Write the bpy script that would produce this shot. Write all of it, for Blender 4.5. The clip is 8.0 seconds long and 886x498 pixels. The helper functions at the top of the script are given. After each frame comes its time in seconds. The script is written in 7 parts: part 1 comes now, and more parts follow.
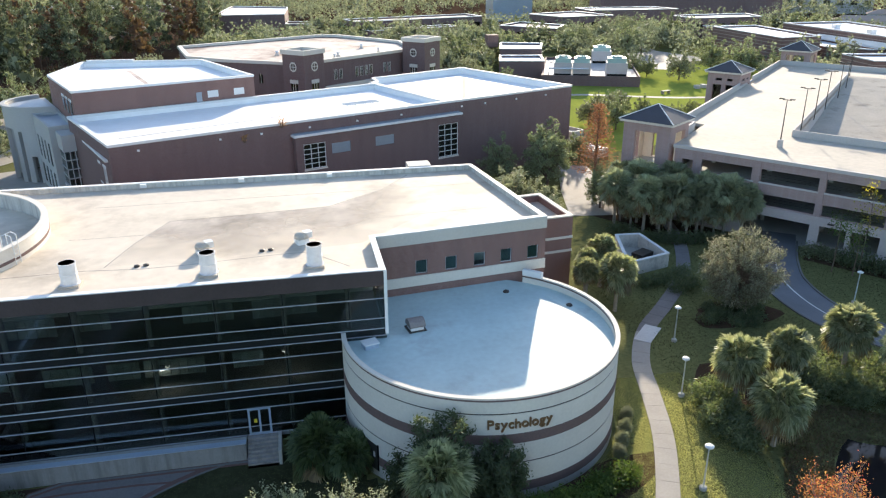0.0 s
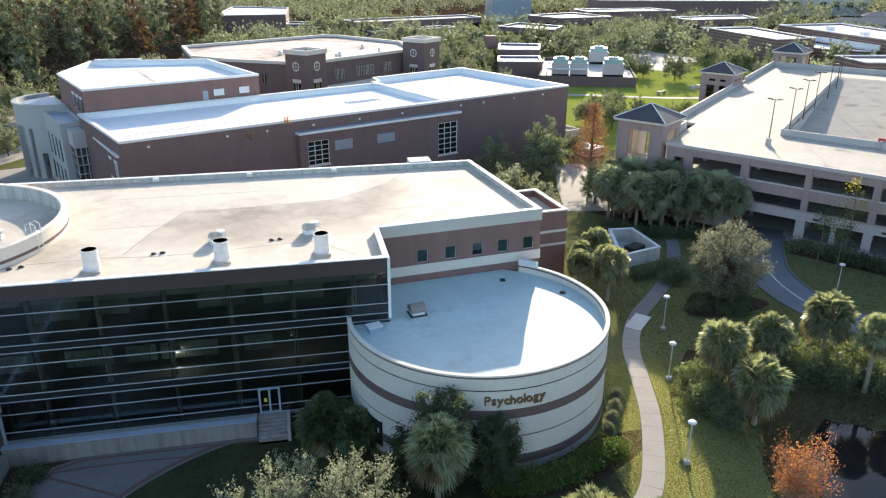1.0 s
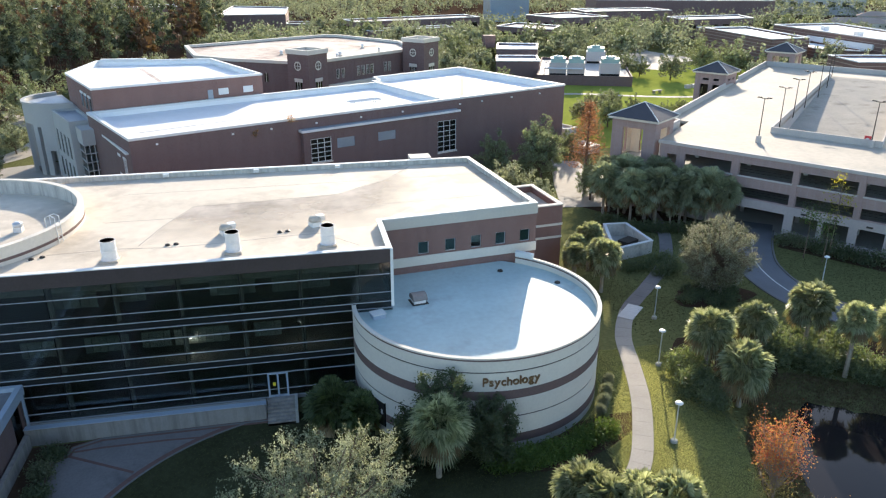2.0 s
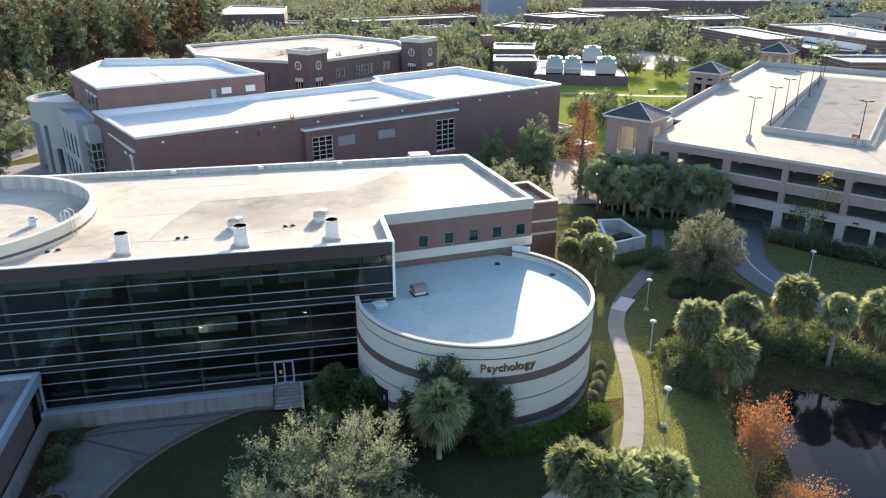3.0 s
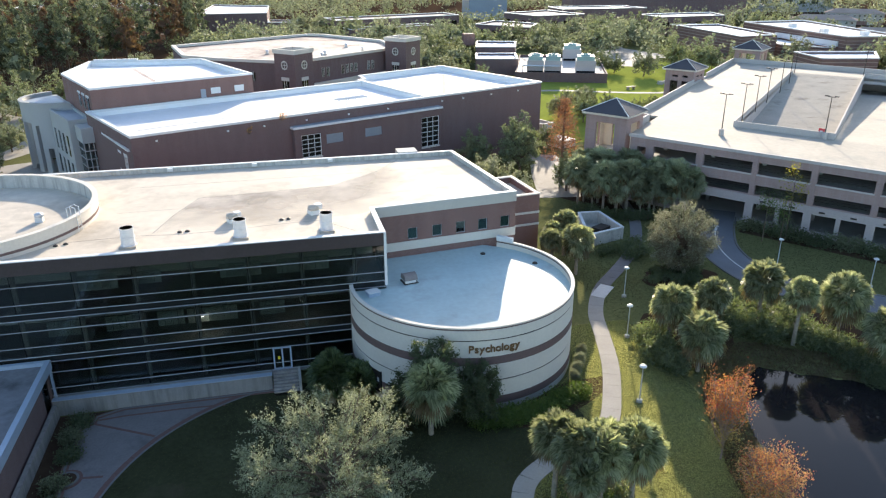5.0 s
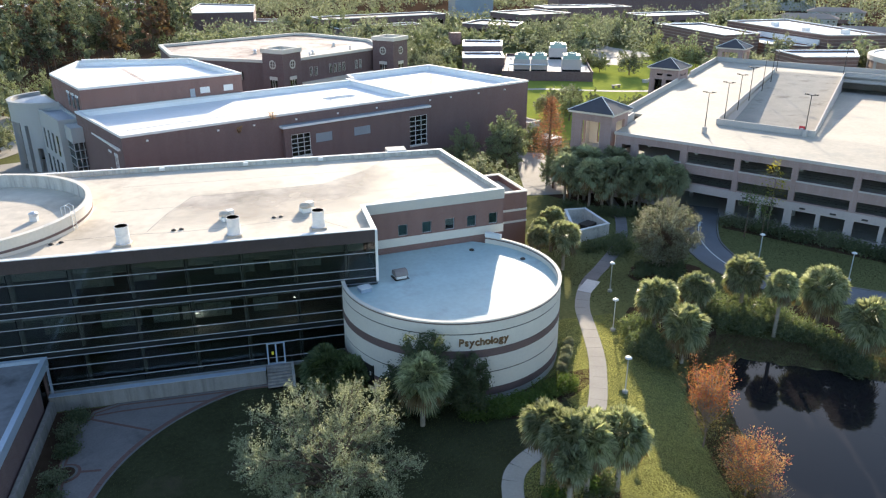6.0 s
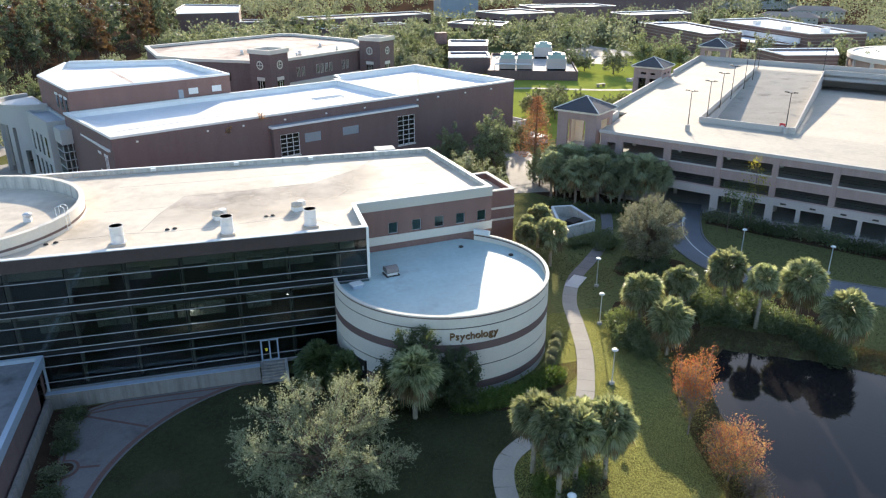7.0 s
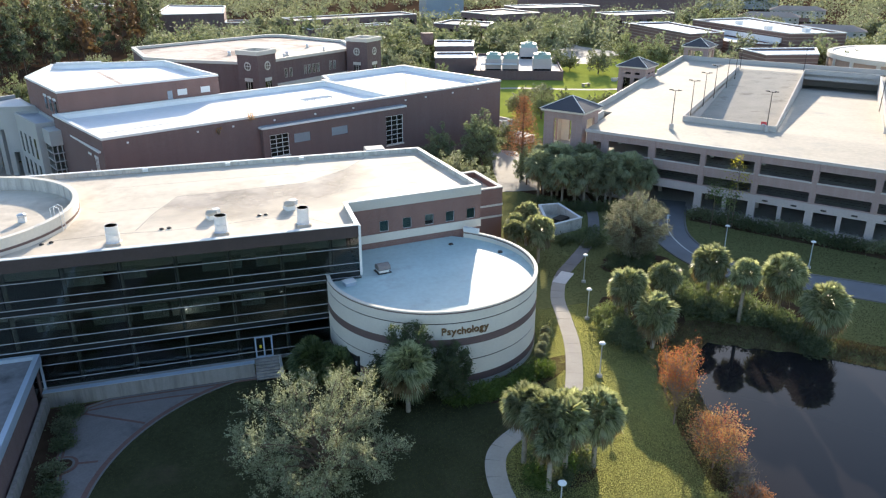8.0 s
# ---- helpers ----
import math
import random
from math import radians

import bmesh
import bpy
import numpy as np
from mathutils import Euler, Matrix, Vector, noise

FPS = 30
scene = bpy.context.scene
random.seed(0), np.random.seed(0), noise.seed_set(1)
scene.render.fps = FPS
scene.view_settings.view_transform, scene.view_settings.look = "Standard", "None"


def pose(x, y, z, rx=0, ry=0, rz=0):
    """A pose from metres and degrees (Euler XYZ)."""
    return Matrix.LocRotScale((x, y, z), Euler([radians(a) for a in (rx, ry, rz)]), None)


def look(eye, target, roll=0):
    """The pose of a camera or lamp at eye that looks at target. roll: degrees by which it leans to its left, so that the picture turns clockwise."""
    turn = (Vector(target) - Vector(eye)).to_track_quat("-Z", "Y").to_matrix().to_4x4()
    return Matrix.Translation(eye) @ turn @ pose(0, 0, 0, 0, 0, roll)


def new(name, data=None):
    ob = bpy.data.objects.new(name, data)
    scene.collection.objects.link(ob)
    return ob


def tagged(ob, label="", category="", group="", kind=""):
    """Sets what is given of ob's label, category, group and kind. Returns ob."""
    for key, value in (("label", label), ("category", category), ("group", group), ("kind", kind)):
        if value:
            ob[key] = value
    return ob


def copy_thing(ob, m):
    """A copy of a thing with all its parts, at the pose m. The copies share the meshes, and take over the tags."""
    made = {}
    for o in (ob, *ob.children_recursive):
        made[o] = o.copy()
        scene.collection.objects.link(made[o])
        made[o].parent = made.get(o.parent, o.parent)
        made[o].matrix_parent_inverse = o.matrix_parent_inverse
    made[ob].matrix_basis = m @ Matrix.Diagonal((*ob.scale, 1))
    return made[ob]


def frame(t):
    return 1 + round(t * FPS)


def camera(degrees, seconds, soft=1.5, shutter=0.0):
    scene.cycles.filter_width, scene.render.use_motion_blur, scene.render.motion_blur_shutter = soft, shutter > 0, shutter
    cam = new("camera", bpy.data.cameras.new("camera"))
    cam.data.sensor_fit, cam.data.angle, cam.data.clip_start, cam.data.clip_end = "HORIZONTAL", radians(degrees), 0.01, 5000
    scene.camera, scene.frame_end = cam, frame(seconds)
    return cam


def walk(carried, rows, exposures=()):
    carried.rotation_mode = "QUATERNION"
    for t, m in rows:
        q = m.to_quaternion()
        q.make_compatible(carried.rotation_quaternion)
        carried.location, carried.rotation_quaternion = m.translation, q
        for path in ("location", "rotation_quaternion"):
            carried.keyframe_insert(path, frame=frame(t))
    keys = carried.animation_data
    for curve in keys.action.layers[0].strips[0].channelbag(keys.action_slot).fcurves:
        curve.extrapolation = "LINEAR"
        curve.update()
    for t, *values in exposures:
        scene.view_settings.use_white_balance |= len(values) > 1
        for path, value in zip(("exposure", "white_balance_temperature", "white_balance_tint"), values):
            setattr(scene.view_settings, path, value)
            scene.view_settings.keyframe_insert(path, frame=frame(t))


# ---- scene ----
cam = camera(62.0, 8.0, soft=1.2)
PATH = [
    (0, (-5.892, -51.783, 35.613), (-5.525, -49.959, 34.88), -0.2),
    (0.5, (-6.285, -53.485, 35.801), (-5.915, -51.661, 35.069), -0.1),
    (1, (-6.729, -55.261, 36.01), (-6.358, -53.437, 35.278), -0.0),
    (1.5, (-7.127, -56.864, 36.253), (-6.754, -55.041, 35.52), 0.0),
    (3, (-8.25, -61.041, 37.016), (-7.869, -59.221, 36.28), 0.1),
    (3.5, (-8.617, -62.144, 37.257), (-8.227, -60.327, 36.519), 0.1),
    (4, (-8.964, -63.1, 37.483), (-8.563, -61.286, 36.743), 0.1),
    (4.5, (-9.293, -64.028, 37.66), (-8.881, -62.216, 36.919), 0.0),
    (6, (-10.177, -66.337, 38.236), (-9.72, -64.538, 37.49), -0.0),
    (6.5, (-10.549, -66.981, 38.388), (-10.073, -65.188, 37.641), -0.0),
    (7, (-10.854, -67.72, 38.533), (-10.363, -65.931, 37.786), -0.1),
    (7.5, (-11.246, -68.384, 38.7), (-10.737, -66.6, 37.953), -0.1),
    (8, (-11.667, -69.057, 38.835), (-11.141, -67.278, 38.088), -0.1),
]
walk(cam, [(t, look(eye, target, roll)) for t, eye, target, roll in PATH])

# ---------------------------------------------------------------- world and light
SUN_AZ, SUN_EL = radians(22.6), radians(16.4)      # clockwise from +y
world = bpy.data.worlds.new("sky")
scene.world = world
world.use_nodes = True
wn = world.node_tree
sky = wn.nodes.new("ShaderNodeTexSky")
sky.sky_type = "NISHITA"
sky.sun_disc = False
sky.sun_elevation, sky.sun_rotation = SUN_EL, SUN_AZ
sky.air_density, sky.dust_density, sky.ozone_density = 0.95, 0.9, 1.7
wn.nodes["Background"].inputs["Strength"].default_value = 0.135
wn.links.new(sky.outputs["Color"], wn.nodes["Background"].inputs["Color"])
scene.view_settings.exposure = 1.39
sun = new("sun", bpy.data.lights.new("sun", "SUN"))
sun.data.energy, sun.data.angle, sun.data.color = 4.0, radians(0.55), (1.0, 0.87, 0.7)
sun_way = Vector((math.sin(SUN_AZ) * math.cos(SUN_EL), math.cos(SUN_AZ) * math.cos(SUN_EL), math.sin(SUN_EL)))
sun.matrix_world = look(sun_way * 300, (0, 0, 0))

# ---------------------------------------------------------------- materials
def material(name, colour, rough=0.7, metal=0.0, vary=0.15, large=0.15, fine=6.0, bump=0.1, stain=None, stain_at=0.6, random_shade=0.0):
    m = bpy.data.materials.new(name)
    m.use_nodes = True
    n, l = m.node_tree.nodes, m.node_tree.links
    p = n["Principled BSDF"]
    p.inputs["Roughness"].default_value, p.inputs["Metallic"].default_value = rough, metal
    p.inputs["Specular IOR Level"].default_value = 0.5 if rough < 0.65 else 0.2 if rough < 0.9 else 0.0
    geo = n.new("ShaderNodeNewGeometry")
    big, small = n.new("ShaderNodeTexNoise"), n.new("ShaderNodeTexNoise")
    big.inputs["Scale"].default_value, big.inputs["Detail"].default_value = large, 5
    small.inputs["Scale"].default_value, small.inputs["Detail"].default_value = fine, 4
    for t in (big, small):
        l.new(geo.outputs["Position"], t.inputs["Vector"])
    add = n.new("ShaderNodeMath"); add.operation = "ADD"
    l.new(big.outputs["Fac"], add.inputs[0]); l.new(small.outputs["Fac"], add.inputs[1])
    ramp = n.new("ShaderNodeMapRange")
    ramp.inputs["From Min"].default_value, ramp.inputs["From Max"].default_value = 0.65, 1.35
    ramp.inputs["To Min"].default_value, ramp.inputs["To Max"].default_value = 1 - vary, 1 + vary
    l.new(add.outputs[0], ramp.inputs["Value"])
    mul = n.new("ShaderNodeVectorMath"); mul.operation = "SCALE"
    mul.inputs[0].default_value = colour
    l.new(ramp.outputs[0], mul.inputs["Scale"])
    out = mul.outputs[0]
    if random_shade:
        info = n.new("ShaderNodeObjectInfo")
        r2 = n.new("ShaderNodeMapRange")
        r2.inputs["To Min"].default_value, r2.inputs["To Max"].default_value = 1 - random_shade, 1 + random_shade
        l.new(info.outputs["Random"], r2.inputs["Value"])
        m2 = n.new("ShaderNodeVectorMath"); m2.operation = "SCALE"
        l.new(out, m2.inputs[0]); l.new(r2.outputs[0], m2.inputs["Scale"])
        out = m2.outputs[0]
    if stain:
        blot = n.new("ShaderNodeTexNoise")
        blot.inputs["Scale"].default_value, blot.inputs["Detail"].default_value, blot.inputs["Roughness"].default_value = large * 0.8, 6, 0.65
        shift = n.new("ShaderNodeVectorMath"); shift.operation = "ADD"; shift.inputs[1].default_value = (31, 17, 5)
        l.new(geo.outputs["Position"], shift.inputs[0]); l.new(shift.outputs[0], blot.inputs["Vector"])
        edge = n.new("ShaderNodeMapRange")
        edge.inputs["From Min"].default_value, edge.inputs["From Max"].default_value = stain_at, stain_at + 0.16
        l.new(blot.outputs["Fac"], edge.inputs["Value"])
        mix = n.new("ShaderNodeMix"); mix.data_type = "RGBA"
        l.new(edge.outputs[0], mix.inputs["Factor"]); l.new(out, mix.inputs["A"])
        mix.inputs["B"].default_value = (*stain, 1)
        out = mix.outputs["Result"]
    l.new(out, p.inputs["Base Color"])
    if bump:
        b = n.new("ShaderNodeBump")
        b.inputs["Strength"].default_value, b.inputs["Distance"].default_value = bump, 0.03
        l.new(small.outputs["Fac"], b.inputs["Height"]); l.new(b.outputs[0], p.inputs["Normal"])
    return m


def brick_material(name, a, b, mortar, stripes=None):
    """Running bond of real size; with stripes, courses of another colour every so many metres."""
    m = material(name, a, 0.85, vary=0.1)
    n, l = m.node_tree.nodes, m.node_tree.links
    p = n["Principled BSDF"]
    geo = n.new("ShaderNodeNewGeometry")
    sep, com = n.new("ShaderNodeSeparateXYZ"), n.new("ShaderNodeCombineXYZ")
    l.new(geo.outputs["Position"], sep.inputs[0])
    s = n.new("ShaderNodeMath"); s.operation = "ADD"
    l.new(sep.outputs["X"], s.inputs[0]); l.new(sep.outputs["Y"], s.inputs[1])
    l.new(s.outputs[0], com.inputs["X"]); l.new(sep.outputs["Z"], com.inputs["Y"])
    t = n.new("ShaderNodeTexBrick")
    for key, value in (("Color1", (*a, 1)), ("Color2", (*b, 1)), ("Mortar", (*mortar, 1)), ("Scale", 1.0), ("Mortar Size", 0.012),
                       ("Brick Width", 0.3), ("Row Height", 0.1), ("Bias", 0.0)):
        t.inputs[key].default_value = value
    l.new(com.outputs[0], t.inputs["Vector"])
    streak = n.new("ShaderNodeTexNoise")
    sc = n.new("ShaderNodeVectorMath"); sc.operation = "MULTIPLY"; sc.inputs[1].default_value = (0.9, 0.9, 0.09)
    l.new(geo.outputs["Position"], sc.inputs[0]); l.new(sc.outputs[0], streak.inputs["Vector"])
    streak.inputs["Scale"].default_value, streak.inputs["Detail"].default_value = 1.0, 5
    r = n.new("ShaderNodeMapRange")
    r.inputs["From Min"].default_value, r.inputs["From Max"].default_value = 0.3, 0.7
    r.inputs["To Min"].default_value, r.inputs["To Max"].default_value = 0.93, 1.07
    l.new(streak.outputs["Fac"], r.inputs["Value"])
    mul = n.new("ShaderNodeVectorMath"); mul.operation = "SCALE"
    l.new(t.outputs["Color"], mul.inputs[0]); l.new(r.outputs[0], mul.inputs["Scale"])
    out = mul.outputs[0]
    if stripes:
        w = n.new("ShaderNodeMath"); w.operation = "MODULO"; w.inputs[1].default_value = stripes[0]
        l.new(sep.outputs["Z"], w.inputs[0])
        g = n.new("ShaderNodeMath"); g.operation = "LESS_THAN"; g.inputs[1].default_value = stripes[1]
        l.new(w.outputs[0], g.inputs[0])
        mix = n.new("ShaderNodeMix"); mix.data_type = "RGBA"
        l.new(g.outputs[0], mix.inputs["Factor"]); l.new(out, mix.inputs["A"])
        mix.inputs["B"].default_value = (*stripes[2], 1)
        out = mix.outputs["Result"]
    l.new(out, p.inputs["Base Color"])
    return m


def streaked(name, a, b, rough=0.85):
    """Pale wall with dark rain streaks that run down from its top."""
    m = material(name, a, rough, vary=0.1, large=0.6, fine=5.0)
    n, l = m.node_tree.nodes, m.node_tree.links
    p = n["Principled BSDF"]
    old = p.inputs["Base Color"].links[0].from_socket
    geo, sc, t, r, mix = n.new("ShaderNodeNewGeometry"), n.new("ShaderNodeVectorMath"), n.new("ShaderNodeTexNoise"), n.new("ShaderNodeMapRange"), n.new("ShaderNodeMix")
    sc.operation = "MULTIPLY"; sc.inputs[1].default_value = (1.5, 1.5, 0.16)
    l.new(geo.outputs["Position"], sc.inputs[0]); l.new(sc.outputs[0], t.inputs["Vector"])
    t.inputs["Scale"].default_value, t.inputs["Detail"].default_value, t.inputs["Roughness"].default_value = 1.0, 6, 0.65
    r.inputs["From Min"].default_value, r.inputs["From Max"].default_value = 0.45, 0.66
    l.new(t.outputs["Fac"], r.inputs["Value"])
    mix.data_type = "RGBA"
    l.new(r.outputs[0], mix.inputs["Factor"]); l.new(old, mix.inputs["A"])
    mix.inputs["B"].default_value = (*b, 1)
    l.new(mix.outputs["Result"], p.inputs["Base Color"])
    return m


def leaf_material(name, a, b, through_light=0.45, gloss=0.45, glow=(1.5, 1.5, 0.7), shine=0.25):
    m = bpy.data.materials.new(name)
    m.use_nodes = True
    n, l = m.node_tree.nodes, m.node_tree.links
    p = n["Principled BSDF"]
    p.inputs["Roughness"].default_value = gloss
    p.inputs["Specular IOR Level"].default_value = shine
    geo, info = n.new("ShaderNodeNewGeometry"), n.new("ShaderNodeObjectInfo")
    mix = n.new("ShaderNodeMix"); mix.data_type = "RGBA"
    mix.inputs["A"].default_value, mix.inputs["B"].default_value = (*a, 1), (*b, 1)
    l.new(geo.outputs["Random Per Island"], mix.inputs["Factor"])
    r = n.new("ShaderNodeMapRange")
    r.inputs["To Min"].default_value, r.inputs["To Max"].default_value = 0.75, 1.25
    l.new(info.outputs["Random"], r.inputs["Value"])
    mul = n.new("ShaderNodeVectorMath"); mul.operation = "SCALE"
    l.new(mix.outputs["Result"], mul.inputs[0]); l.new(r.outputs[0], mul.inputs["Scale"])
    l.new(mul.outputs[0], p.inputs["Base Color"])
    tr, add = n.new("ShaderNodeBsdfTranslucent"), n.new("ShaderNodeMixShader")
    warm = n.new("ShaderNodeVectorMath"); warm.operation = "MULTIPLY"; warm.inputs[1].default_value = glow
    l.new(mul.outputs[0], warm.inputs[0]); l.new(warm.outputs[0], tr.inputs["Color"])
    add.inputs["Fac"].default_value = through_light
    l.new(p.outputs[0], add.inputs[1]); l.new(tr.outputs[0], add.inputs[2])
    l.new(add.outputs[0], n["Material Output"].inputs["Surface"])
    return m


def glass_material(name, tint, ior=1.5, dull=0.0):
    m = bpy.data.materials.new(name)
    m.use_nodes = True
    n, l = m.node_tree.nodes, m.node_tree.links
    n.remove(n["Principled BSDF"])
    clear, gloss, mix, fres = n.new("ShaderNodeBsdfTransparent"), n.new("ShaderNodeBsdfGlossy"), n.new("ShaderNodeMixShader"), n.new("ShaderNodeFresnel")
    clear.inputs["Color"].default_value = (*tint, 1)
    gloss.inputs["Roughness"].default_value = dull
    fres.inputs["IOR"].default_value = ior
    l.new(fres.outputs[0], mix.inputs["Fac"]); l.new(clear.outputs[0], mix.inputs[1]); l.new(gloss.outputs[0], mix.inputs[2])
    l.new(mix.outputs[0], n["Material Output"].inputs["Surface"])
    return m


def glow_material(name, colour, strength):
    m = bpy.data.materials.new(name)
    m.use_nodes = True
    p = m.node_tree.nodes["Principled BSDF"]
    p.inputs["Base Color"].default_value = (*colour, 1)
    p.inputs["Emission Color"].default_value, p.inputs["Emission Strength"].default_value = (*colour, 1), strength
    return m


ROOF_CREAM = material("cream_roof_membrane", (0.64, 0.56, 0.46), 0.75, vary=0.1, large=0.12, fine=1.2, stain=(0.42, 0.36, 0.29), stain_at=0.5)
ROOF_WHITE = material("white_roof_membrane", (0.82, 0.82, 0.82), 0.6, vary=0.05, large=0.1, fine=1.0, stain=(0.66, 0.66, 0.66), stain_at=0.6)
ROOF_DRUM = material("pale_drum_roof", (0.46, 0.57, 0.57), 0.65, vary=0.09, large=0.35, fine=2.0, stain=(0.38, 0.44, 0.45), stain_at=0.56)
ROOF_TAN = material("weathered_tan_roof", (0.58, 0.49, 0.43), 0.85, vary=0.2, large=0.08, fine=0.8, stain=(0.25, 0.18, 0.15), stain_at=0.47)
SEAM = material("dark_roof_seam", (0.3, 0.27, 0.24), 0.8)
COPING = material("white_metal_coping", (0.72, 0.72, 0.71), 0.66, vary=0.06)
CONCRETE_WALL = material("stained_parapet_concrete", (0.56, 0.53, 0.48), 0.85, vary=0.18, large=0.5, fine=3.0, stain=(0.3, 0.28, 0.25), stain_at=0.55)
STREAKED = streaked("rain_streaked_parapet", (0.55, 0.53, 0.49), (0.36, 0.34, 0.315))
CREAM = material("cream_stucco", (0.66, 0.61, 0.54), 0.8, vary=0.07, large=0.3, fine=5.0, stain=(0.52, 0.47, 0.41), stain_at=0.62)
FASCIA = material("beige_fascia", (0.55, 0.51, 0.45), 0.7, vary=0.08)
MAROON = material("maroon_brown_band", (0.165, 0.112, 0.103), 0.8, vary=0.12)
GROOVE = material("dark_reveal", (0.07, 0.055, 0.05), 0.8, vary=0.1)
BRICK = brick_material("red_brown_brick", (0.25, 0.14, 0.12), (0.21, 0.115, 0.1), (0.26, 0.19, 0.17))
BRICK_DARK = brick_material("dark_plum_brick", (0.19, 0.125, 0.12), (0.16, 0.104, 0.1), (0.2, 0.155, 0.148))
BRICK_STRIPE = brick_material("striped_brick", (0.21, 0.12, 0.1), (0.18, 0.1, 0.085), (0.22, 0.16, 0.14), (1.2, 0.25, (0.36, 0.27, 0.22)))
GARAGE_BRICK = brick_material("pinkish_garage_brick", (0.37, 0.26, 0.245), (0.33, 0.23, 0.215), (0.38, 0.3, 0.28))
GARAGE_WHITE = material("pale_precast_concrete", (0.5, 0.465, 0.44), 0.8, vary=0.1, fine=4.0, stain=(0.36, 0.34, 0.32), stain_at=0.62)
DECK = material("pale_concrete_deck", (0.47, 0.42, 0.35), 0.85, vary=0.12, large=0.12, fine=1.5, stain=(0.36, 0.34, 0.31), stain_at=0.58)
CONCRETE = material("grey_concrete", (0.42, 0.41, 0.38), 0.85, vary=0.14, large=0.4, fine=5.0, stain=(0.25, 0.24, 0.22), stain_at=0.6)
WALK = material("walkway_concrete", (0.37, 0.34, 0.3), 0.85, vary=0.1, large=0.5, fine=6.0, stain=(0.26, 0.235, 0.2), stain_at=0.6)
PAVER = material("red_brick_paver_edge", (0.17, 0.1, 0.085), 0.85, vary=0.2, fine=9.0)
ASPHALT = material("asphalt", (0.17, 0.175, 0.19), 0.85, vary=0.15, large=0.3, fine=10.0)
PAINT_WHITE = material("white_road_paint", (0.7, 0.7, 0.68), 0.7)
FASCIA_DARK = material("dark_bronze_metal_panel", (0.06, 0.042, 0.042), 0.55, metal=0.0, vary=0.2, large=0.4)
ALU = material("brushed_aluminium", (0.5, 0.5, 0.53), 0.5, metal=0.3, vary=0.06)
# Blue of the reflected sky is put into this metal's base colour.
ALU_BLUE = material("sky_tinted_metal_trim", (0.42, 0.5, 0.6), 0.4, metal=0.3, vary=0.1)
GALV = material("galvanised_sheet", (0.62, 0.64, 0.66), 0.45, metal=0.5, vary=0.12, fine=4.0)
WHITE_PAINT = material("white_paint", (0.75, 0.75, 0.73), 0.5, vary=0.06)
DARK_METAL = material("dark_bronze_pole", (0.05, 0.045, 0.04), 0.5, metal=0.5)
BLACK = material("black_opening", (0.02, 0.02, 0.02), 0.9)
SLATE = material("slate_grey_metal_roof", (0.05, 0.052, 0.065), 0.62, metal=0.2, vary=0.15, large=1.0)
RED_SIGN = material("red_sign_face", (0.6, 0.05, 0.06), 0.5)
YELLOW = material("yellow_notice", (0.75, 0.6, 0.04), 0.6)
GOLD = material("bronze_gold_letters", (0.2, 0.115, 0.055), 0.45, metal=0.3, vary=0.2)
INSIDE = material("dim_interior_plaster", (0.68, 0.68, 0.64), 0.9, vary=0.1)
BLIND = material("grey_green_blind", (0.4, 0.42, 0.38), 0.8, vary=0.12, large=1.5)
LOUVRE = material("blue_grey_louvre", (0.33, 0.37, 0.42), 0.5, metal=0.2)
TEAL = material("teal_cooling_tower", (0.34, 0.47, 0.44), 0.6, vary=0.12)
BARK = material("grey_brown_bark", (0.16, 0.12, 0.09), 0.95, vary=0.3, large=2.0, fine=12.0, bump=0.5)
BARK_PALE = material("pale_palm_bark", (0.3, 0.26, 0.21), 0.95, vary=0.3, large=3.0, fine=14.0, bump=0.5)
MULCH = material("dark_mulch_bed", (0.07, 0.045, 0.03), 0.95, vary=0.3, large=1.0, fine=12.0, bump=0.5)
GRASS = material("mown_lawn", (0.14, 0.142, 0.06), 0.95, vary=0.35, large=0.06, fine=2.5, bump=1.0, stain=(0.13, 0.105, 0.05), stain_at=0.6)
GLASS_DARK = glass_material("dark_tinted_glass", (0.62, 0.66, 0.65), 1.62)
GLASS = glass_material("window_glass", (0.55, 0.62, 0.62), 1.5)
LAMP_GLOW = glow_material("lamp_glow", (1.0, 0.95, 0.85), 7)
LEAF_OAK = leaf_material("oak_leaf", (0.12, 0.14, 0.08), (0.27, 0.29, 0.18), 0.35, 0.6, (1.2, 1.25, 0.8), 0.2)
LEAF_SILVER = leaf_material("silvery_oak_leaf", (0.14, 0.155, 0.095), (0.4, 0.41, 0.28), 0.4, 0.55, (1.1, 1.12, 0.85), 0.25)
LEAF_DARK = leaf_material("dark_evergreen_leaf", (0.07, 0.095, 0.055), (0.14, 0.165, 0.095), 0.35, 0.6)
LEAF_PALM = leaf_material("palm_frond", (0.145, 0.17, 0.085), (0.43, 0.44, 0.29), 0.45, 0.4, (1.25, 1.25, 0.85), 0.3)
LEAF_DEAD = leaf_material("dry_palm_frond", (0.16, 0.12, 0.07), (0.24, 0.18, 0.1), 0.3, 0.7)
LEAF_SHRUB = leaf_material("shrub_leaf", (0.06, 0.105, 0.03), (0.12, 0.17, 0.05), 0.4, 0.6)
LEAF_ORANGE = leaf_material("orange_autumn_leaf", (0.46, 0.165, 0.08), (0.55, 0.36, 0.15), 0.45, 0.6, (1.4, 1.2, 0.8), 0.1)
LEAF_RED = leaf_material("dull_red_autumn_leaf", (0.26, 0.06, 0.05), (0.4, 0.13, 0.09), 0.4, 0.6, (1.4, 1.1, 0.9), 0.1)
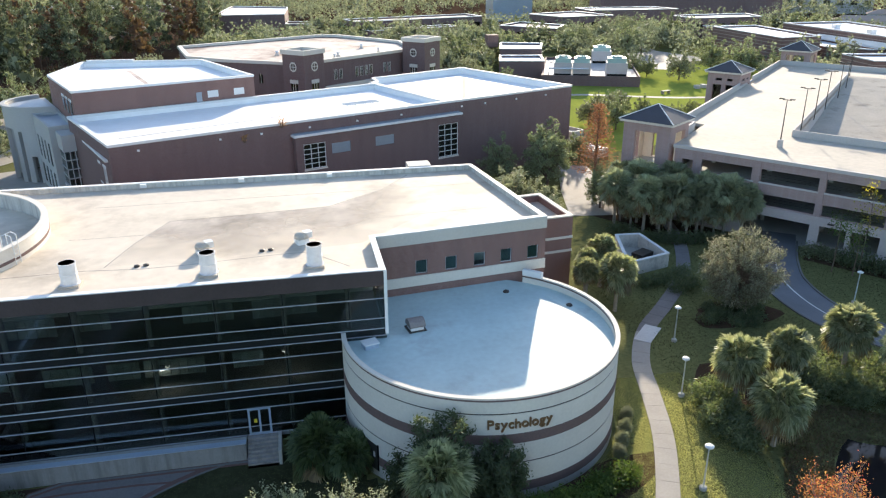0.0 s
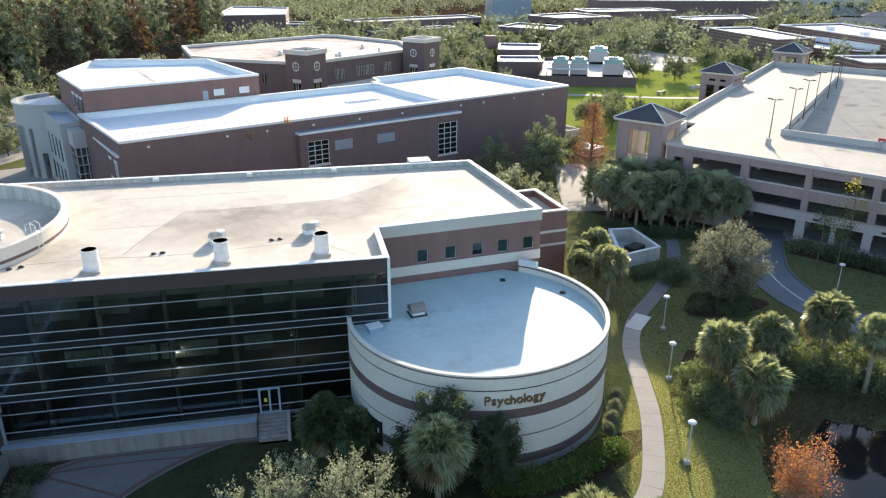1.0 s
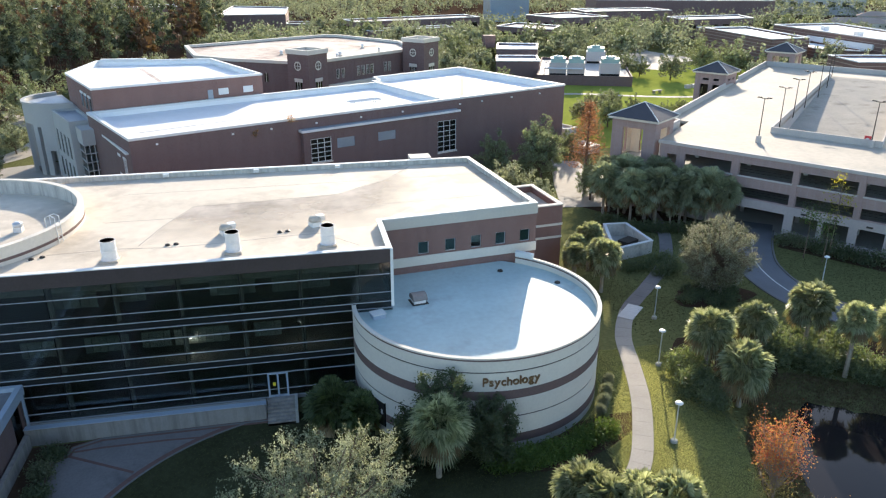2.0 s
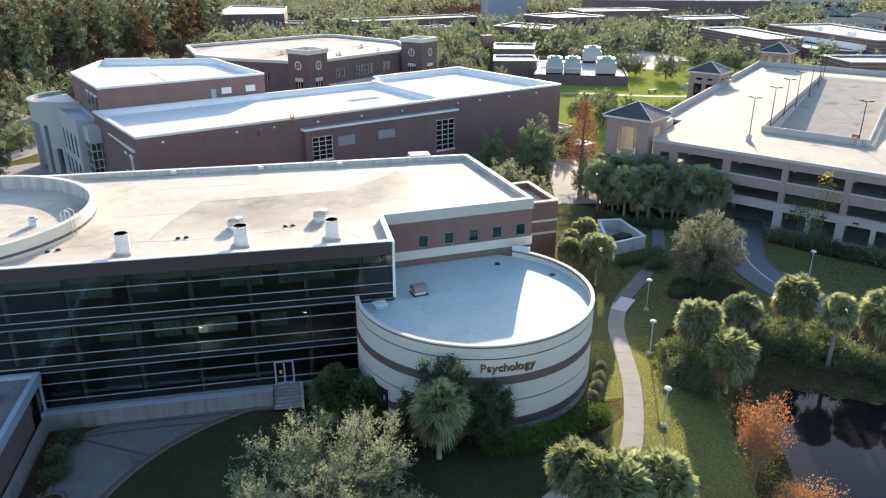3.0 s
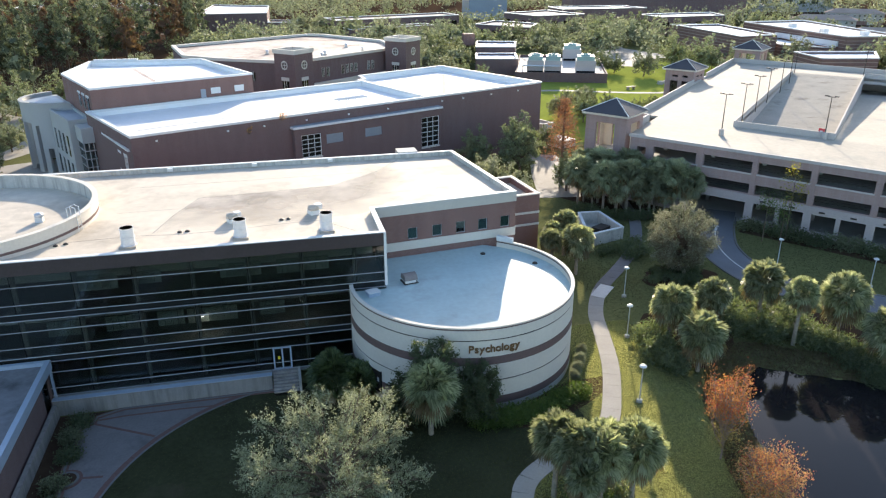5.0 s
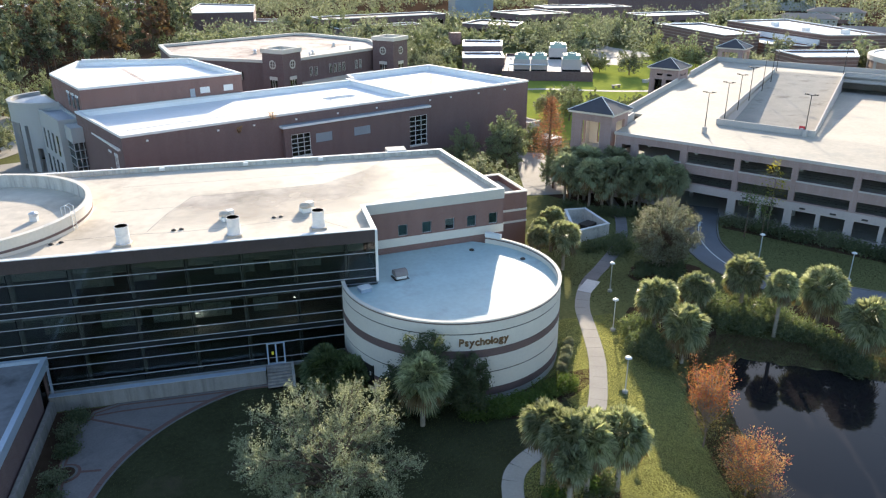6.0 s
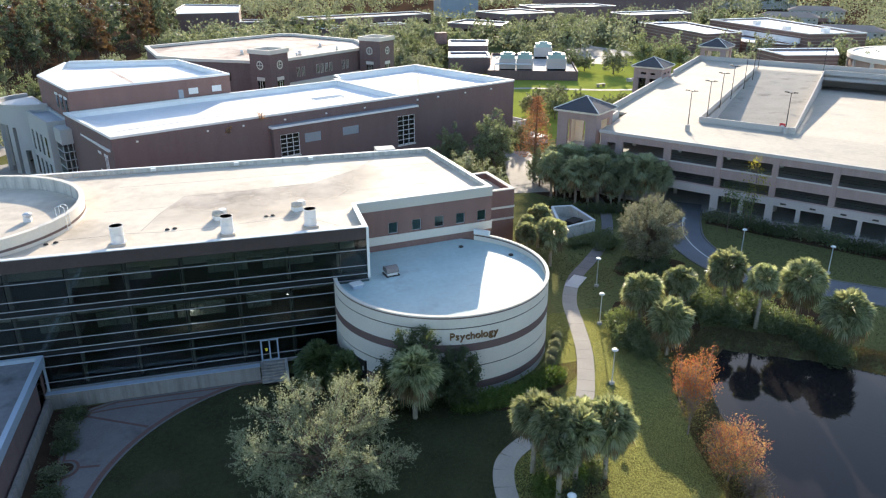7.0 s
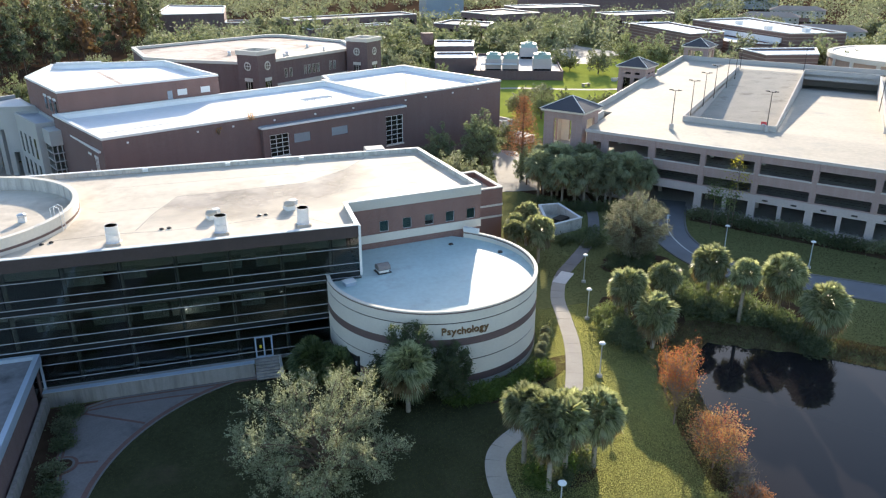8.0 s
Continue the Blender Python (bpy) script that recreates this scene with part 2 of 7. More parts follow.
LEAF_OLIVE = leaf_material("olive_autumn_leaf", (0.2, 0.16, 0.075), (0.36, 0.28, 0.13), 0.35, 0.65)
LEAF_TAN = leaf_material("fading_tan_leaf", (0.4, 0.18, 0.085), (0.5, 0.35, 0.16), 0.4, 0.6, (1.4, 1.25, 0.8), 0.1)
LEAF_RUST = leaf_material("rust_cypress_needle", (0.22, 0.105, 0.06), (0.32, 0.18, 0.11), 0.4, 0.7, (1.25, 1.05, 0.75))
LEAF_YELLOW = leaf_material("yellow_green_leaf", (0.3, 0.3, 0.05), (0.5, 0.42, 0.08), 0.5, 0.6)
# Copy of the palm frond with shade put into its colour.
LEAF_SHADY = leaf_material("shaded_palm_frond", (0.07, 0.1, 0.05), (0.17, 0.21, 0.11), 0.4, 0.5)
LEAF_PALE = leaf_material("silver_brown_leaf", (0.16, 0.168, 0.11), (0.48, 0.475, 0.35), 0.4, 0.55, (1.1, 1.1, 0.88), 0.25)
# Blades of the sunlit lawn; the shaded lawns have a darker copy.
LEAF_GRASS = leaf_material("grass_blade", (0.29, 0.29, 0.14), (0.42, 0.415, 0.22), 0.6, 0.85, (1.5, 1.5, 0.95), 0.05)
# Glow of backlit grass is put into this brighter lawn colour.
MEADOW = material("sunlit_meadow", (0.25, 0.285, 0.06), 0.95, vary=0.2, large=0.12, fine=1.2, bump=0.6, stain=(0.22, 0.2, 0.07), stain_at=0.62)
LEAF_WOODRUST = leaf_material("dull_rust_leaf", (0.1, 0.06, 0.042), (0.2, 0.125, 0.085), 0.2, 0.7)
SPANDREL = material("black_spandrel_glass", (0.018, 0.02, 0.02), 0.12, vary=0.1)
CARPET = material("dim_office_floor", (0.36, 0.36, 0.34), 0.9, vary=0.15)
LEAF_REED = leaf_material("dry_bank_grass", (0.085, 0.066, 0.042), (0.14, 0.11, 0.07), 0.3, 0.9)
# Shaded copies of the lawn: shade is put into these darker colours.
LEAF_SHADED_TURF = leaf_material("shaded_turf_blade", (0.07, 0.075, 0.035), (0.105, 0.108, 0.05), 0.4, 0.8, (1.3, 1.35, 0.8), 0.05)
SHADED_TURF = material("shaded_court_turf", (0.052, 0.054, 0.028), 0.95, vary=0.3, large=0.25, fine=3.0, bump=0.5, stain=(0.085, 0.07, 0.045), stain_at=0.58)
# Distance haze is put into this lighter, greyer leaf colour.
LEAF_FAR = leaf_material("hazed_far_tree_leaf", (0.16, 0.175, 0.115), (0.34, 0.355, 0.245), 0.35, 0.65, (1.15, 1.2, 0.88), 0.2)
RAMP = material("weathered_ramp_concrete", (0.47, 0.43, 0.37), 0.9, vary=0.12, large=0.3, fine=3.0, stain=(0.3, 0.275, 0.24), stain_at=0.55)
# Court paving; also the painted shade on the far walkway slabs.
COURT_AND_SHADED_WALK = material("court_and_shaded_walk_concrete", (0.2, 0.182, 0.178), 0.85, vary=0.16, large=0.5, fine=5.0, stain=(0.14, 0.13, 0.13), stain_at=0.55)
ROOF_WORN = material("worn_cream_membrane", (0.5, 0.435, 0.375), 0.8, vary=0.16, large=0.25, fine=1.5, stain=(0.33, 0.29, 0.25), stain_at=0.5)
wn2, wl2 = ROOF_WORN.node_tree.nodes, ROOF_WORN.node_tree.links
wgeo, wsep, wfade, wblot, wspot, wmul, wclear, wmix = (wn2.new("ShaderNode" + k) for k in ("NewGeometry", "SeparateXYZ", "MapRange", "TexNoise", "MapRange", "Math", "BsdfTransparent", "MixShader"))
wl2.new(wgeo.outputs["Position"], wsep.inputs[0]); wl2.new(wsep.outputs["Y"], wfade.inputs["Value"])
wfade.inputs["From Min"].default_value, wfade.inputs["From Max"].default_value, wfade.inputs["To Min"].default_value = 6.5, 16.5, 0.05
wblot.inputs["Scale"].default_value, wblot.inputs["Detail"].default_value = 0.22, 6
wl2.new(wgeo.outputs["Position"], wblot.inputs["Vector"]); wl2.new(wblot.outputs["Fac"], wspot.inputs["Value"])
wspot.inputs["From Min"].default_value, wspot.inputs["From Max"].default_value, wspot.inputs["To Min"].default_value = 0.32, 0.62, 0.35
wmul.operation = "MULTIPLY"
wside, wmul2 = wn2.new("ShaderNodeMapRange"), wn2.new("ShaderNodeMath")
wmul2.operation = "MULTIPLY"
wside.inputs["From Min"].default_value, wside.inputs["From Max"].default_value = 5.5, -2.5
wl2.new(wsep.outputs["X"], wside.inputs["Value"])
wl2.new(wfade.outputs[0], wmul.inputs[0]); wl2.new(wspot.outputs[0], wmul.inputs[1]); wl2.new(wmul.outputs[0], wmul2.inputs[0]); wl2.new(wside.outputs[0], wmul2.inputs[1]); wl2.new(wmul2.outputs[0], wmix.inputs["Fac"])
wl2.new(wclear.outputs[0], wmix.inputs[1]); wl2.new(wn2["Principled BSDF"].outputs[0], wmix.inputs[2])
wl2.new(wmix.outputs[0], wn2["Material Output"].inputs["Surface"])
# Colour of the reflection in the wing's windows, painted on added panels.
TEAL_REFLECTION = material("teal_glass_reflection", (0.3, 0.42, 0.41), 0.7)
LEAF_PINE = leaf_material("pine_needle", (0.042, 0.052, 0.032), (0.21, 0.225, 0.14), 0.2, 0.7, (1.2, 1.25, 0.8), 0.15)
WATER = bpy.data.materials.new("pond_water")
WATER.use_nodes = True
wp = WATER.node_tree.nodes["Principled BSDF"]
wp.inputs["Base Color"].default_value, wp.inputs["Roughness"].default_value, wp.inputs["IOR"].default_value = (0.017, 0.015, 0.016, 1), 0.03, 1.27
wt, wb = WATER.node_tree.nodes.new("ShaderNodeTexNoise"), WATER.node_tree.nodes.new("ShaderNodeBump")
wt.inputs["Scale"].default_value, wb.inputs["Strength"].default_value, wb.inputs["Distance"].default_value = 1.2, 0.05, 0.02
WATER.node_tree.links.new(wt.outputs["Fac"], wb.inputs["Height"])
WATER.node_tree.links.new(wb.outputs[0], wp.inputs["Normal"])

# ---------------------------------------------------------------- building blocks
def thing(name, label, category, at=Matrix.Identity(4), group="", kind=""):
    ob = new(name)
    ob.empty_display_size = 0.5
    ob.matrix_world = at
    return tagged(ob, label, category, group, kind)


def part(name, bm, mat, parent=None, label="", smooth=False):
    me = bpy.data.meshes.new(name)
    if smooth:
        for f in bm.faces:
            f.smooth = True
    bm.to_mesh(me)
    bm.free()
    me.materials.append(mat)
    ob = new(name, me)
    ob.parent = parent
    if label:
        ob["label"] = label
    return ob


def shared(name, me, parent, m):
    ob = new(name, me)
    ob.parent = parent
    ob.matrix_basis = m
    return ob


def box(bm, x0, x1, y0, y1, z0, z1, m=None):
    vs = [bm.verts.new((x, y, z)) for z in (z0, z1) for y in (y0, y1) for x in (x0, x1)]
    if m:
        for v in vs:
            v.co = m @ v.co
    for f in ((0, 2, 3, 1), (4, 5, 7, 6), (0, 1, 5, 4), (1, 3, 7, 5), (3, 2, 6, 7), (2, 0, 4, 6)):
        bm.faces.new([vs[i] for i in f])
    return bm


def boxed(*sizes, m=None):
    return box(bmesh.new(), *sizes, m=m)


def prism(bm, poly, z0, z1):
    """A flat-topped solid over a plan polygon; z1 may be a function of (x, y)."""
    top = z1 if callable(z1) else (lambda x, y: z1)
    lo = [bm.verts.new((x, y, z0)) for x, y in poly]
    hi = [bm.verts.new((x, y, top(x, y))) for x, y in poly]
    bm.faces.new(lo[::-1]); bm.faces.new(hi)
    for i in range(len(poly)):
        j = (i + 1) % len(poly)
        bm.faces.new((lo[i], lo[j], hi[j], hi[i]))
    return bm


def inset(poly, d):
    """Plan polygon, counter-clockwise, moved inwards by d."""
    out, n = [], len(poly)
    for i in range(n):
        p, q, r = Vector(poly[i - 1]), Vector(poly[i]), Vector(poly[(i + 1) % n])
        a, b = (q - p).normalized(), (r - q).normalized()
        na, nb = Vector((-a.y, a.x)), Vector((-b.y, b.x))
        k = (na + nb) / max(0.3, 1 + na.dot(nb))
        out.append((q.x + k.x * d, q.y + k.y * d))
    return out


def ring(bm, poly, d, z0, z1):
    """A wall along the inside of a plan polygon, d thick."""
    inner, n = inset(poly, d), len(poly)
    loops = [[bm.verts.new((x, y, z)) for x, y in p] for p, z in ((poly, z0), (poly, z1), (inner, z1), (inner, z0))]
    for i in range(n):
        j = (i + 1) % n
        for k in range(4):
            a, b = loops[k], loops[(k + 1) % 4]
            bm.faces.new((a[i], a[j], b[j], b[i]))
    return bm


def arc(bm, cx, cy, r0, r1, a0, a1, z0, z1, n=64):
    """A curved wall between radii r0 and r1 and angles in degrees."""
    rows = []
    for i in range(n + 1):
        a = radians(a0 + (a1 - a0) * i / n)
        c, s = math.cos(a), math.sin(a)
        rows.append([bm.verts.new((cx + c * r, cy + s * r, z)) for r, z in ((r0, z0), (r1, z0), (r1, z1), (r0, z1))])
    for p, q in zip(rows, rows[1:]):
        for k in range(4):
            bm.faces.new((p[k], q[k], q[(k + 1) % 4], p[(k + 1) % 4]))
    if abs(a1 - a0) < 359.9:
        bm.faces.new(rows[0]); bm.faces.new(rows[-1][::-1])
    bmesh.ops.recalc_face_normals(bm, faces=bm.faces)
    return bm


def disc(bm, cx, cy, r, a0, a1, z0, z1, n=64, close=True):
    pts = [(cx + r * math.cos(radians(a0 + (a1 - a0) * i / n)), cy + r * math.sin(radians(a0 + (a1 - a0) * i / n))) for i in range(n if close else n + 1)]
    return prism(bm, pts, z0, z1)


def lathe(bm, profile, n=16, at=(0, 0, 0)):
    """A turned solid: (radius, height) pairs from the bottom up."""
    rows = [[bm.verts.new((at[0] + r * math.cos(2 * math.pi * i / n), at[1] + r * math.sin(2 * math.pi * i / n), at[2] + z)) for i in range(n)] for r, z in profile]
    for p, q in zip(rows, rows[1:]):
        for i in range(n):
            j = (i + 1) % n
            bm.faces.new((p[i], p[j], q[j], q[i]))
    bm.faces.new(rows[0][::-1]); bm.faces.new(rows[-1])
    return bm


def tube(bm, path, radii, n=6):
    """A tapering limb along points."""
    rows = []
    for i, p in enumerate(path):
        d = (Vector(path[min(i + 1, len(path) - 1)]) - Vector(path[max(i - 1, 0)])).normalized()
        u = d.cross(Vector((0.3, 0.9, 0.2))).normalized()
        v = d.cross(u)
        rows.append([bm.verts.new(Vector(p) + (u * math.cos(2 * math.pi * k / n) + v * math.sin(2 * math.pi * k / n)) * radii[i]) for k in range(n)])
    for p, q in zip(rows, rows[1:]):
        for k in range(n):
            bm.faces.new((p[k], p[(k + 1) % n], q[(k + 1) % n], q[k]))
    bm.faces.new(rows[0][::-1]); bm.faces.new(rows[-1])
    return bm


def pierced(bm, m, length, z0, z1, thick, holes):
    """A straight wall with openings. m carries (along, depth, height); holes are (a0, a1, z0, z1)."""
    xs = sorted({0.0, length, *[min(length, h[0]) for h in holes], *[min(length, h[1]) for h in holes]})
    zs = sorted({z0, z1, *[h[2] for h in holes], *[h[3] for h in holes]})
    solid = {}
    for i in range(len(xs) - 1):
        for k in range(len(zs) - 1):
            cx, cz = (xs[i] + xs[i + 1]) / 2, (zs[k] + zs[k + 1]) / 2
            solid[i, k] = z0 < cz < z1 and not any(h[0] < cx < h[1] and h[2] < cz < h[3] for h in holes)
    corner = {}
    def at(i, k, d):
        if (i, k, d) not in corner:
            corner[i, k, d] = bm.verts.new(m @ Vector((xs[i], thick * d, zs[k])))
        return corner[i, k, d]
    for (i, k), full in solid.items():
        if not full:
            continue
        for d, flip in ((0, 1), (1, -1)):
            bm.faces.new([at(i, k, d), at(i + 1, k, d), at(i + 1, k + 1, d), at(i, k + 1, d)][::flip])
        for di, dk, a, b in ((-1, 0, (0, 1), (0, 0)), (1, 0, (1, 0), (1, 1)), (0, -1, (0, 0), (1, 0)), (0, 1, (1, 1), (0, 1))):
            if not solid.get((i + di, k + dk)):
                p, q = (i + a[0], k + a[1]), (i + b[0], k + b[1])
                bm.faces.new((at(*q, 0), at(*p, 0), at(*p, 1), at(*q, 1)))
    return bm


def run(p, q):
    """Matrix of a wall from plan point p to q: x along it, y to its inside (left hand), z up."""
    d = Vector((q[0] - p[0], q[1] - p[1]))
    return pose(p[0], p[1], 0, 0, 0, math.degrees(math.atan2(d.y, d.x))), d.length


def window(parent, m, a0, a1, z0, z1, nx, nz, frame_mat, pane_mat, depth=0.15, bar=0.08, sill=None):
    """A window in an opening of a wall: frame with glazing bars, panes behind it, and a sill."""
    w_, h_ = (a1 - a0 - bar) / nx, (z1 - z0 - bar) / nz
    lights = [(bar + w_ * i, w_ * (i + 1), z0 + bar + h_ * k, z0 + h_ * (k + 1)) for i in range(nx) for k in range(nz)]
    bm = pierced(bmesh.new(), m @ Matrix.Translation((a0, depth, 0)), a1 - a0, z0, z1, 0.1, lights)
    w = part("window", bm, frame_mat, parent)
    for i in range(nx):
        for j in range(nz):
            part("pane", boxed(a0 + (a1 - a0) * i / nx, a0 + (a1 - a0) * (i + 1) / nx, depth + 0.045, depth + 0.06,
                               z0 + (z1 - z0) * j / nz, z0 + (z1 - z0) * (j + 1) / nz, m=m), pane_mat, w)
    if sill:
        part("sill", boxed(a0 - 0.1, a1 + 0.1, -0.12, depth, z0 - 0.22, z0 - 0.003, m=m), sill, w)
    return w


def strip(bm, pts, width, z0, z1, ground=None):
    """A ribbon solid along a plan line; with ground, it follows that height."""
    rows, n = [], len(pts)
    for i, p in enumerate(pts):
        d = (Vector(pts[min(i + 1, n - 1)]) - Vector(pts[max(i - 1, 0)])).normalized()
        s = Vector((-d.y, d.x)) * width / 2
        g = ground(*p) if ground else 0
        rows.append([bm.verts.new((p[0] + k * s.x, p[1] + k * s.y, g + z)) for k, z in ((-1, z0), (1, z0), (1, z1), (-1, z1))])
    for p, q in zip(rows, rows[1:]):
        for k in range(4):
            bm.faces.new((p[k], p[(k + 1) % 4], q[(k + 1) % 4], q[k]))
    bm.faces.new(rows[0][::-1]); bm.faces.new(rows[-1])
    bmesh.ops.recalc_face_normals(bm, faces=bm.faces)
    return bm


def spline(pts, steps=8):
    """Catmull-Rom points through a plan line."""
    out, n = [], len(pts)
    for i in range(n - 1):
        p0, p1, p2, p3 = (Vector(pts[max(0, min(n - 1, k))]) for k in (i - 1, i, i + 1, i + 2))
        for j in range(steps):
            t = j / steps
            v = 0.5 * (2 * p1 + (p2 - p0) * t + (2 * p0 - 5 * p1 + 4 * p2 - p3) * t * t + (3 * p1 - p0 - 3 * p2 + p3) * t ** 3)
            out.append((v.x, v.y))
    return out + [tuple(pts[-1])]
WING_ROOF = material("dull_grey_wing_roof", (0.2, 0.2, 0.21), 0.85, vary=0.2, large=0.3, fine=2.0, stain=(0.09, 0.09, 0.095), stain_at=0.55)
PLINTH = streaked("stained_plinth_concrete", (0.31, 0.285, 0.265), (0.215, 0.2, 0.185))
KERB = material("weathered_kerb_concrete", (0.19, 0.185, 0.175), 0.9, vary=0.15)
GARAGE_BASE = material("pinkish_precast_base", (0.48, 0.415, 0.395), 0.85, vary=0.1, fine=4.0)
LEAF_CORNER = leaf_material("grey_green_palm_frond", (0.2, 0.225, 0.135), (0.35, 0.37, 0.235), 0.35, 0.5, (1.1, 1.12, 0.9))
LEAF_PALMETTO = leaf_material("blue_green_palmetto_leaf", (0.09, 0.12, 0.072), (0.17, 0.2, 0.125), 0.4, 0.5)
STACK_WHITE = material("chalky_white_sheet", (0.66, 0.66, 0.66), 0.7, vary=0.1, large=0.8, fine=4.0, stain=(0.45, 0.44, 0.42), stain_at=0.62)
STACK_TAN = material("weathered_tan_sheet", (0.46, 0.42, 0.36), 0.7, vary=0.15, large=1.5, fine=5.0)

# ---------------------------------------------------------------- ground
POND = [(29.8, -16.5), (26.8, -25.0), (25.3, -31.5), (23, -45), (30, -75), (62, -80), (84, -52), (62, -31), (50.5, -20.2), (44.2, -14.4), (39, -11.4), (36, -9.4), (33.2, -11.5)]


def smooth_step(a, b, x):
    t = max(0.0, min(1.0, (x - a) / (b - a)))
    return t * t * (3 - 2 * t)


def pond_distance(x, y):
    """Metres to the pond's shore, negative in the water."""
    best, inside, n = 1e9, False, len(POND)
    for i in range(n):
        (ax, ay), (bx, by) = POND[i], POND[(i + 1) % n]
        t = max(0, min(1, ((x - ax) * (bx - ax) + (y - ay) * (by - ay)) / ((bx - ax) ** 2 + (by - ay) ** 2)))
        best = min(best, math.hypot(x - ax - t * (bx - ax), y - ay - t * (by - ay)))
        if (ay > y) != (by > y) and x < (bx - ax) * (y - ay) / (by - ay) + ax:
            inside = not inside
    return -best if inside else best


def ground_z(x, y):
    z = -1.2 * smooth_step(3, -9, x) * smooth_step(6, -1, y) * smooth_step(-75, -45, x)
    if 10 < x < 95 and -90 < y < 5:
        d = pond_distance(x, y)
        z -= 0.72 * smooth_step(3.5, 0, d) + 0.8 * smooth_step(0, -3, d)
    return z


def steps(values):
    out = []
    for a, b, s in values:
        k = max(1, round((b - a) / s))
        out += [a + (b - a) * i / k for i in range(k)]
    return out + [values[-1][1]]


gx = steps([(-3500, -600, 700), (-600, -80, 60), (-80, -36, 4), (-36, 66, 1.5), (66, 110, 4), (110, 600, 60), (600, 3500, 700)])
gy = steps([(-1500, -200, 400), (-200, -82, 20), (-82, 12, 1.5), (12, 130, 6), (130, 600, 60), (600, 4200, 700)])
gv = [(x, y, ground_z(x, y)) for y in gy for x in gx]
gf = [(j * len(gx) + i, j * len(gx) + i + 1, (j + 1) * len(gx) + i + 1, (j + 1) * len(gx) + i) for j in range(len(gy) - 1) for i in range(len(gx) - 1)]
me = bpy.data.meshes.new("ground")
me.from_pydata(gv, [], gf)
for f in me.polygons:
    f.use_smooth = True
me.materials.append(GRASS)
tagged(new("ground", me), "mown green and yellowing lawn of the campus", "lawn", kind="structure")
tagged(part("water", prism(bmesh.new(), inset(POND, -1.2), -0.76, -0.72), WATER), "still dark pond water reflecting palms and sky", "pond", kind="structure")

# ---------------------------------------------------------------- glass and brick academic building
hall = thing("academic_building", "dark glass and red brick academic building, cream flat roof", "building")
PLAN = [(-56, 0), (0, 0), (0, 7.3), (16.2, 9.5), (13.7, 29.0), (-56, 29.0)]
part("roof", prism(bmesh.new(), inset(PLAN, 0.05), 12.5, 12.9), ROOF_CREAM, hall, "cream membrane roof with grey stains")
part("parapet", ring(bmesh.new(), PLAN, 0.35, 12.5, 13.42), STREAKED, hall)
part("coping", ring(bmesh.new(), inset(PLAN, -0.06), 0.5, 13.424, 13.5), COPING, hall)
# fascia bands
mw, lw = run(PLAN[2], PLAN[3])
part("fascia", boxed(-56, -0.02, -0.1, -0.003, 12.2, 13.42), FASCIA_DARK, hall, "dark bronze metal fascia")
part("fascia", boxed(0.3, lw + 0.06, -0.08, -0.003, 12.35, 13.42, m=mw), FASCIA, hall, "beige fascia")
# curtain wall: rails, posts and panes
RAILS = [12.22, 11.1, 9.4, 8.5, 7.88, 6.78, 5.2, 4.2, 3.6, 2.48, 0.82, 0.06]
POSTS = [-2.9 - 4.98 * i for i in range(11)]
for z in RAILS:
    part("rail", boxed(-56, 0.0, -0.06, 0.02, z - 0.022, z + 0.022), ALU, hall)
for x in POSTS:
    part("mullion", boxed(x - 0.03, x + 0.03, 0.0, 0.05, 0.1, 12.1), BLACK, hall)
for x0, x1 in zip([0.0] + POSTS, POSTS):
    for z1, z0 in zip(RAILS, RAILS[1:]):
        if x0 == POSTS[1] and z0 < 2.45:
            continue
        part("pane", boxed(x1 + 0.03, x0 - 0.03, 0.005, 0.025, z0 + 0.035, z1 - 0.035), SPANDREL if z1 in (8.5, 4.2) else GLASS_DARK, hall)
for z1, z0 in ((2.48, 0.82), (0.82, 0.06)):
    for a, b in ((POSTS[2] + 0.03, -11.34), (-9.56, POSTS[1] - 0.03)):
        part("pane", boxed(a, b, 0.005, 0.025, z0 + 0.035, z1 - 0.035), GLASS_DARK, hall)
part("corner_post", boxed(-0.14, 0.1, -0.16, 0.12, 8.05, 13.424), WHITE_PAINT, hall, "white corner post")
part("side_glazing", boxed(-0.02, 0.0, 0.12, 7.2, 7.6, 12.5), GLASS_DARK, hall)
part("floor_slab", boxed(-56, -0.3, 0.12, 28.6, 7.95, 8.4), CARPET, hall)
part("floor_slab", boxed(-56, -0.3, 0.12, 28.6, 3.66, 4.1), CARPET, hall)
part("floor_slab", boxed(-56, -0.3, 0.12, 28.6, -0.4, 0.0), CARPET, hall)
part("inner_wall", boxed(-56, -0.3, 7.5, 7.8, 0.0, 12.5), INSIDE, hall)
for x in POSTS:
    part("column", lathe(bmesh.new(), [(0.22, 0.0), (0.22, 12.4)], 12, (x, 0.9, 0)), CONCRETE, hall)
for x, w, z0, z1 in ((-26.2, 3.4, 9.4, 10.9), (-22.0, 2.6, 9.6, 10.9), (-13.6, 3.8, 9.5, 10.9), (-9.2, 2.2, 9.4, 10.9), (-24.4, 3.6, 5.1, 6.6), (-20.4, 2.4, 5.1, 6.6),
                     (-16.6, 4.6, 5.1, 6.6), (-11.0, 2.4, 5.2, 6.6), (-29.8, 2.8, 5.1, 6.6), (-6.6, 2.6, 9.5, 10.9)):
    k = round(w / 0.62)
    bm = bmesh.new()
    for i in range(k):
        box(bm, x - w / 2 + w * i / k + 0.02, x - w / 2 + w * (i + 1) / k - 0.02, 1.9 + 0.03 * (i % 2), 1.93 + 0.03 * (i % 2), z0, z1)
    part("blind", bm, BLIND, hall, "grey green panel blind")
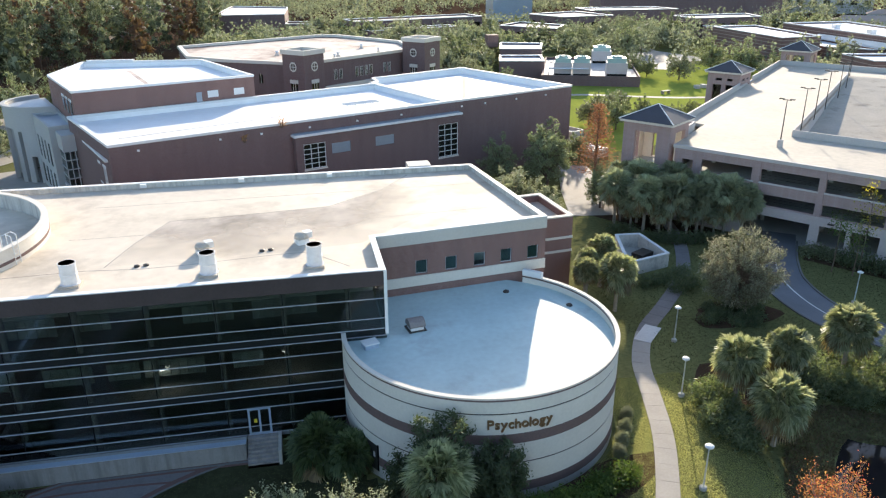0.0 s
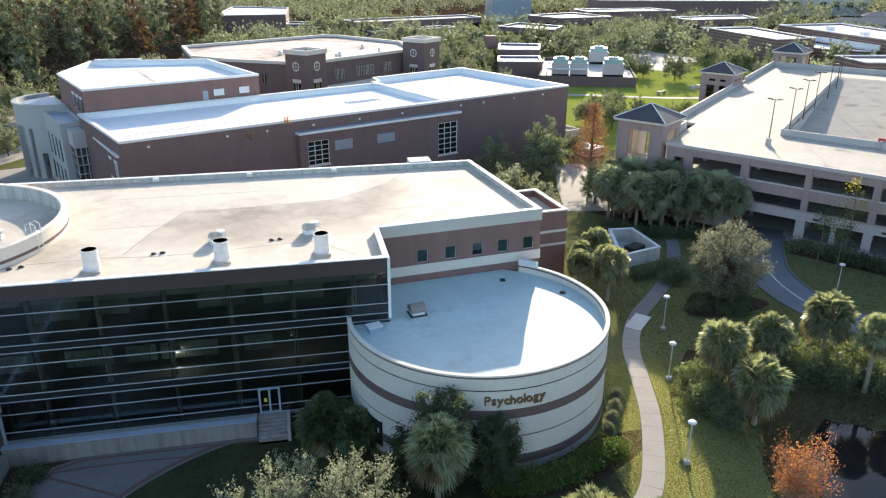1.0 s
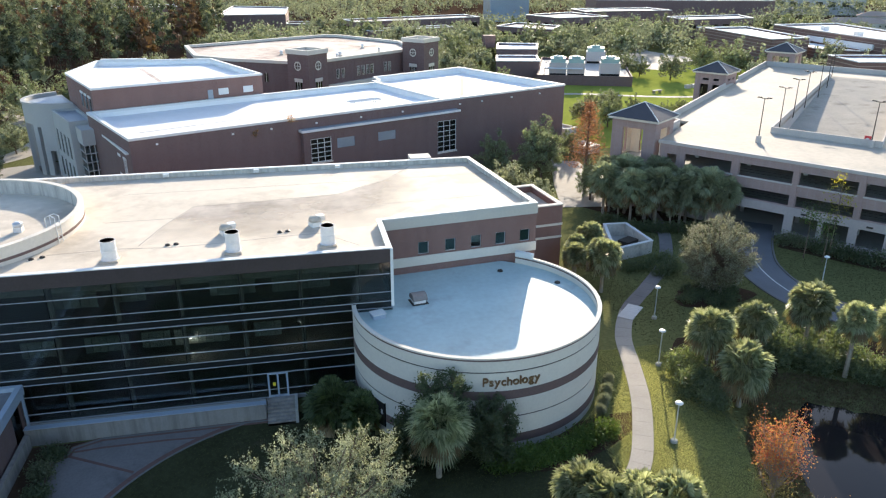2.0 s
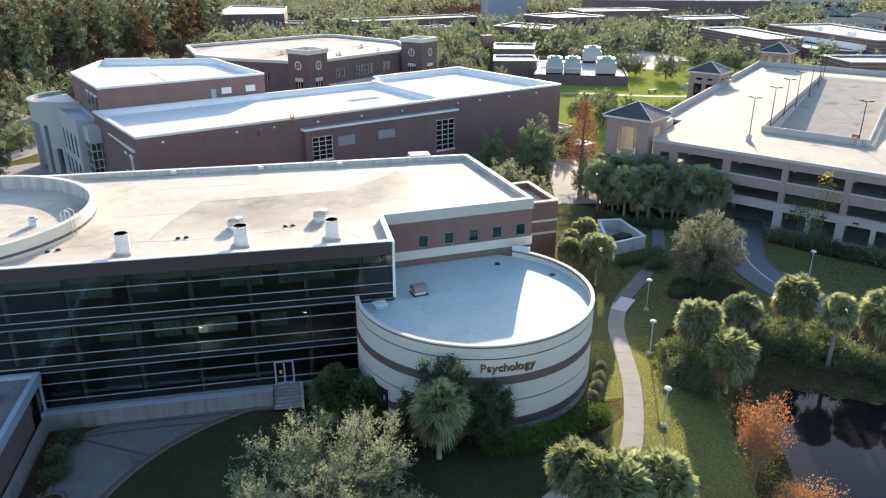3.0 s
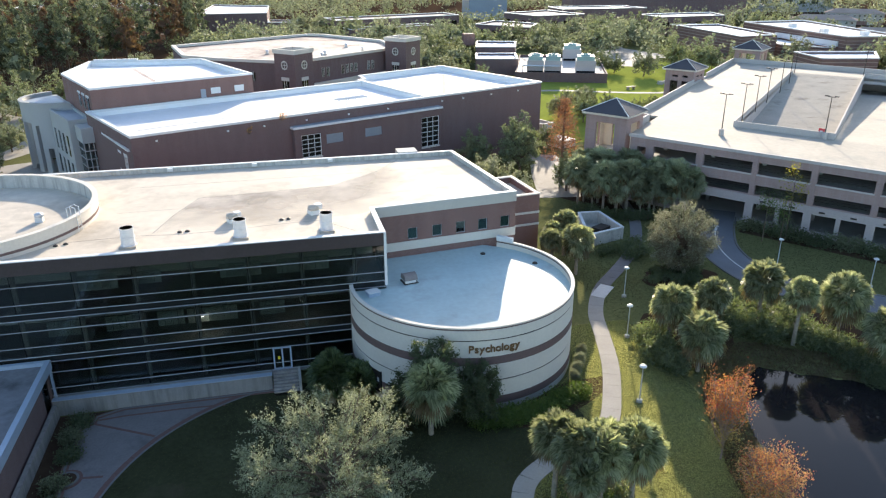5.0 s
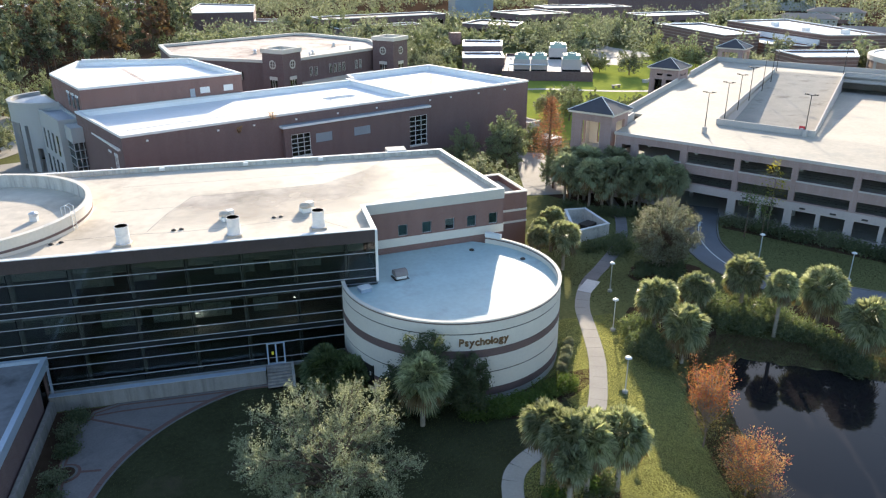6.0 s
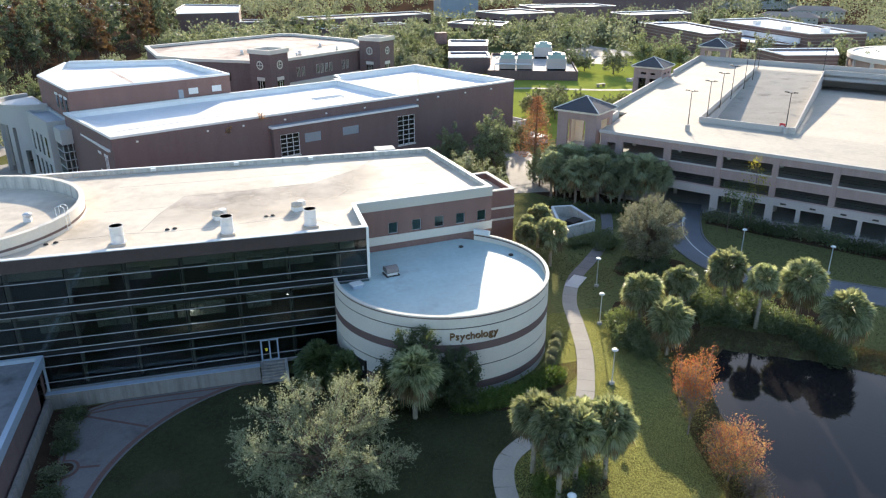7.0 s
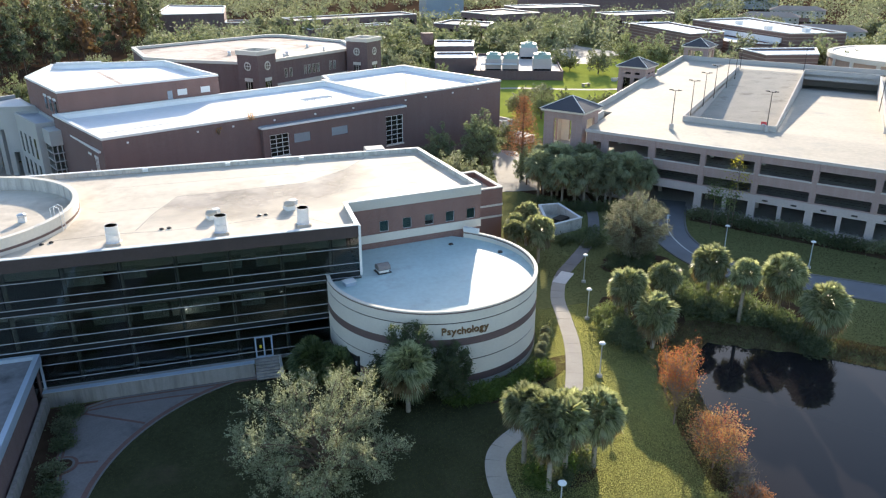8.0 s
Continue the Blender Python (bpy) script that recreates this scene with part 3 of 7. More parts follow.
# brick wing behind the drum
HOLES = [(a - 0.55, a + 0.55, 9.45, 10.75) for a in (4.2, 7.0, 9.75, 12.4, 15.1)]
part("wall", pierced(bmesh.new(), mw, lw, 0, 12.5, 0.3, HOLES), BRICK, hall)
part("belt_course", boxed(0.3, lw + 0.05, -0.09, -0.003, 8.35, 9.3, m=mw), CREAM, hall, "cream belt course")
for i, h in enumerate(HOLES):
    w = window(hall, mw, *h, 1, 1, ALU, GLASS, 0.12, 0.06)
    # Added panel that imitates the pane's reflection: teal, white in the third.
    part("reflection_panel", boxed(h[0], h[1], 0.26, 0.28, h[2] + (0.45 if i == 2 else 0.0), h[3], m=mw), COPING if i == 2 else TEAL_REFLECTION, w)
ms, ls = run(PLAN[3], PLAN[4])
part("wall", pierced(bmesh.new(), ms, ls, 0, 12.5, 0.3, []), BRICK, hall)
part("wall", boxed(-56, 13.65, 28.65, 28.95, 0, 12.5), BRICK, hall)
part("fascia", boxed(0.0, ls, -0.08, -0.003, 12.35, 13.42, m=ms), FASCIA, hall)
part("stair_head", boxed(6.4, 9.0, 29.0, 31.2, 0, 13.6), CONCRETE_WALL, hall, "pinkish stair head block")
# lower wing
low = [(13.8, 19.6), (23.4, 20.9), (22.4, 29.5), (13, 28)]
part("wing_wall", ring(bmesh.new(), low, 0.35, 0, 9.1), BRICK, hall)
part("wing_roof", prism(bmesh.new(), inset(low, 0.3), 8.0, 8.3), ROOF_CREAM, hall)
part("wing_coping", ring(bmesh.new(), inset(low, -0.06), 0.55, 9.104, 9.25), CREAM, hall)
ml, ll = run(low[0], low[1])
for z in (5.0, 6.6):
    part("belt_course", boxed(0, ll + 0.05, -0.06, -0.003, z, z + 0.28, m=ml), CREAM, hall)
    part("belt_course", boxed(-0.06, 8.6, -0.06, -0.003, z, z + 0.28, m=run(low[1], low[2])[0]), CREAM, hall)

# drum
DX, DY, DR = 7.4, -0.5, 11.0
A0, A1 = 177.5, 414.0
def drum_band(name, z0, z1, mat, out=0.0, label=""):
    part(name, arc(bmesh.new(), DX, DY, DR - 0.32, DR + out, A0, A1, z0, z1, 96), mat, hall, label)
drum_band("drum_foot", -1.3, 0.66, CONCRETE, 0.02, "grey concrete foot of the drum")
drum_band("drum_base", 0.66, 1.42, MAROON, 0.03, "maroon brown band at the drum base")
drum_band("drum_wall", 1.42, 3.02, CREAM, 0, "cream stucco drum wall")
drum_band("reveal", 3.02, 3.13, GROOVE, -0.04)
drum_band("drum_wall", 3.13, 4.72, CREAM, 0, "cream stucco drum wall")
drum_band("drum_stripe", 4.72, 5.5, MAROON, 0.03, "maroon brown stripe")
drum_band("drum_wall", 5.5, 7.08, CREAM, 0, "cream stucco drum wall")
drum_band("reveal", 7.08, 7.19, GROOVE, -0.04)
drum_band("drum_wall", 7.19, 8.12, CREAM, 0, "cream stucco drum wall")
drum_band("reveal", 8.12, 8.27, MAROON, 0.02)
drum_band("drum_rim", 8.27, 8.4, CREAM, 0.04, "cream drum rim")
part("drum_upstand", arc(bmesh.new(), DX, DY, DR - 0.45, DR - 0.0, 404, 414, 8.404, 8.9, 6), COPING, hall)
part("drum_roof", disc(bmesh.new(), DX, DY, DR - 0.3, 0, 360, 7.2, 7.6, 96), ROOF_DRUM, hall, "pale drum roof")

door = part("drum_door", arc(bmesh.new(), DX, DY, DR - 0.1, DR + 0.05, 205.5, 213.8, 0.1, 2.3, 6), DARK_METAL, hall, "dark steel service door in the drum")
part("door_frame", arc(bmesh.new(), DX, DY, DR - 0.1, DR + 0.07, 205.0, 205.5, 0.1, 2.4, 2), BLACK, door)
part("door_frame", arc(bmesh.new(), DX, DY, DR - 0.1, DR + 0.07, 213.8, 214.3, 0.1, 2.4, 2), BLACK, door)
part("door_notice", arc(bmesh.new(), DX, DY, DR + 0.052, DR + 0.06, 211.2, 212.4, 1.2, 1.65, 2), PAINT_WHITE, door, "small white notice")

# rotunda on the roof
RX, RY, RR = -40.8, 13.1, 13.0
part("rotunda_wall", arc(bmesh.new(), RX, RY, RR - 0.4, RR, 0, 360, 12.4, 14.4, 96), CREAM, hall, "cream rotunda parapet")
part("rotunda_stripe", arc(bmesh.new(), RX, RY, RR - 0.1, RR + 0.03, 0, 360, 13.25, 13.5, 96), MAROON, hall)
part("rotunda_lining", arc(bmesh.new(), RX, RY, RR - 0.46, RR - 0.404, 0, 360, 12.4, 14.38, 96), STREAKED, hall)
part("rotunda_coping", arc(bmesh.new(), RX, RY, RR - 0.5, RR + 0.06, 0, 360, 14.404, 14.5, 96), CREAM, hall)
part("rotunda_roof", disc(bmesh.new(), RX, RY, RR - 0.5, 0, 360, 12.5, 13.0, 96), ROOF_CREAM, hall)

# plinth, steps and door
part("terrace", boxed(-31, -11.6, -1.3, -0.1, -2, -0.02), CONCRETE, hall)
part("plinth", boxed(-31, -11.6, -1.65, -1.302, -2, 0.42), PLINTH, hall)
part("plinth_cap", boxed(-31, -11.55, -1.75, -1.2, 0.424, 0.5), ALU_BLUE, hall)
bm = bmesh.new()
tread = [(-0.1, -2.0), (-0.1, 0.02), (-0.5, 0.02)]
for i in range(7):
    tread += [(-0.5 - 0.32 * i, -0.15 - 0.17 * i), (-0.82 - 0.32 * i, -0.15 - 0.17 * i)]
tread.append((-2.74, -2.0))
ends = [[bm.verts.new((x, y, z)) for y, z in tread] for x in (-11.5, -9.1)]
bm.faces.new(ends[0]); bm.faces.new(ends[1][::-1])
for i in range(len(tread)):
    j = (i + 1) % len(tread)
    bm.faces.new((ends[0][j], ends[0][i], ends[1][i], ends[1][j]))
part("staircase", bm, PLINTH, hall)
part("step_cheek", boxed(-9.1, -8.85, -2.7, -0.1, -2, 0.15), CONCRETE, hall)
bm = bmesh.new()
for a, b in ((-11.34, -11.18), (-10.53, -10.37), (-9.72, -9.56)):
    box(bm, a, b, -0.12, 0.06, 0.06, 2.5)
box(bm, -11.18, -9.72, -0.12, 0.06, 2.36, 2.5)
box(bm, -11.18, -9.72, -0.12, 0.06, 0.06, 0.24)
entry = part("door", bm, ALU_BLUE, hall, "pale blue-grey framed double glass door")
for a, b in ((-11.18, -10.53), (-10.37, -9.72)):
    part("pane", boxed(a, b, -0.02, 0.0, 0.24, 2.36), GLASS_DARK, entry)
part("notice", boxed(-10.9, -10.66, -0.035, -0.023, 1.15, 1.5), YELLOW, entry, "yellow paper notice")

# low wing towards the court
wing = thing("entrance_wing", "single-storey wing with a flat roof and pale metal trim", "building")
wl = [(-48, -34), (-30.8, -34), (-30.8, -0.3), (-48, -0.3)]
part("roof", prism(bmesh.new(), inset(wl, 0.3), 3.2, 3.6), WING_ROOF, wing)
part("trim", ring(bmesh.new(), wl, 0.45, 3.05, 3.95), ALU_BLUE, wing, "pale metal roof trim coloured with the sky's reflection")
part("wall", pierced(bmesh.new(), run((-31.2, -34), (-31.2, -0.35))[0], 33.6, -2, 3.04, 0.3, [(31.2, 33.2, -0.5, 2.9)]), BRICK_DARK, wing)
part("pane", boxed(-31.35, -31.33, -2.6, -0.6, -0.5, 2.9), GLASS_DARK, wing)
part("post", boxed(-30.9, -30.72, -1.0, -0.8, -1.4, 3.3), ALU_BLUE, wing)
tagged(part("garden_wall", boxed(-30.95, -30.55, -34, -1.9, -2, 0.1), PLINTH), "stained pale concrete wall along the planting bed", "wall", kind="structure")

# ---------------------------------------------------------------- brick hall with white roof
b2 = thing("brick_hall", "long plum brick hall with brilliant white flat roofs", "building", pose(-29.5, 46.8, 0, 0, 0, 23.8))
P_LOW = [(0, 0), (53, 0), (53, 23.6), (-0.6, 23.6)]
P_EAST = [(53, 0), (81.6, 0), (79.5, 31.5), (56, 30), (54.5, 25.5), (53, 25.5)]
P_UP = [(0.6, 23.8), (29.3, 23.8), (29.2, 50), (9, 60), (0.6, 45)]
part("wall", ring(bmesh.new(), P_LOW, 0.4, 0, 13.3), BRICK_DARK, b2)
part("wall", ring(bmesh.new(), P_EAST, 0.4, 0, 13.3), BRICK_DARK, b2)
part("wall", ring(bmesh.new(), P_UP, 0.4, 0, 16.9), BRICK, b2)
part("roof", prism(bmesh.new(), inset(P_LOW, 0.3), 12.2, 12.6), ROOF_WHITE, b2)
part("roof", prism(bmesh.new(), inset(P_EAST, 0.3), 12.0, 12.4), ROOF_WHITE, b2)
part("roof", prism(bmesh.new(), inset(P_UP, 0.3), 15.8, 16.2), ROOF_WHITE, b2)
for p, z in ((P_LOW, 13.3), (P_EAST, 13.3), (P_UP, 16.9)):
    part("coping", ring(bmesh.new(), inset(p, -0.08), 0.6, z + 0.004, z + 0.35), COPING, b2)
    part("parapet_lining", ring(bmesh.new(), inset(p, 0.404), 0.05, z - 1.2, z), ROOF_WHITE, b2)
part("raised_parapet", boxed(-0.1, 8.6, -0.5, 0.1, 16.2, 17.35, m=run((17.5, 55.8), (9, 60))[0]), ROOF_WHITE, b2, "raised white parapet")
part("raised_coping", boxed(-0.16, 8.66, -0.58, 0.18, 17.354, 17.48, m=run((17.5, 55.8), (9, 60))[0]), COPING, b2)
# projecting bay
mb = pose(25.2, -1.0, 0)
bay_holes = [(1.2, 4.8, 6.4, 10.2), (25.4, 29.4, 4.6, 10.1), (5.8, 9.0, 8.2, 9.8), (13.4, 16.8, 8.3, 9.8)]
part("bay_wall", pierced(bmesh.new(), mb, 29.8, 0, 11.4, 0.95, bay_holes), BRICK_DARK, b2)
part("bay_coping", boxed(24.9, 55.3, -1.35, -0.03, 11.404, 11.75), COPING, b2)
part("bay_roof", boxed(25.1, 55.1, -1.2, -0.03, 11.755, 11.8), LOUVRE, b2)
window(b2, mb, *bay_holes[0], 3, 5, WHITE_PAINT, GLASS, 0.1, 0.1, CREAM)
window(b2, mb, *bay_holes[1], 3, 6, WHITE_PAINT, GLASS, 0.1, 0.1, CREAM)
for h in bay_holes[2:]:
    bm = bmesh.new()
    for i in range(10):
        z = h[2] + (h[3] - h[2]) * (i + 0.15) / 10
        box(bm, h[0], h[1], 0.08, 0.16 + 0.02 * (i % 2), z, z + (h[3] - h[2]) * 0.08, mb)
    box(bm, h[0], h[1], 0.2, 0.25, h[2], h[3], mb)
    part("louvre", bm, LOUVRE, b2, "blue grey louvre")
for u in (3.6, 14.5, 20.5, 28, 36, 44, 56, 61, 68, 75):
    part("wall_light", boxed(u - 0.15, u + 0.15, -0.22, -0.01, 12.35, 12.6), WHITE_PAINT, b2)
for u in (22, 26.5):
    part("louvre", boxed(u - 0.9, u + 0.9, 23.72, 23.79, 14.2, 15.3), WHITE_PAINT, b2, "white wall vent")
part("service_door", boxed(19.2, 20.1, 23.7, 23.79, 13.0, 15.2), LOUVRE, b2)
# west side: windows, ledge
part("ledge", boxed(-0.4, -0.01, 1.2, 22, 11.2, 11.5), COPING, b2)
for v in (3.7, 6.8, 9.8):
    w = part("window", boxed(-0.08, -0.01, v - 0.5, v + 0.5, 7.4, 9.9), GLASS_DARK, b2)
    part("lintel", boxed(-0.2, -0.01, v - 0.8, v + 0.8, 9.9, 10.3), COPING, w)
    for k in (-0.62, 0.0, 0.62):
        part("window_frame", boxed(-0.15, -0.084, v + k - 0.09, v + k + 0.09, 7.4, 9.896), COPING, w)
    part("sill", boxed(-0.22, -0.01, v - 0.75, v + 0.75, 7.15, 7.396), COPING, w)
for v in (26, 29, 32):
    part("window", boxed(0.5, 0.59, v - 0.7, v + 0.7, 13.2, 15.4), GLASS_DARK, b2)
    part("lintel", boxed(0.44, 0.59, v - 0.85, v + 0.85, 15.4, 15.75), COPING, b2)

# ---------------------------------------------------------------- parking garage
gar = thing("parking_garage", "three-level parking garage of pink brick and pale concrete", "garage", pose(46.7, 42.2, 0, 0, 0, -51.7))
def G(a, b):
    """Plan point of the garage: a along its front, b along its flank."""
    return (a - 0.126 * b, 0.992 * b)
def gquad(a0, a1, b0, b1):
    return [G(a0, b0), G(a1, b0), G(a1, b1), G(a0, b1)]
AE, BE, TOP = 92.0, 97.0, 10.95
R1A, R1B, R2B, RF, RE = 13.2, 28.4, 44.3, 16.2, 83.0
for q in (gquad(-0.3, AE, 0.3, RF), gquad(-3.4, R1A, RF, BE), gquad(R1A, R2B, 87.5, BE), gquad(R2B + 0.6, AE, RF, BE)):
    part("deck", prism(bmesh.new(), q, TOP - 0.5, TOP), DECK, gar, "pale concrete parking deck")
def ramp(a0, a1, b0, b1, z0, z1, mat=RAMP):
    bm = bmesh.new()
    lo = [(*p, z - 0.4) for p, z in zip(gquad(a0, a1, b0, b1), (z0, z0, z1, z1))]
    hi = [(x, y, z + 0.4) for x, y, z in lo]
    v = [bm.verts.new(p) for p in lo + hi]
    for f in ((3, 2, 1, 0), (4, 5, 6, 7), (0, 1, 5, 4), (1, 2, 6, 5), (2, 3, 7, 6), (3, 0, 4, 7)):
        bm.faces.new([v[i] for i in f])
    part("ramp", bm, mat, gar, "sloping concrete ramp")
ramp(R1A, R1B, RF, 87.5, 7.6, TOP)
ramp(R1B, R2B + 0.6, RF, 87.5, TOP, 7.4, DECK)
def gwall(a0, a1, b0, b1, z0, z1, mat=GARAGE_WHITE, name="parapet"):
    part(name, prism(bmesh.new(), gquad(a0, a1, b0, b1), z0, z1), mat, gar)
gwall(R1A - 0.25, R1B + 0.2, RF - 0.25, RF, 6.5, TOP + 1.0)
gwall(R1A - 0.25, R1A, RF, 86, 6.5, TOP + 1.0)
dm, dl = run(G(R1B + 0.2, RF), G(R1B + 0.2, 87.5))
slots = [(2.5 + 2.4 * k, 3.7 + 2.4 * k, TOP - 3.55 * (2.8 + 2.4 * k) / 71.3 + 0.2, TOP - 3.55 * (2.8 + 2.4 * k) / 71.3 + 0.8) for k in range(14)]
part("divider_wall", pierced(bmesh.new(), dm, dl, 6.5, TOP + 0.95, 0.2, slots), GARAGE_WHITE, gar, "slotted concrete divider between the ramps")
gwall(R1B + 0.2, R2B + 0.8, 87.5, 87.8, 9.7, TOP + 1.1)
gwall(R2B + 0.6, R2B + 0.9, 30, 87.5, 6.0, TOP + 1.0)
gwall(-3.5, AE, BE, BE + 0.3, 0, TOP + 1.1)
part("floor_slab", prism(bmesh.new(), gquad(R1A, R2B + 4, 86, BE), 6.4, 6.9), CONCRETE, gar)
gwall(-1.0, -0.7, 6, 11.8, 0, TOP + 1.1)
gwall(-3.7, -0.7, 11.8, 12.1, 0, TOP + 1.1)
for b0, b1 in ((12.1, 34), (34, 54), (66, BE)):
    gwall(-3.7, -3.4, b0, b1, 0, TOP + 1.1)
gwall(-3.7, -3.4, 54, 66, 0, TOP + 0.4)
# front wall, bay by bay
mf = pose(0, 0, 0)
up = [(12.1 + 8.1 * k, 19.3 + 8.1 * k, z0, z1) for k in range(9) for z0, z1 in ((4.75, 6.2), (7.85, 9.55))]
up += [(4.0, 10.9, 7.85, 9.55), (1.2, 2.7, 7.9, 9.2), (4.0, 10.9, 4.75, 6.2)]
part("front_wall", pierced(bmesh.new(), mf, AE, 4.55, 10.6, 0.35, up), GARAGE_BRICK, gar)
low_holes = [(10.7, 19.1, 0, 3.35)] + [(20.3 + 8.1 * k + d, 23.5 + 8.1 * k + d, 0.9, 3.4) for k in range(8) for d in (0, 3.8)]
part("base_wall", pierced(bmesh.new(), pose(0, -0.06, 0), AE, 0, 4.55, 0.45, low_holes), GARAGE_BASE, gar, "pale precast ground floor")
part("edge_band", boxed(-0.3, AE, -0.15, 0.4, 10.604, 11.05), GARAGE_WHITE, gar)
for k in range(-1, 9):
    part("pier", boxed(19.3 + 8.1 * k + 0.1, 20.2 + 8.1 * k - 0.1, -0.14, -0.003, 4.6, 10.6), GARAGE_BRICK, gar)
    for z in (7.62,):
        part("sill", boxed(12.0 + 8.1 * k, 19.4 + 8.1 * k, -0.12, -0.003, z, z + 0.22), GARAGE_WHITE, gar)
for k in range(9):
    for z in (5.3, 5.7, 8.4, 8.8):
        part("cable_rail", boxed(12.1 + 8.1 * k, 19.3 + 8.1 * k, 0.15, 0.19, z, z + 0.04), DARK_METAL, gar)
for k in range(14):
    part("sign_plate", boxed(21.6 + 4.05 * k - 0.4, 21.6 + 4.05 * k + 0.4, -0.12, -0.063, 3.75, 4.0), DARK_METAL, gar)
for z in (3.9, 7.2):
    part("floor_slab", prism(bmesh.new(), gquad(0.4, AE, 0.4, 15.5), z - 0.4, z), CONCRETE, gar)
part("floor_slab", prism(bmesh.new(), gquad(0.4, AE, 0.4, 40), -0.3, 0.02), CONCRETE, gar)
part("core_wall", prism(bmesh.new(), gquad(0.4, AE, 15.5, 15.8), 0, 10.4), CONCRETE, gar)
for k in range(10):
    for a in (7.9, 15.9):
        part("column", prism(bmesh.new(), gquad(3.5 + 8.1 * k, 4.1 + 8.1 * k, a, a + 0.6), 0, 10.4), CONCRETE, gar)
part("flank_wall", prism(bmesh.new(), gquad(AE - 0.3, AE, 0.4, BE), 0, TOP + 1), GARAGE_BRICK, gar)

def stair_tower(a, b, w, d, eave, apex, openings, core=False):
    """Square stair tower with a hipped metal roof on a corner of the garage."""
    t = thing("stair_tower", "brick stair tower with a dark hipped metal roof", "tower", gar.matrix_world @ Matrix.Translation((*G(a, b), 0)), "garage stair towers")
    p = [(0, 0), (w, 0), (w, d), (0, d)]
    for i in range(4):
        m, l = run(p[i], p[(i + 1) % 4])
        part("wall", pierced(bmesh.new(), m @ Matrix.Translation((0.002 * i, 0.002 * (i % 2), 0)), l, 0, eave, 0.45, openings), GARAGE_BRICK, t)
    if not core:
        for i in range(4):
            m, l = run(p[i], p[(i + 1) % 4])
            part("lining", pierced(bmesh.new(), m @ Matrix.Translation((0.47, 0.455, 0)), l - 0.94, 0, eave - 0.05, 0.04, [(h[0] - 0.47, h[1] - 0.47, h[2], h[3]) for h in openings]), CREAM, t, "cream plaster inside the tower")
    e = [(-0.5, -0.5), (w + 0.5, -0.5), (w + 0.5, d + 0.5), (-0.5, d + 0.5)]
    part("cornice", prism(bmesh.new(), e, eave, eave + 0.35), CREAM, t, "cream cornice")
    bm = bmesh.new()
    v = [bm.verts.new((x * 1.0, y * 1.0, eave + 0.352)) for x, y in inset(e, -0.12)]
    top = bm.verts.new((w / 2, d / 2, apex))
    for i in range(4):
        bm.faces.new((v[i], v[(i + 1) % 4], top))
    bm.faces.new(v[::-1])
    hip = part("roof", bm, SLATE, t, "dark slate-coloured metal roof")
    for x, y in inset(e, -0.12):
        part("ridge_cap", tube(bmesh.new(), [(x, y, eave + 0.37), (w / 2, d / 2, apex + 0.02)], [0.09, 0.07], 6), COPING, hip)
    if core:
        part("stair_core", boxed(1.5, w - 1.5, 1.5, d - 1.5, 0, eave - 0.1), BRICK_DARK, t)
        part("glazing", ring(bmesh.new(), inset(p, 0.46), 0.03, 4.0, eave - 0.2), GLASS_DARK, t, "dark stair glazing")
    for z in (() if core else (3.6, 7.2)):
        part("landing", boxed(0.5, w - 0.5, 0.5, d - 0.5, z - 0.25, z), CONCRETE, t)
    return t
stair_tower(-8.0, -0.6, 7.2, 6.4, 13.5, 15.9, [(1.9, 5.2, 7.4, 12.3), (1.9, 5.2, 3.9, 6.6)])
stair_tower(-10.6, 55.6, 6.6, 6.4, 13.5, 15.8, [(1.6, 3.0, 12.0, 12.5), (4.0, 5.2, 12.0, 12.5), (1.2, 3.0, 6.0, 11.2), (3.9, 5.7, 6.0, 11.2)], True)
stair_tower(-3.6, 97.6, 6.6, 6.4, 14.2, 16.6, [(1.2, 5.4, 11.2, 13.4)])

# ---------------------------------------------------------------- hall with clock-like round windows
b3 = thing("far_brick_building", "three-storey brick building with a stained flat roof and square towers", "building")
P3 = [(-30, 138), (-21, 130), (-8, 122.5), (-3, 119), (1.5, 124), (26, 143.5), (25, 162), (9, 184), (4, 186), (-35, 162)]
part("wall", ring(bmesh.new(), P3, 0.5, 0, 13.4), BRICK_DARK, b3)
part("coping", ring(bmesh.new(), inset(P3, -0.3), 1.1, 13.404, 14.1), CREAM, b3, "cream cornice")
part("roof", prism(bmesh.new(), inset(P3, 0.6), 12.9, 13.3), ROOF_TAN, b3, "stained tan roof")
m3, l3 = run((1.5, 124), (26, 143.5))
part("belt_course", boxed(0, l3, -0.5, -0.01, 6.6, 8.0, m=m3), CREAM, b3)
for a in (3.5, 5.2, 10.4, 12.0, 13.6, 15.2, 20.0, 21.6):
    part("window", boxed(a - 0.4, a + 0.4, -0.05, -0.01, 9.2, 11.2, m=m3), GLASS_DARK, b3)
    for k in (-0.42, 0.0, 0.42):
        part("window_frame", boxed(a + k - 0.05, a + k + 0.05, -0.12, -0.055, 9.1, 11.5, m=m3), CREAM, b3)
m4, l4 = run((-21, 130), (-8, 122.5))
for a in (2.0, 5.5, 9.5):
    part("window", boxed(a - 0.5, a + 0.5, -0.05, -0.01, 9.0, 11.0, m=m4), GLASS_DARK, b3)
    part("window_frame", boxed(a - 0.05, a + 0.05, -0.12, -0.055, 9.0, 11.2, m=m4), CREAM, b3)
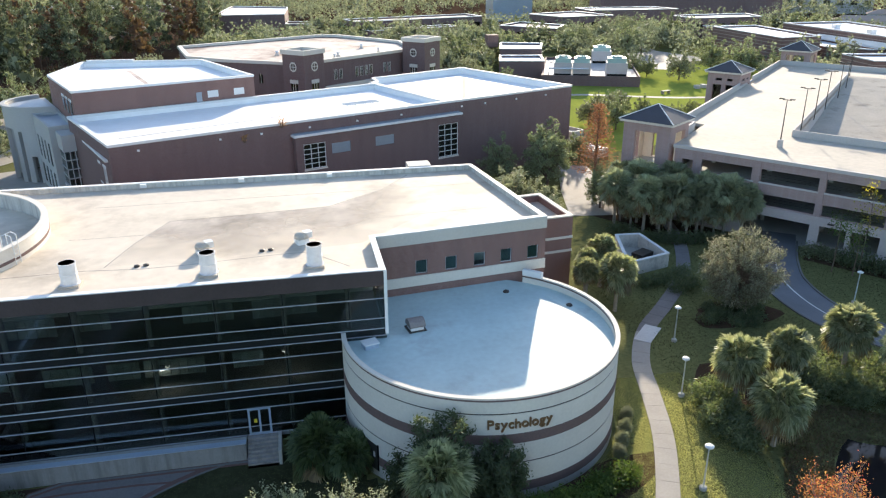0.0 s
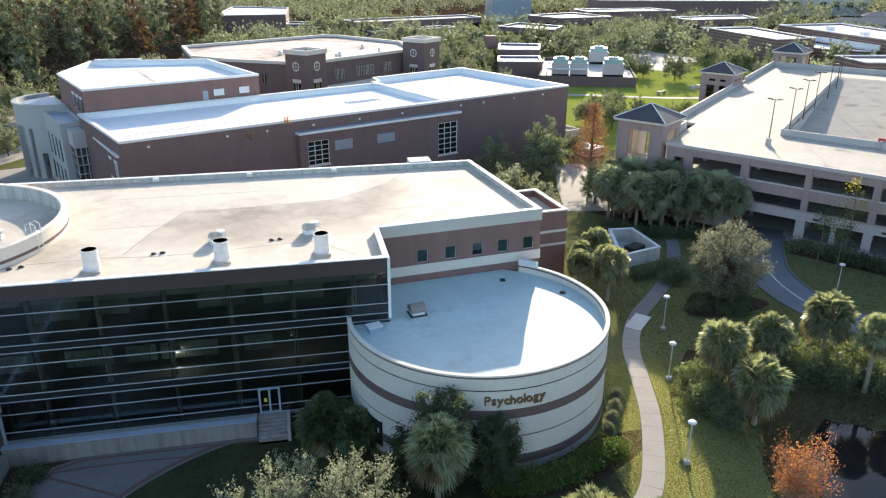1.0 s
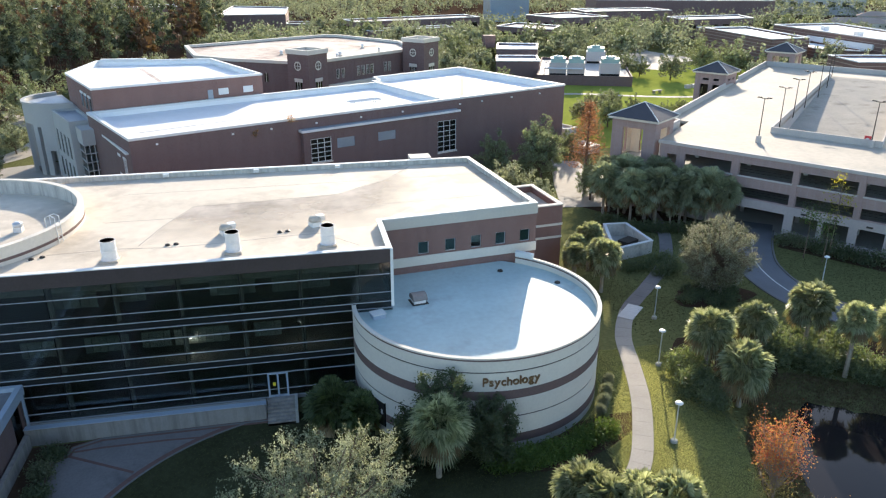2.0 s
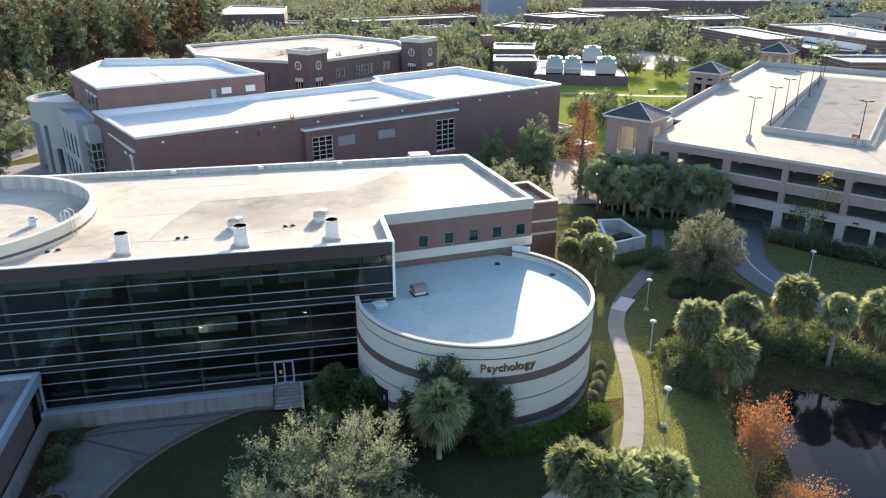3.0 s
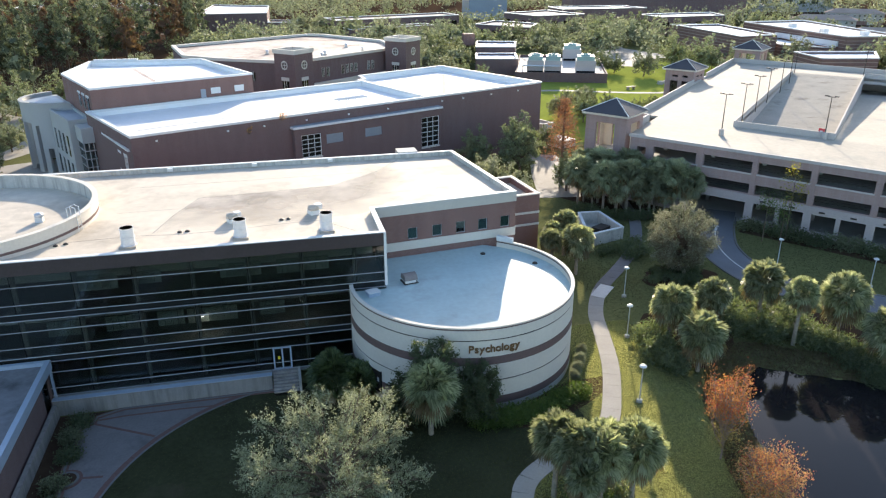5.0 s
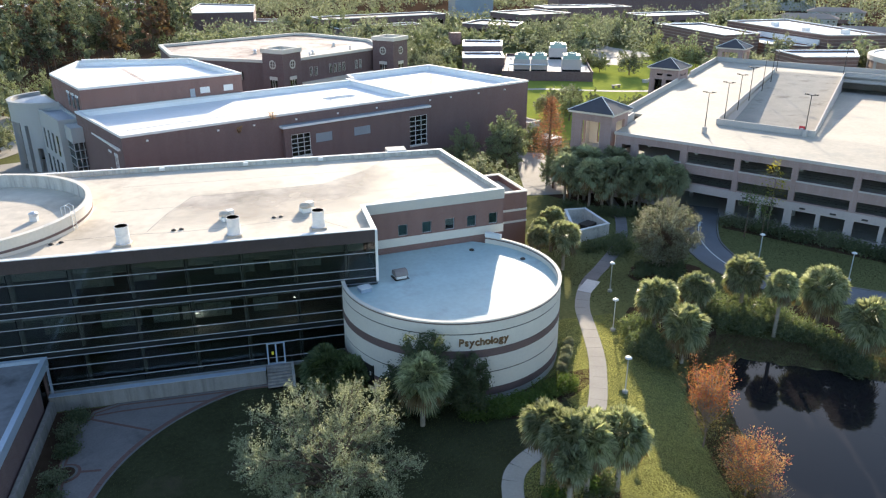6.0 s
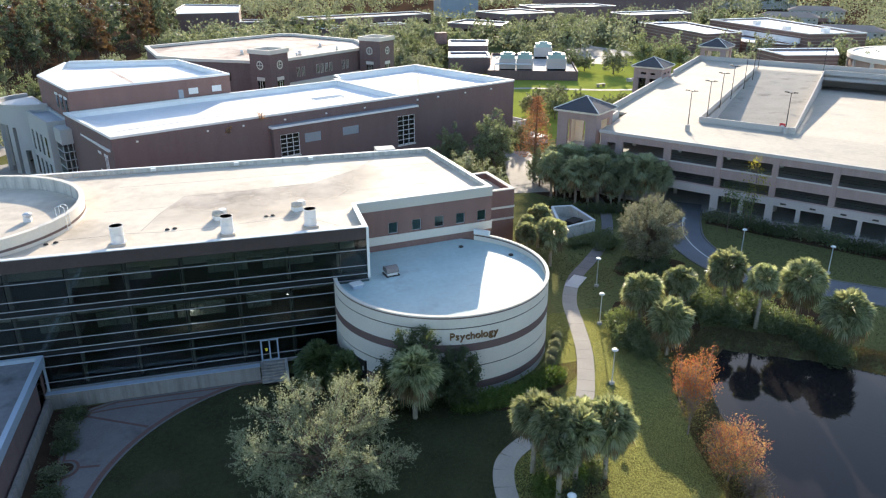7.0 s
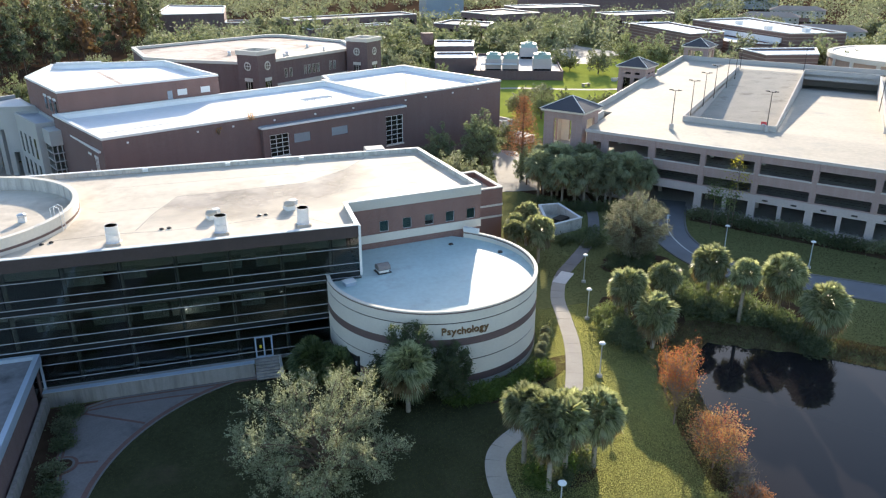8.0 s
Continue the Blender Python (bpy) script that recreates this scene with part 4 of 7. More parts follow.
def square_tower(x, y, s, turn, top):
    t = pose(x, y, 0, 0, 0, turn)
    part("tower", boxed(-s, s, -s, s, 0, top, m=t), BRICK_DARK, b3)
    bm = bmesh.new()
    e = [((t @ Vector((a * (s + 0.25), b * (s + 0.25), 0))).xy[:]) for a, b in ((-1, -1), (1, -1), (1, 1), (-1, 1))]
    part("tower_cap", ring(bm, e, 0.7, top + 0.004, top + 1.0), CREAM, b3, "cream tower cap")
    for k in (0, 90, 180, 270):
        f = t @ pose(0, 0, 0, 0, 0, k)
        bm = bmesh.new()
        for i in range(24):
            a, b = 2 * math.pi * i / 24, 2 * math.pi * (i + 1) / 24
            v = [bm.verts.new(f @ Vector((r * math.cos(c), -s - q, top - 2.6 + r * math.sin(c)))) for r, q, c in ((0.75, 0.12, a), (0.75, 0.12, b), (1.05, 0.12, b), (1.05, 0.12, a))]
            bm.faces.new(v)
        box(bm, -0.07, 0.07, -s - 0.12, -s - 0.06, top - 3.4, top - 1.8, f)
        box(bm, -0.8, 0.8, -s - 0.115, -s - 0.06, top - 2.67, top - 2.53, f)
        w = part("round_window", bm, CREAM, b3, "round window with a cream surround")
        bm = bmesh.new()
        bm.faces.new([bm.verts.new(f @ Vector((0.78 * math.cos(2 * math.pi * i / 20), -s - 0.04, top - 2.6 + 0.78 * math.sin(2 * math.pi * i / 20)))) for i in range(20)])
        part("pane", bm, GLASS_DARK, w)
        part("lintel", boxed(-1.2, 1.2, -s - 0.15, -s - 0.01, top - 6.2, top - 5.4, m=f), CREAM, b3)
        part("window", boxed(-1.0, 1.0, -s - 0.06, -s - 0.01, top - 8.4, top - 6.2, m=f), GLASS_DARK, b3)
        for a in (-0.35, 0.35):
            part("window_frame", boxed(a - 0.06, a + 0.06, -s - 0.12, -s - 0.065, top - 8.4, top - 6.2, m=f), CREAM, b3)
square_tower(-3.1, 118.6, 3.2, 45, 16.2)
square_tower(27.0, 139.0, 3.4, 45, 16.2)
for x, y, r in ((5.7, 135.8, 0.5), (4.6, 131.6, 0.4), (1.8, 145.4, 0.6), (13.0, 152.0, 0.5), (-9.0, 141.0, 0.5), (16.5, 143.0, 0.35)):
    t = thing("roof_vent", "small pale mushroom vent on the stained roof", "vent", pose(x, y, 13.3), "vents of the stained roof")
    part("curb", boxed(-r, r, -r, r, -0.05, 0.35), CONCRETE_WALL, t)
    part("cowl", lathe(bmesh.new(), [(r * 0.6, 0.35), (r * 0.6, 0.75), (r * 1.1, 0.8), (r * 0.8, 1.1), (0.05, 1.2)], 14), GALV, t, "galvanised cowl")

# ---------------------------------------------------------------- paths, road, court
PATH_LINE = spline([(9, -37), (6.4, -31), (5.7, -26.5), (6.9, -21.9), (10.2, -19.3), (13.2, -18.5), (15.5, -17.0), (17.5, -14.5), (20.0, -9.4), (21.5, -5.6), (23.0, -0.6), (24.6, 4.6), (27.8, 10.2), (32.4, 15.2), (37.6, 21.2), (41, 27), (44, 34), (46, 42)], 12)
walkway = tagged(new("walkway"), "curving pale concrete walkway across the lawn", "path", kind="structure")
run_len, start, seg = 0.0, PATH_LINE[0], [PATH_LINE[0]]
for p, q in zip(PATH_LINE, PATH_LINE[1:]):
    run_len += math.dist(p, q)
    seg.append(q)
    if run_len > 1.75:
        a, b = Vector(seg[0]), Vector(seg[1])
        seg[0] = tuple(a + (b - a).normalized() * 0.03)
        # Slabs beyond the pad take darker concrete, which paints their shade.
        part("slab", strip(bmesh.new(), seg, 1.7, -0.12, 0.05, ground_z), COURT_AND_SHADED_WALK if q[1] > 10.5 else WALK, walkway)
        run_len, seg = 0.0, [q]
tagged(part("concrete_pad", boxed(-1.85, 1.85, -0.85, 0.85, 0.0, 0.07, m=pose(27.65, 9.45, 0, 0, 0, 47)), material("light_concrete_pad", (0.62, 0.6, 0.57), 0.8)), "light concrete pad across the walkway", "path", kind="structure")
ROAD_LINE = spline([(58.5, 33.5), (55.4, 29.2), (52.4, 24.8), (49.6, 19.5), (48.3, 13.5), (48.7, 8), (51.4, 3.4), (57, -1), (63.3, -6.6), (75, -18), (100, -42)], 10)
tagged(part("road", strip(bmesh.new(), ROAD_LINE, 5.2, -0.2, 0.03), ASPHALT), "grey asphalt drive curving into the garage", "road", kind="structure")
def offset(line, d):
    out = []
    for i, p in enumerate(line):
        v = (Vector(line[min(i + 1, len(line) - 1)]) - Vector(line[max(i - 1, 0)])).normalized()
        out.append((p[0] - v.y * d, p[1] + v.x * d))
    return out
for d in (-2.75, 2.75):
    tagged(part("kerb", strip(bmesh.new(), offset(ROAD_LINE, d)[6:], 0.22, -0.2, 0.14), KERB), "weathered concrete kerb of the drive", "kerb", kind="structure")
tagged(part("road_line", strip(bmesh.new(), offset(ROAD_LINE, 0.1)[14:52], 0.14, 0.0, 0.036), PAINT_WHITE), "white painted line on the drive", "marking", kind="structure")
arrow = bmesh.new()
box(arrow, -0.12, 0.12, -1.2, 0.6, 0.03, 0.037, pose(53.6, 26.2, 0, 0, 0, -33))
prism(arrow, [tuple((pose(53.6, 26.2, 0, 0, 0, -33) @ Vector((x, y, 0))).xy) for x, y in ((-0.45, 0.6), (0.45, 0.6), (0, 1.4))], 0.03, 0.037)
tagged(part("road_arrow", arrow, PAINT_WHITE), "white arrow painted on the drive", "marking", kind="structure")

def ellipse(cx, cy, rx, ry, turn=0, n=28, wobble=0.12, seed=1):
    rng = random.Random(seed)
    out = []
    for i in range(n):
        a = 2 * math.pi * i / n
        k = 1 + wobble * math.sin(3 * a + seed) + rng.uniform(-0.04, 0.04)
        x, y = rx * k * math.cos(a), ry * k * math.sin(a)
        c, s = math.cos(radians(turn)), math.sin(radians(turn))
        out.append((cx + c * x - s * y, cy + s * x + c * y))
    return out
def bed(poly, label, z=0.03):
    tagged(part("planting_bed", prism(bmesh.new(), poly, z - 0.2, z), MULCH), label, "bed", kind="structure")
bed(ellipse(31.5, -3.2, 4.6, 6.0, -15), "dark mulched bed under the palms")
bed(ellipse(43.5, -2.2, 9.5, 3.4, -32, seed=4), "dark mulched bed under the palms")
bed(ellipse(14, -11.5, 6.0, 2.0, 25, wobble=0.03, seed=2), "dark mulched bed round the drum")
bed(ellipse(38.8, 11.6, 5.0, 2.8, 5, seed=3), "dark mulched bed round a tree")
bed(ellipse(11.0, -25.8, 3.0, 1.4, -10, seed=6), "dark mulched bed under the palms")
bed([tuple((gar.matrix_world @ Vector((a, b, 0))).xy) for a, b in ((20, -4.2), (60, -5), (92, -5), (92, -0.2), (20, -0.2))], "dark planting strip along the garage")
bed([tuple((gar.matrix_world @ Vector((a, b, 0))).xy) for a, b in ((-10, -6), (0, -7), (9, -6.5), (9.6, -0.3), (-10, -0.8))], "dark planting bed at the garage corner")
bed([(-30.55, -34), (-28.2, -34), (-27.9, -15.6), (-28.1, -12.9), (-28.4, -10.0), (-28.5, -4.4), (-27.4, -3.6), (-27.2, -2.7), (-25.2, -1.9), (-30.55, -1.9)], "dark mulched bed along the garden wall", -1.16)

court = tagged(new("court"), "grey concrete court with red brick edging round a lawn", "paving", kind="structure")
LAWN = (-7, -19.5, 18.75)
BED_EDGE = [(-28.2, -34), (-27.9, -15.6), (-28.1, -12.9), (-28.4, -10.0), (-28.5, -4.4), (-27.4, -3.6), (-27.2, -2.7), (-25.1, -1.8), (-19.9, -1.85), (-9.0, -1.9)]
def a_of(deg, r=0.0):
    return (LAWN[0] + (LAWN[2] + r) * math.cos(radians(deg)), LAWN[1] + (LAWN[2] + r) * math.sin(radians(deg)))
def near_edge(deg):
    """Where the ray from the lawn's middle meets the edge of the planting bed."""
    c, s_ = math.cos(radians(deg)), math.sin(radians(deg))
    for (ax, ay), (bx, by) in zip(BED_EDGE, BED_EDGE[1:]):
        den = c * (by - ay) - s_ * (bx - ax)
        if abs(den) > 1e-9:
            r = ((ax - LAWN[0]) * (by - ay) - (ay - LAWN[1]) * (bx - ax)) / den
            u = (LAWN[0] + r * c - ax) / (bx - ax) if abs(bx - ax) > abs(by - ay) else (LAWN[1] + r * s_ - ay) / (by - ay)
            if r > 0 and -0.001 <= u <= 1.001:
                return (LAWN[0] + r * c, LAWN[1] + r * s_)
    return a_of(deg, 1.2)
CUTS = (97, 108, 121, 139, 157, 183, 212)
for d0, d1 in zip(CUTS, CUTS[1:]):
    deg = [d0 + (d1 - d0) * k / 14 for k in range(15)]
    part("court_slab", prism(bmesh.new(), [a_of(d, 0.5) for d in deg][::-1] + [near_edge(d) for d in deg], -1.5, -1.15), COURT_AND_SHADED_WALK, court)
part("lawn_disc", disc(bmesh.new(), LAWN[0], LAWN[1], LAWN[2], 90, 276, -1.5, -1.17, 64), SHADED_TURF, court, "turf darkened for the building's shade")
part("lawn_kerb", arc(bmesh.new(), LAWN[0], LAWN[1], LAWN[2] - 0.14, LAWN[2] + 0.02, 97, 226, -1.5, -1.11, 60), KERB, court, "thin pale kerb round the lawn")
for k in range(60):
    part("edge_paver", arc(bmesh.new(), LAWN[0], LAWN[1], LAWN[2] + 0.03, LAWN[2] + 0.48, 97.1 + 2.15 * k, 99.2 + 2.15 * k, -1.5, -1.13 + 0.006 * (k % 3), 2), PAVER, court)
for d in (0.18, -0.2):
    part("brick_edging", strip(bmesh.new(), offset(BED_EDGE, d), 0.2, -1.5, -1.12), PAVER, court, "red brick edging")
part("edge_kerb", strip(bmesh.new(), BED_EDGE, 0.2, -1.5, -1.09), KERB, court, "pale kerb along the bed")
part("brick_edging", strip(bmesh.new(), [(-27.0, -3.25), (-24.9, -3.05), (-19.8, -3.05), (-16.0, -3.3)], 0.22, -1.5, -1.135), PAVER, court, "red brick edging")
for p, q in (((-27.2, -3.8), (-21.8, -6.9)), ((-26.9, -11.4), (-25.2, -11.6)), (a_of(212, 0.5), near_edge(212))):
    part("brick_edging", strip(bmesh.new(), [p, q], 0.25, -1.5, -1.135), PAVER, court, "red brick edging")
part("planter_ring", arc(bmesh.new(), -28.0, -11.4, 0.8, 1.0, -100, 100, -1.5, -1.06, 32), KERB, court)
part("planter_ring", arc(bmesh.new(), -28.0, -11.4, 1.0, 1.25, -100, 100, -1.5, -1.1, 32), PAVER, court, "red brick ring")
part("planter_soil", disc(bmesh.new(), -28.0, -11.4, 0.8, 0, 360, -1.5, -1.08, 24), MULCH, court)

# loading enclosure
encl = thing("loading_enclosure", "low pale walls round a loading yard", "wall")
ring_poly = [(31.6, 23.2), (38.0, 25.2), (37.6, 32.6), (34.2, 32.8)]
part("wall", ring(bmesh.new(), ring_poly, 0.3, 0, 1.75), CONCRETE_WALL, encl)
part("wall_cap", ring(bmesh.new(), inset(ring_poly, -0.05), 0.42, 1.754, 1.85), COPING, encl)
part("skip", boxed(-1.2, 1.2, -0.8, 0.8, 0.03, 1.3, m=pose(35.6, 27.5, 0, 0, 0, 30)), DARK_METAL, encl, "dark metal skip")
part("yard", prism(bmesh.new(), inset(ring_poly, 0.31), -0.2, 0.03), CONCRETE, encl)

# ---------------------------------------------------------------- lamps
def garden_lamp(x, y, h=3.8):
    z = ground_z(x, y)
    t = thing("garden_lamp", "slim grey lamp post with a white disc head on the lawn", "lamp", pose(x, y, z), "garden lamps")
    part("base", lathe(bmesh.new(), [(0.28, -0.1), (0.28, 0.25), (0.2, 0.3)], 10), CONCRETE, t)
    part("pole", lathe(bmesh.new(), [(0.07, 0.3), (0.05, h - 0.25)], 8), GALV, t)
    part("head", lathe(bmesh.new(), [(0.08, h - 0.25), (0.16, h - 0.18), (0.31, h - 0.12), (0.33, h - 0.05), (0.22, h + 0.05), (0.05, h + 0.08)], 20), WHITE_PAINT, t, "white disc lamp head")
    return t
garden_lamp(25.32, -1.8)
for x, y in ((20.87, -13.3), (29.5, 7.45), (53.1, 11.4), (60.0, 3.0), (8.5, -30.7)):
    garden_lamp(x, y)
def deck_lamp(x, y, h=6.5, pedestal=False):
    t = thing("deck_lamp", "dark bronze twin-head lamp post on the garage deck", "lamp", pose(x, y, TOP, 0, 0, -51.7), "garage deck lamps")
    z = 0.0
    if pedestal:
        part("pedestal", lathe(bmesh.new(), [(0.4, 0), (0.4, 1.0), (0.3, 1.05)], 12), GARAGE_WHITE, t)
        z = 1.05
    part("pole", lathe(bmesh.new(), [(0.085, z), (0.055, h)], 8), DARK_METAL, t)
    for k in (-1, 1):
        arm = part("arm", boxed(0.05 * k if k > 0 else -0.55, 0.55 if k > 0 else -0.05, -0.04, 0.04, h - 0.1, h), DARK_METAL, t)
        part("lamp_head", boxed(0.4 if k > 0 else -1.0, 1.0 if k > 0 else -0.4, -0.22, 0.22, h, h + 0.14), DARK_METAL, arm)
    return t
deck_lamp(60.2, 38.0, 6.6, True)
for x, y in ((69.4, 46.2), (77, 53.4), (84.8, 61), (94.5, 70.2), (104, 80), (116, 94)):
    deck_lamp(x, y)
deck_lamp(74.5, 32.1, 6.6, True)
deck_lamp(126.4, 83.4); deck_lamp(92.2, 25.0, 6.6, True); deck_lamp(142, 64); deck_lamp(106, 40)
wall_sign = thing("level_sign", "small red level sign on the ramp wall", "sign", pose(74.6, 33.0, TOP + 0.75, 0, 0, -51.7))
part("plate", boxed(-0.45, 0.45, -0.2, -0.15, -0.1, 0.75), RED_SIGN, wall_sign)
part("mark", boxed(-0.22, 0.22, -0.215, -0.203, 0.25, 0.4), WHITE_PAINT, wall_sign)

# ---------------------------------------------------------------- on the roofs
def roof_stack(x, y):
    t = thing("exhaust_stack", "white round exhaust stack on a curb on the roof", "vent", pose(x, y, 12.9), "roof exhaust stacks")
    part("curb", boxed(-0.72, 0.72, -0.72, 0.72, 0, 0.2), STACK_TAN, t)
    part("duct_pipe", lathe(bmesh.new(), [(0.72, 0.2), (0.63, 0.26), (0.6, 0.9), (0.65, 0.92), (0.65, 1.0), (0.6, 1.02), (0.6, 1.78), (0.64, 1.8), (0.64, 1.86), (0.57, 1.86)], 28), STACK_WHITE, t, "ribbed white stack")
    part("lining", lathe(bmesh.new(), [(0.57, 1.86), (0.56, 0.9), (0.05, 0.88)], 24), DARK_METAL, t, "dark inside of the stack")
    part("damper", boxed(-0.5, 0.5, -0.03, 0.03, 1.5, 1.62), STACK_WHITE, t)
    part("duct", boxed(-0.22, 0.22, 0.5, 0.85, 0.2, 0.6), GALV, t)
    return t
for x, y in ((-23.3, 3.2), (-13.3, 3.2), (-5.2, 3.25)):
    roof_stack(x, y)
def roof_fan(x, y, turn):
    t = thing("roof_fan", "white hooded roof fan on a curb", "vent", pose(x, y, 12.9, 0, 0, turn), "hooded roof fans")
    part("curb", boxed(-0.5, 0.5, -0.5, 0.5, 0, 0.45), WHITE_PAINT, t)
    part("hood", lathe(bmesh.new(), [(0.4, 0.45), (0.62, 0.5), (0.65, 0.7), (0.5, 0.9), (0.2, 1.0)], 8), STACK_TAN, t)
    part("motor_box", boxed(0.2, 0.85, -0.35, 0.35, 0.5, 1.0), GALV, t)
roof_fan(-14.2, 7.9, 20); roof_fan(-6.1, 8.6, 20)
for x, y in ((-19.1, 6.0), (-18.4, 6.1), (-9.4, 7.4), (-8.7, 7.5), (-29.1, 5.1), (-29.9, 4.8)):
    t = thing("roof_drain", "small dark roof drain with a dome strainer", "drain", pose(x, y, 12.9), "roof drains")
    part("strainer", lathe(bmesh.new(), [(0.24, 0), (0.22, 0.1), (0.1, 0.16)], 10), DARK_METAL, t)
for x in (-22.2, -12.1, -2.6):
    t = thing("scupper_light", "small white fitting on the back parapet", "fitting", pose(x, 28.3, 13.1))
    part("box", boxed(-0.3, 0.3, -0.25, 0.3, 0, 0.35), WHITE_PAINT, t)
for line, w in (([(-21.6, 6.3), (-20.2, 11.4), (-18.0, 16.9), (-11.0, 17.4), (-3.2, 18.3), (2.8, 23.3), (6, 27.9)], 0.1),
                ([(-29, 5.6), (-23, 5.9), (-18.7, 5.4), (-14.8, 5.6), (-8.7, 6.3), (-5.6, 6.4), (-2.5, 2.6)], 0.08), ([(-26, 13.4), (-10, 13.6), (0, 13.8), (15, 15)], 0.05), ([(-26, 22.5), (14, 23.2)], 0.05)):
    part("roof_seam", strip(bmesh.new(), line, w, 12.88, 12.906), SEAM, hall)
part("roof_patch", prism(bmesh.new(), [(-21.4, 6.5), (-15, 5.8), (-9, 6.6), (-1, 7.6), (5.5, 14), (6.4, 20), (5.9, 27.6), (2.9, 23.2), (-3.1, 18.2), (-10.9, 17.3), (-17.9, 16.8), (-20.1, 11.4)], 12.85, 12.9035), ROOF_WORN, hall, "worn grey-cream roof area")
hatch = thing("drum_roof_unit", "brown-grey hooded ventilator on a pale curb on the drum roof", "vent", pose(2.45, 1.1, 7.6, 0, 0, 10))
part("curb", boxed(-0.55, 0.55, -0.5, 0.5, 0, 0.35), WHITE_PAINT, hatch)
bm = bmesh.new()
prof = [(-0.62, 0.36), (-0.66, 0.5), (-0.5, 0.78), (-0.2, 0.92), (0.2, 0.92), (0.5, 0.8), (0.66, 0.52), (0.62, 0.36)]
hood_ends = [[bm.verts.new((x, y, z)) for y, z in prof] for x in (-0.66, 0.66)]
bm.faces.new(hood_ends[0]); bm.faces.new(hood_ends[1][::-1])
for k in range(len(prof)):
    n2 = (k + 1) % len(prof)
    bm.faces.new((hood_ends[0][n2], hood_ends[0][k], hood_ends[1][k], hood_ends[1][n2]))
part("hood", bm, material("grey_vent_hood", (0.23, 0.2, 0.19), 0.6, metal=0.1), hatch, "rounded brown-grey hood")
part("flange", boxed(-0.75, 0.75, -0.72, 0.72, 0, 0.05), DARK_METAL, hatch)
small = thing("drum_roof_box", "small pale blue hatch on the drum roof", "hatch", pose(-1.5, -1.2, 7.6, 0, 0, 15))
part("box", boxed(-0.55, 0.55, -0.45, 0.45, 0, 0.38), ALU_BLUE, small)
part("lid", boxed(-0.62, 0.62, -0.52, 0.52, 0.384, 0.46), COPING, small, "pale hatch lid")
for x, y in ((16.2, 2.6), (11.6, 6.4)):
    t = thing("roof_drain", "small dark roof drain with a dome strainer", "drain", pose(x, y, 7.6), "roof drains")
    part("strainer", lathe(bmesh.new(), [(0.3, 0), (0.26, 0.12), (0.1, 0.2)], 10), DARK_METAL, t)
ladder = thing("roof_ladder", "steel ladder over the rotunda parapet", "ladder", pose(RX + RR * math.cos(radians(-20)), RY + RR * math.sin(radians(-20)), 12.9, 0, 0, -20))
for y in (-0.3, 0.3):
    part("rail", tube(bmesh.new(), [(0.12, y, 0), (0.12, y, 2.4), (-0.3, y, 2.6), (-0.8, y, 2.4), (-0.8, y, 0.1)], [0.035] * 5, 6), GALV, ladder)
for k in range(6):
    part("rung", tube(bmesh.new(), [(0.12, -0.3, 0.3 + 0.32 * k), (0.12, 0.3, 0.3 + 0.32 * k)], [0.025, 0.025], 5), GALV, ladder)
fan2 = thing("roof_fan", "white hooded roof fan on a curb", "vent", pose(-33.0, 12.2, 13.0), "hooded roof fans")
part("curb", boxed(-0.35, 0.35, -0.35, 0.35, 0, 0.5), WHITE_PAINT, fan2)
part("hood", lathe(bmesh.new(), [(0.3, 0.5), (0.45, 0.55), (0.45, 0.8), (0.2, 0.95)], 10), GALV, fan2)
# brick hall roof: stripes, screen, ladder
for u0, v0, u1, v1, w in ((3, 8, 50, 10.5, 0.15), (31, 1, 33, 5, 0.7), (58, 2, 76, 26, 0.7)):
    part("roof_strip", strip(bmesh.new(), [(u0, v0), (u1, v1)], w, 12.3 if u0 < 53 else 12.1, 12.63 if u0 < 53 else 12.45), SEAM, b2)
part("roof_strip", strip(bmesh.new(), [(13, 25), (15, 50)], 0.8, 15.9, 16.21), ROOF_TAN, b2)
rack = thing("roof_pipe_rack", "weathered pipe rack on the white roof", "rack", b2.matrix_world @ pose(38, 6.5, 12.6, 0, 0, 0))
for i in range(5):
    part("leg", boxed(1.4 * i - 0.05, 1.4 * i + 0.05, -0.05, 0.05, 0, 1.0), GALV, rack)
    part("leg", boxed(1.4 * i - 0.05, 1.4 * i + 0.05, 1.6, 1.7, 0, 1.0), GALV, rack)
for y in (0, 0.5, 1.1, 1.65):
    part("pipe", tube(bmesh.new(), [(-0.3, y, 1.05), (6, y, 1.05)], [0.09, 0.09], 8), GALV, rack)
pendants = [(-17.5, 6.0), (-8.1, 6.6)]
for x, z in pendants:
    t = thing("pendant_lamp", "lit pendant lamp in the glazed atrium", "lamp", pose(x, 1.5, z))
    part("cord", lathe(bmesh.new(), [(0.015, 0.3), (0.015, 7.9 - z)], 5), DARK_METAL, t)
    part("shade", lathe(bmesh.new(), [(0.3, 0.0), (0.3, 0.18), (0.06, 0.3)], 14), ALU, t)
    part("bulb", lathe(bmesh.new(), [(0.05, -0.16), (0.2, -0.08), (0.2, -0.01)], 10), LAMP_GLOW, t)

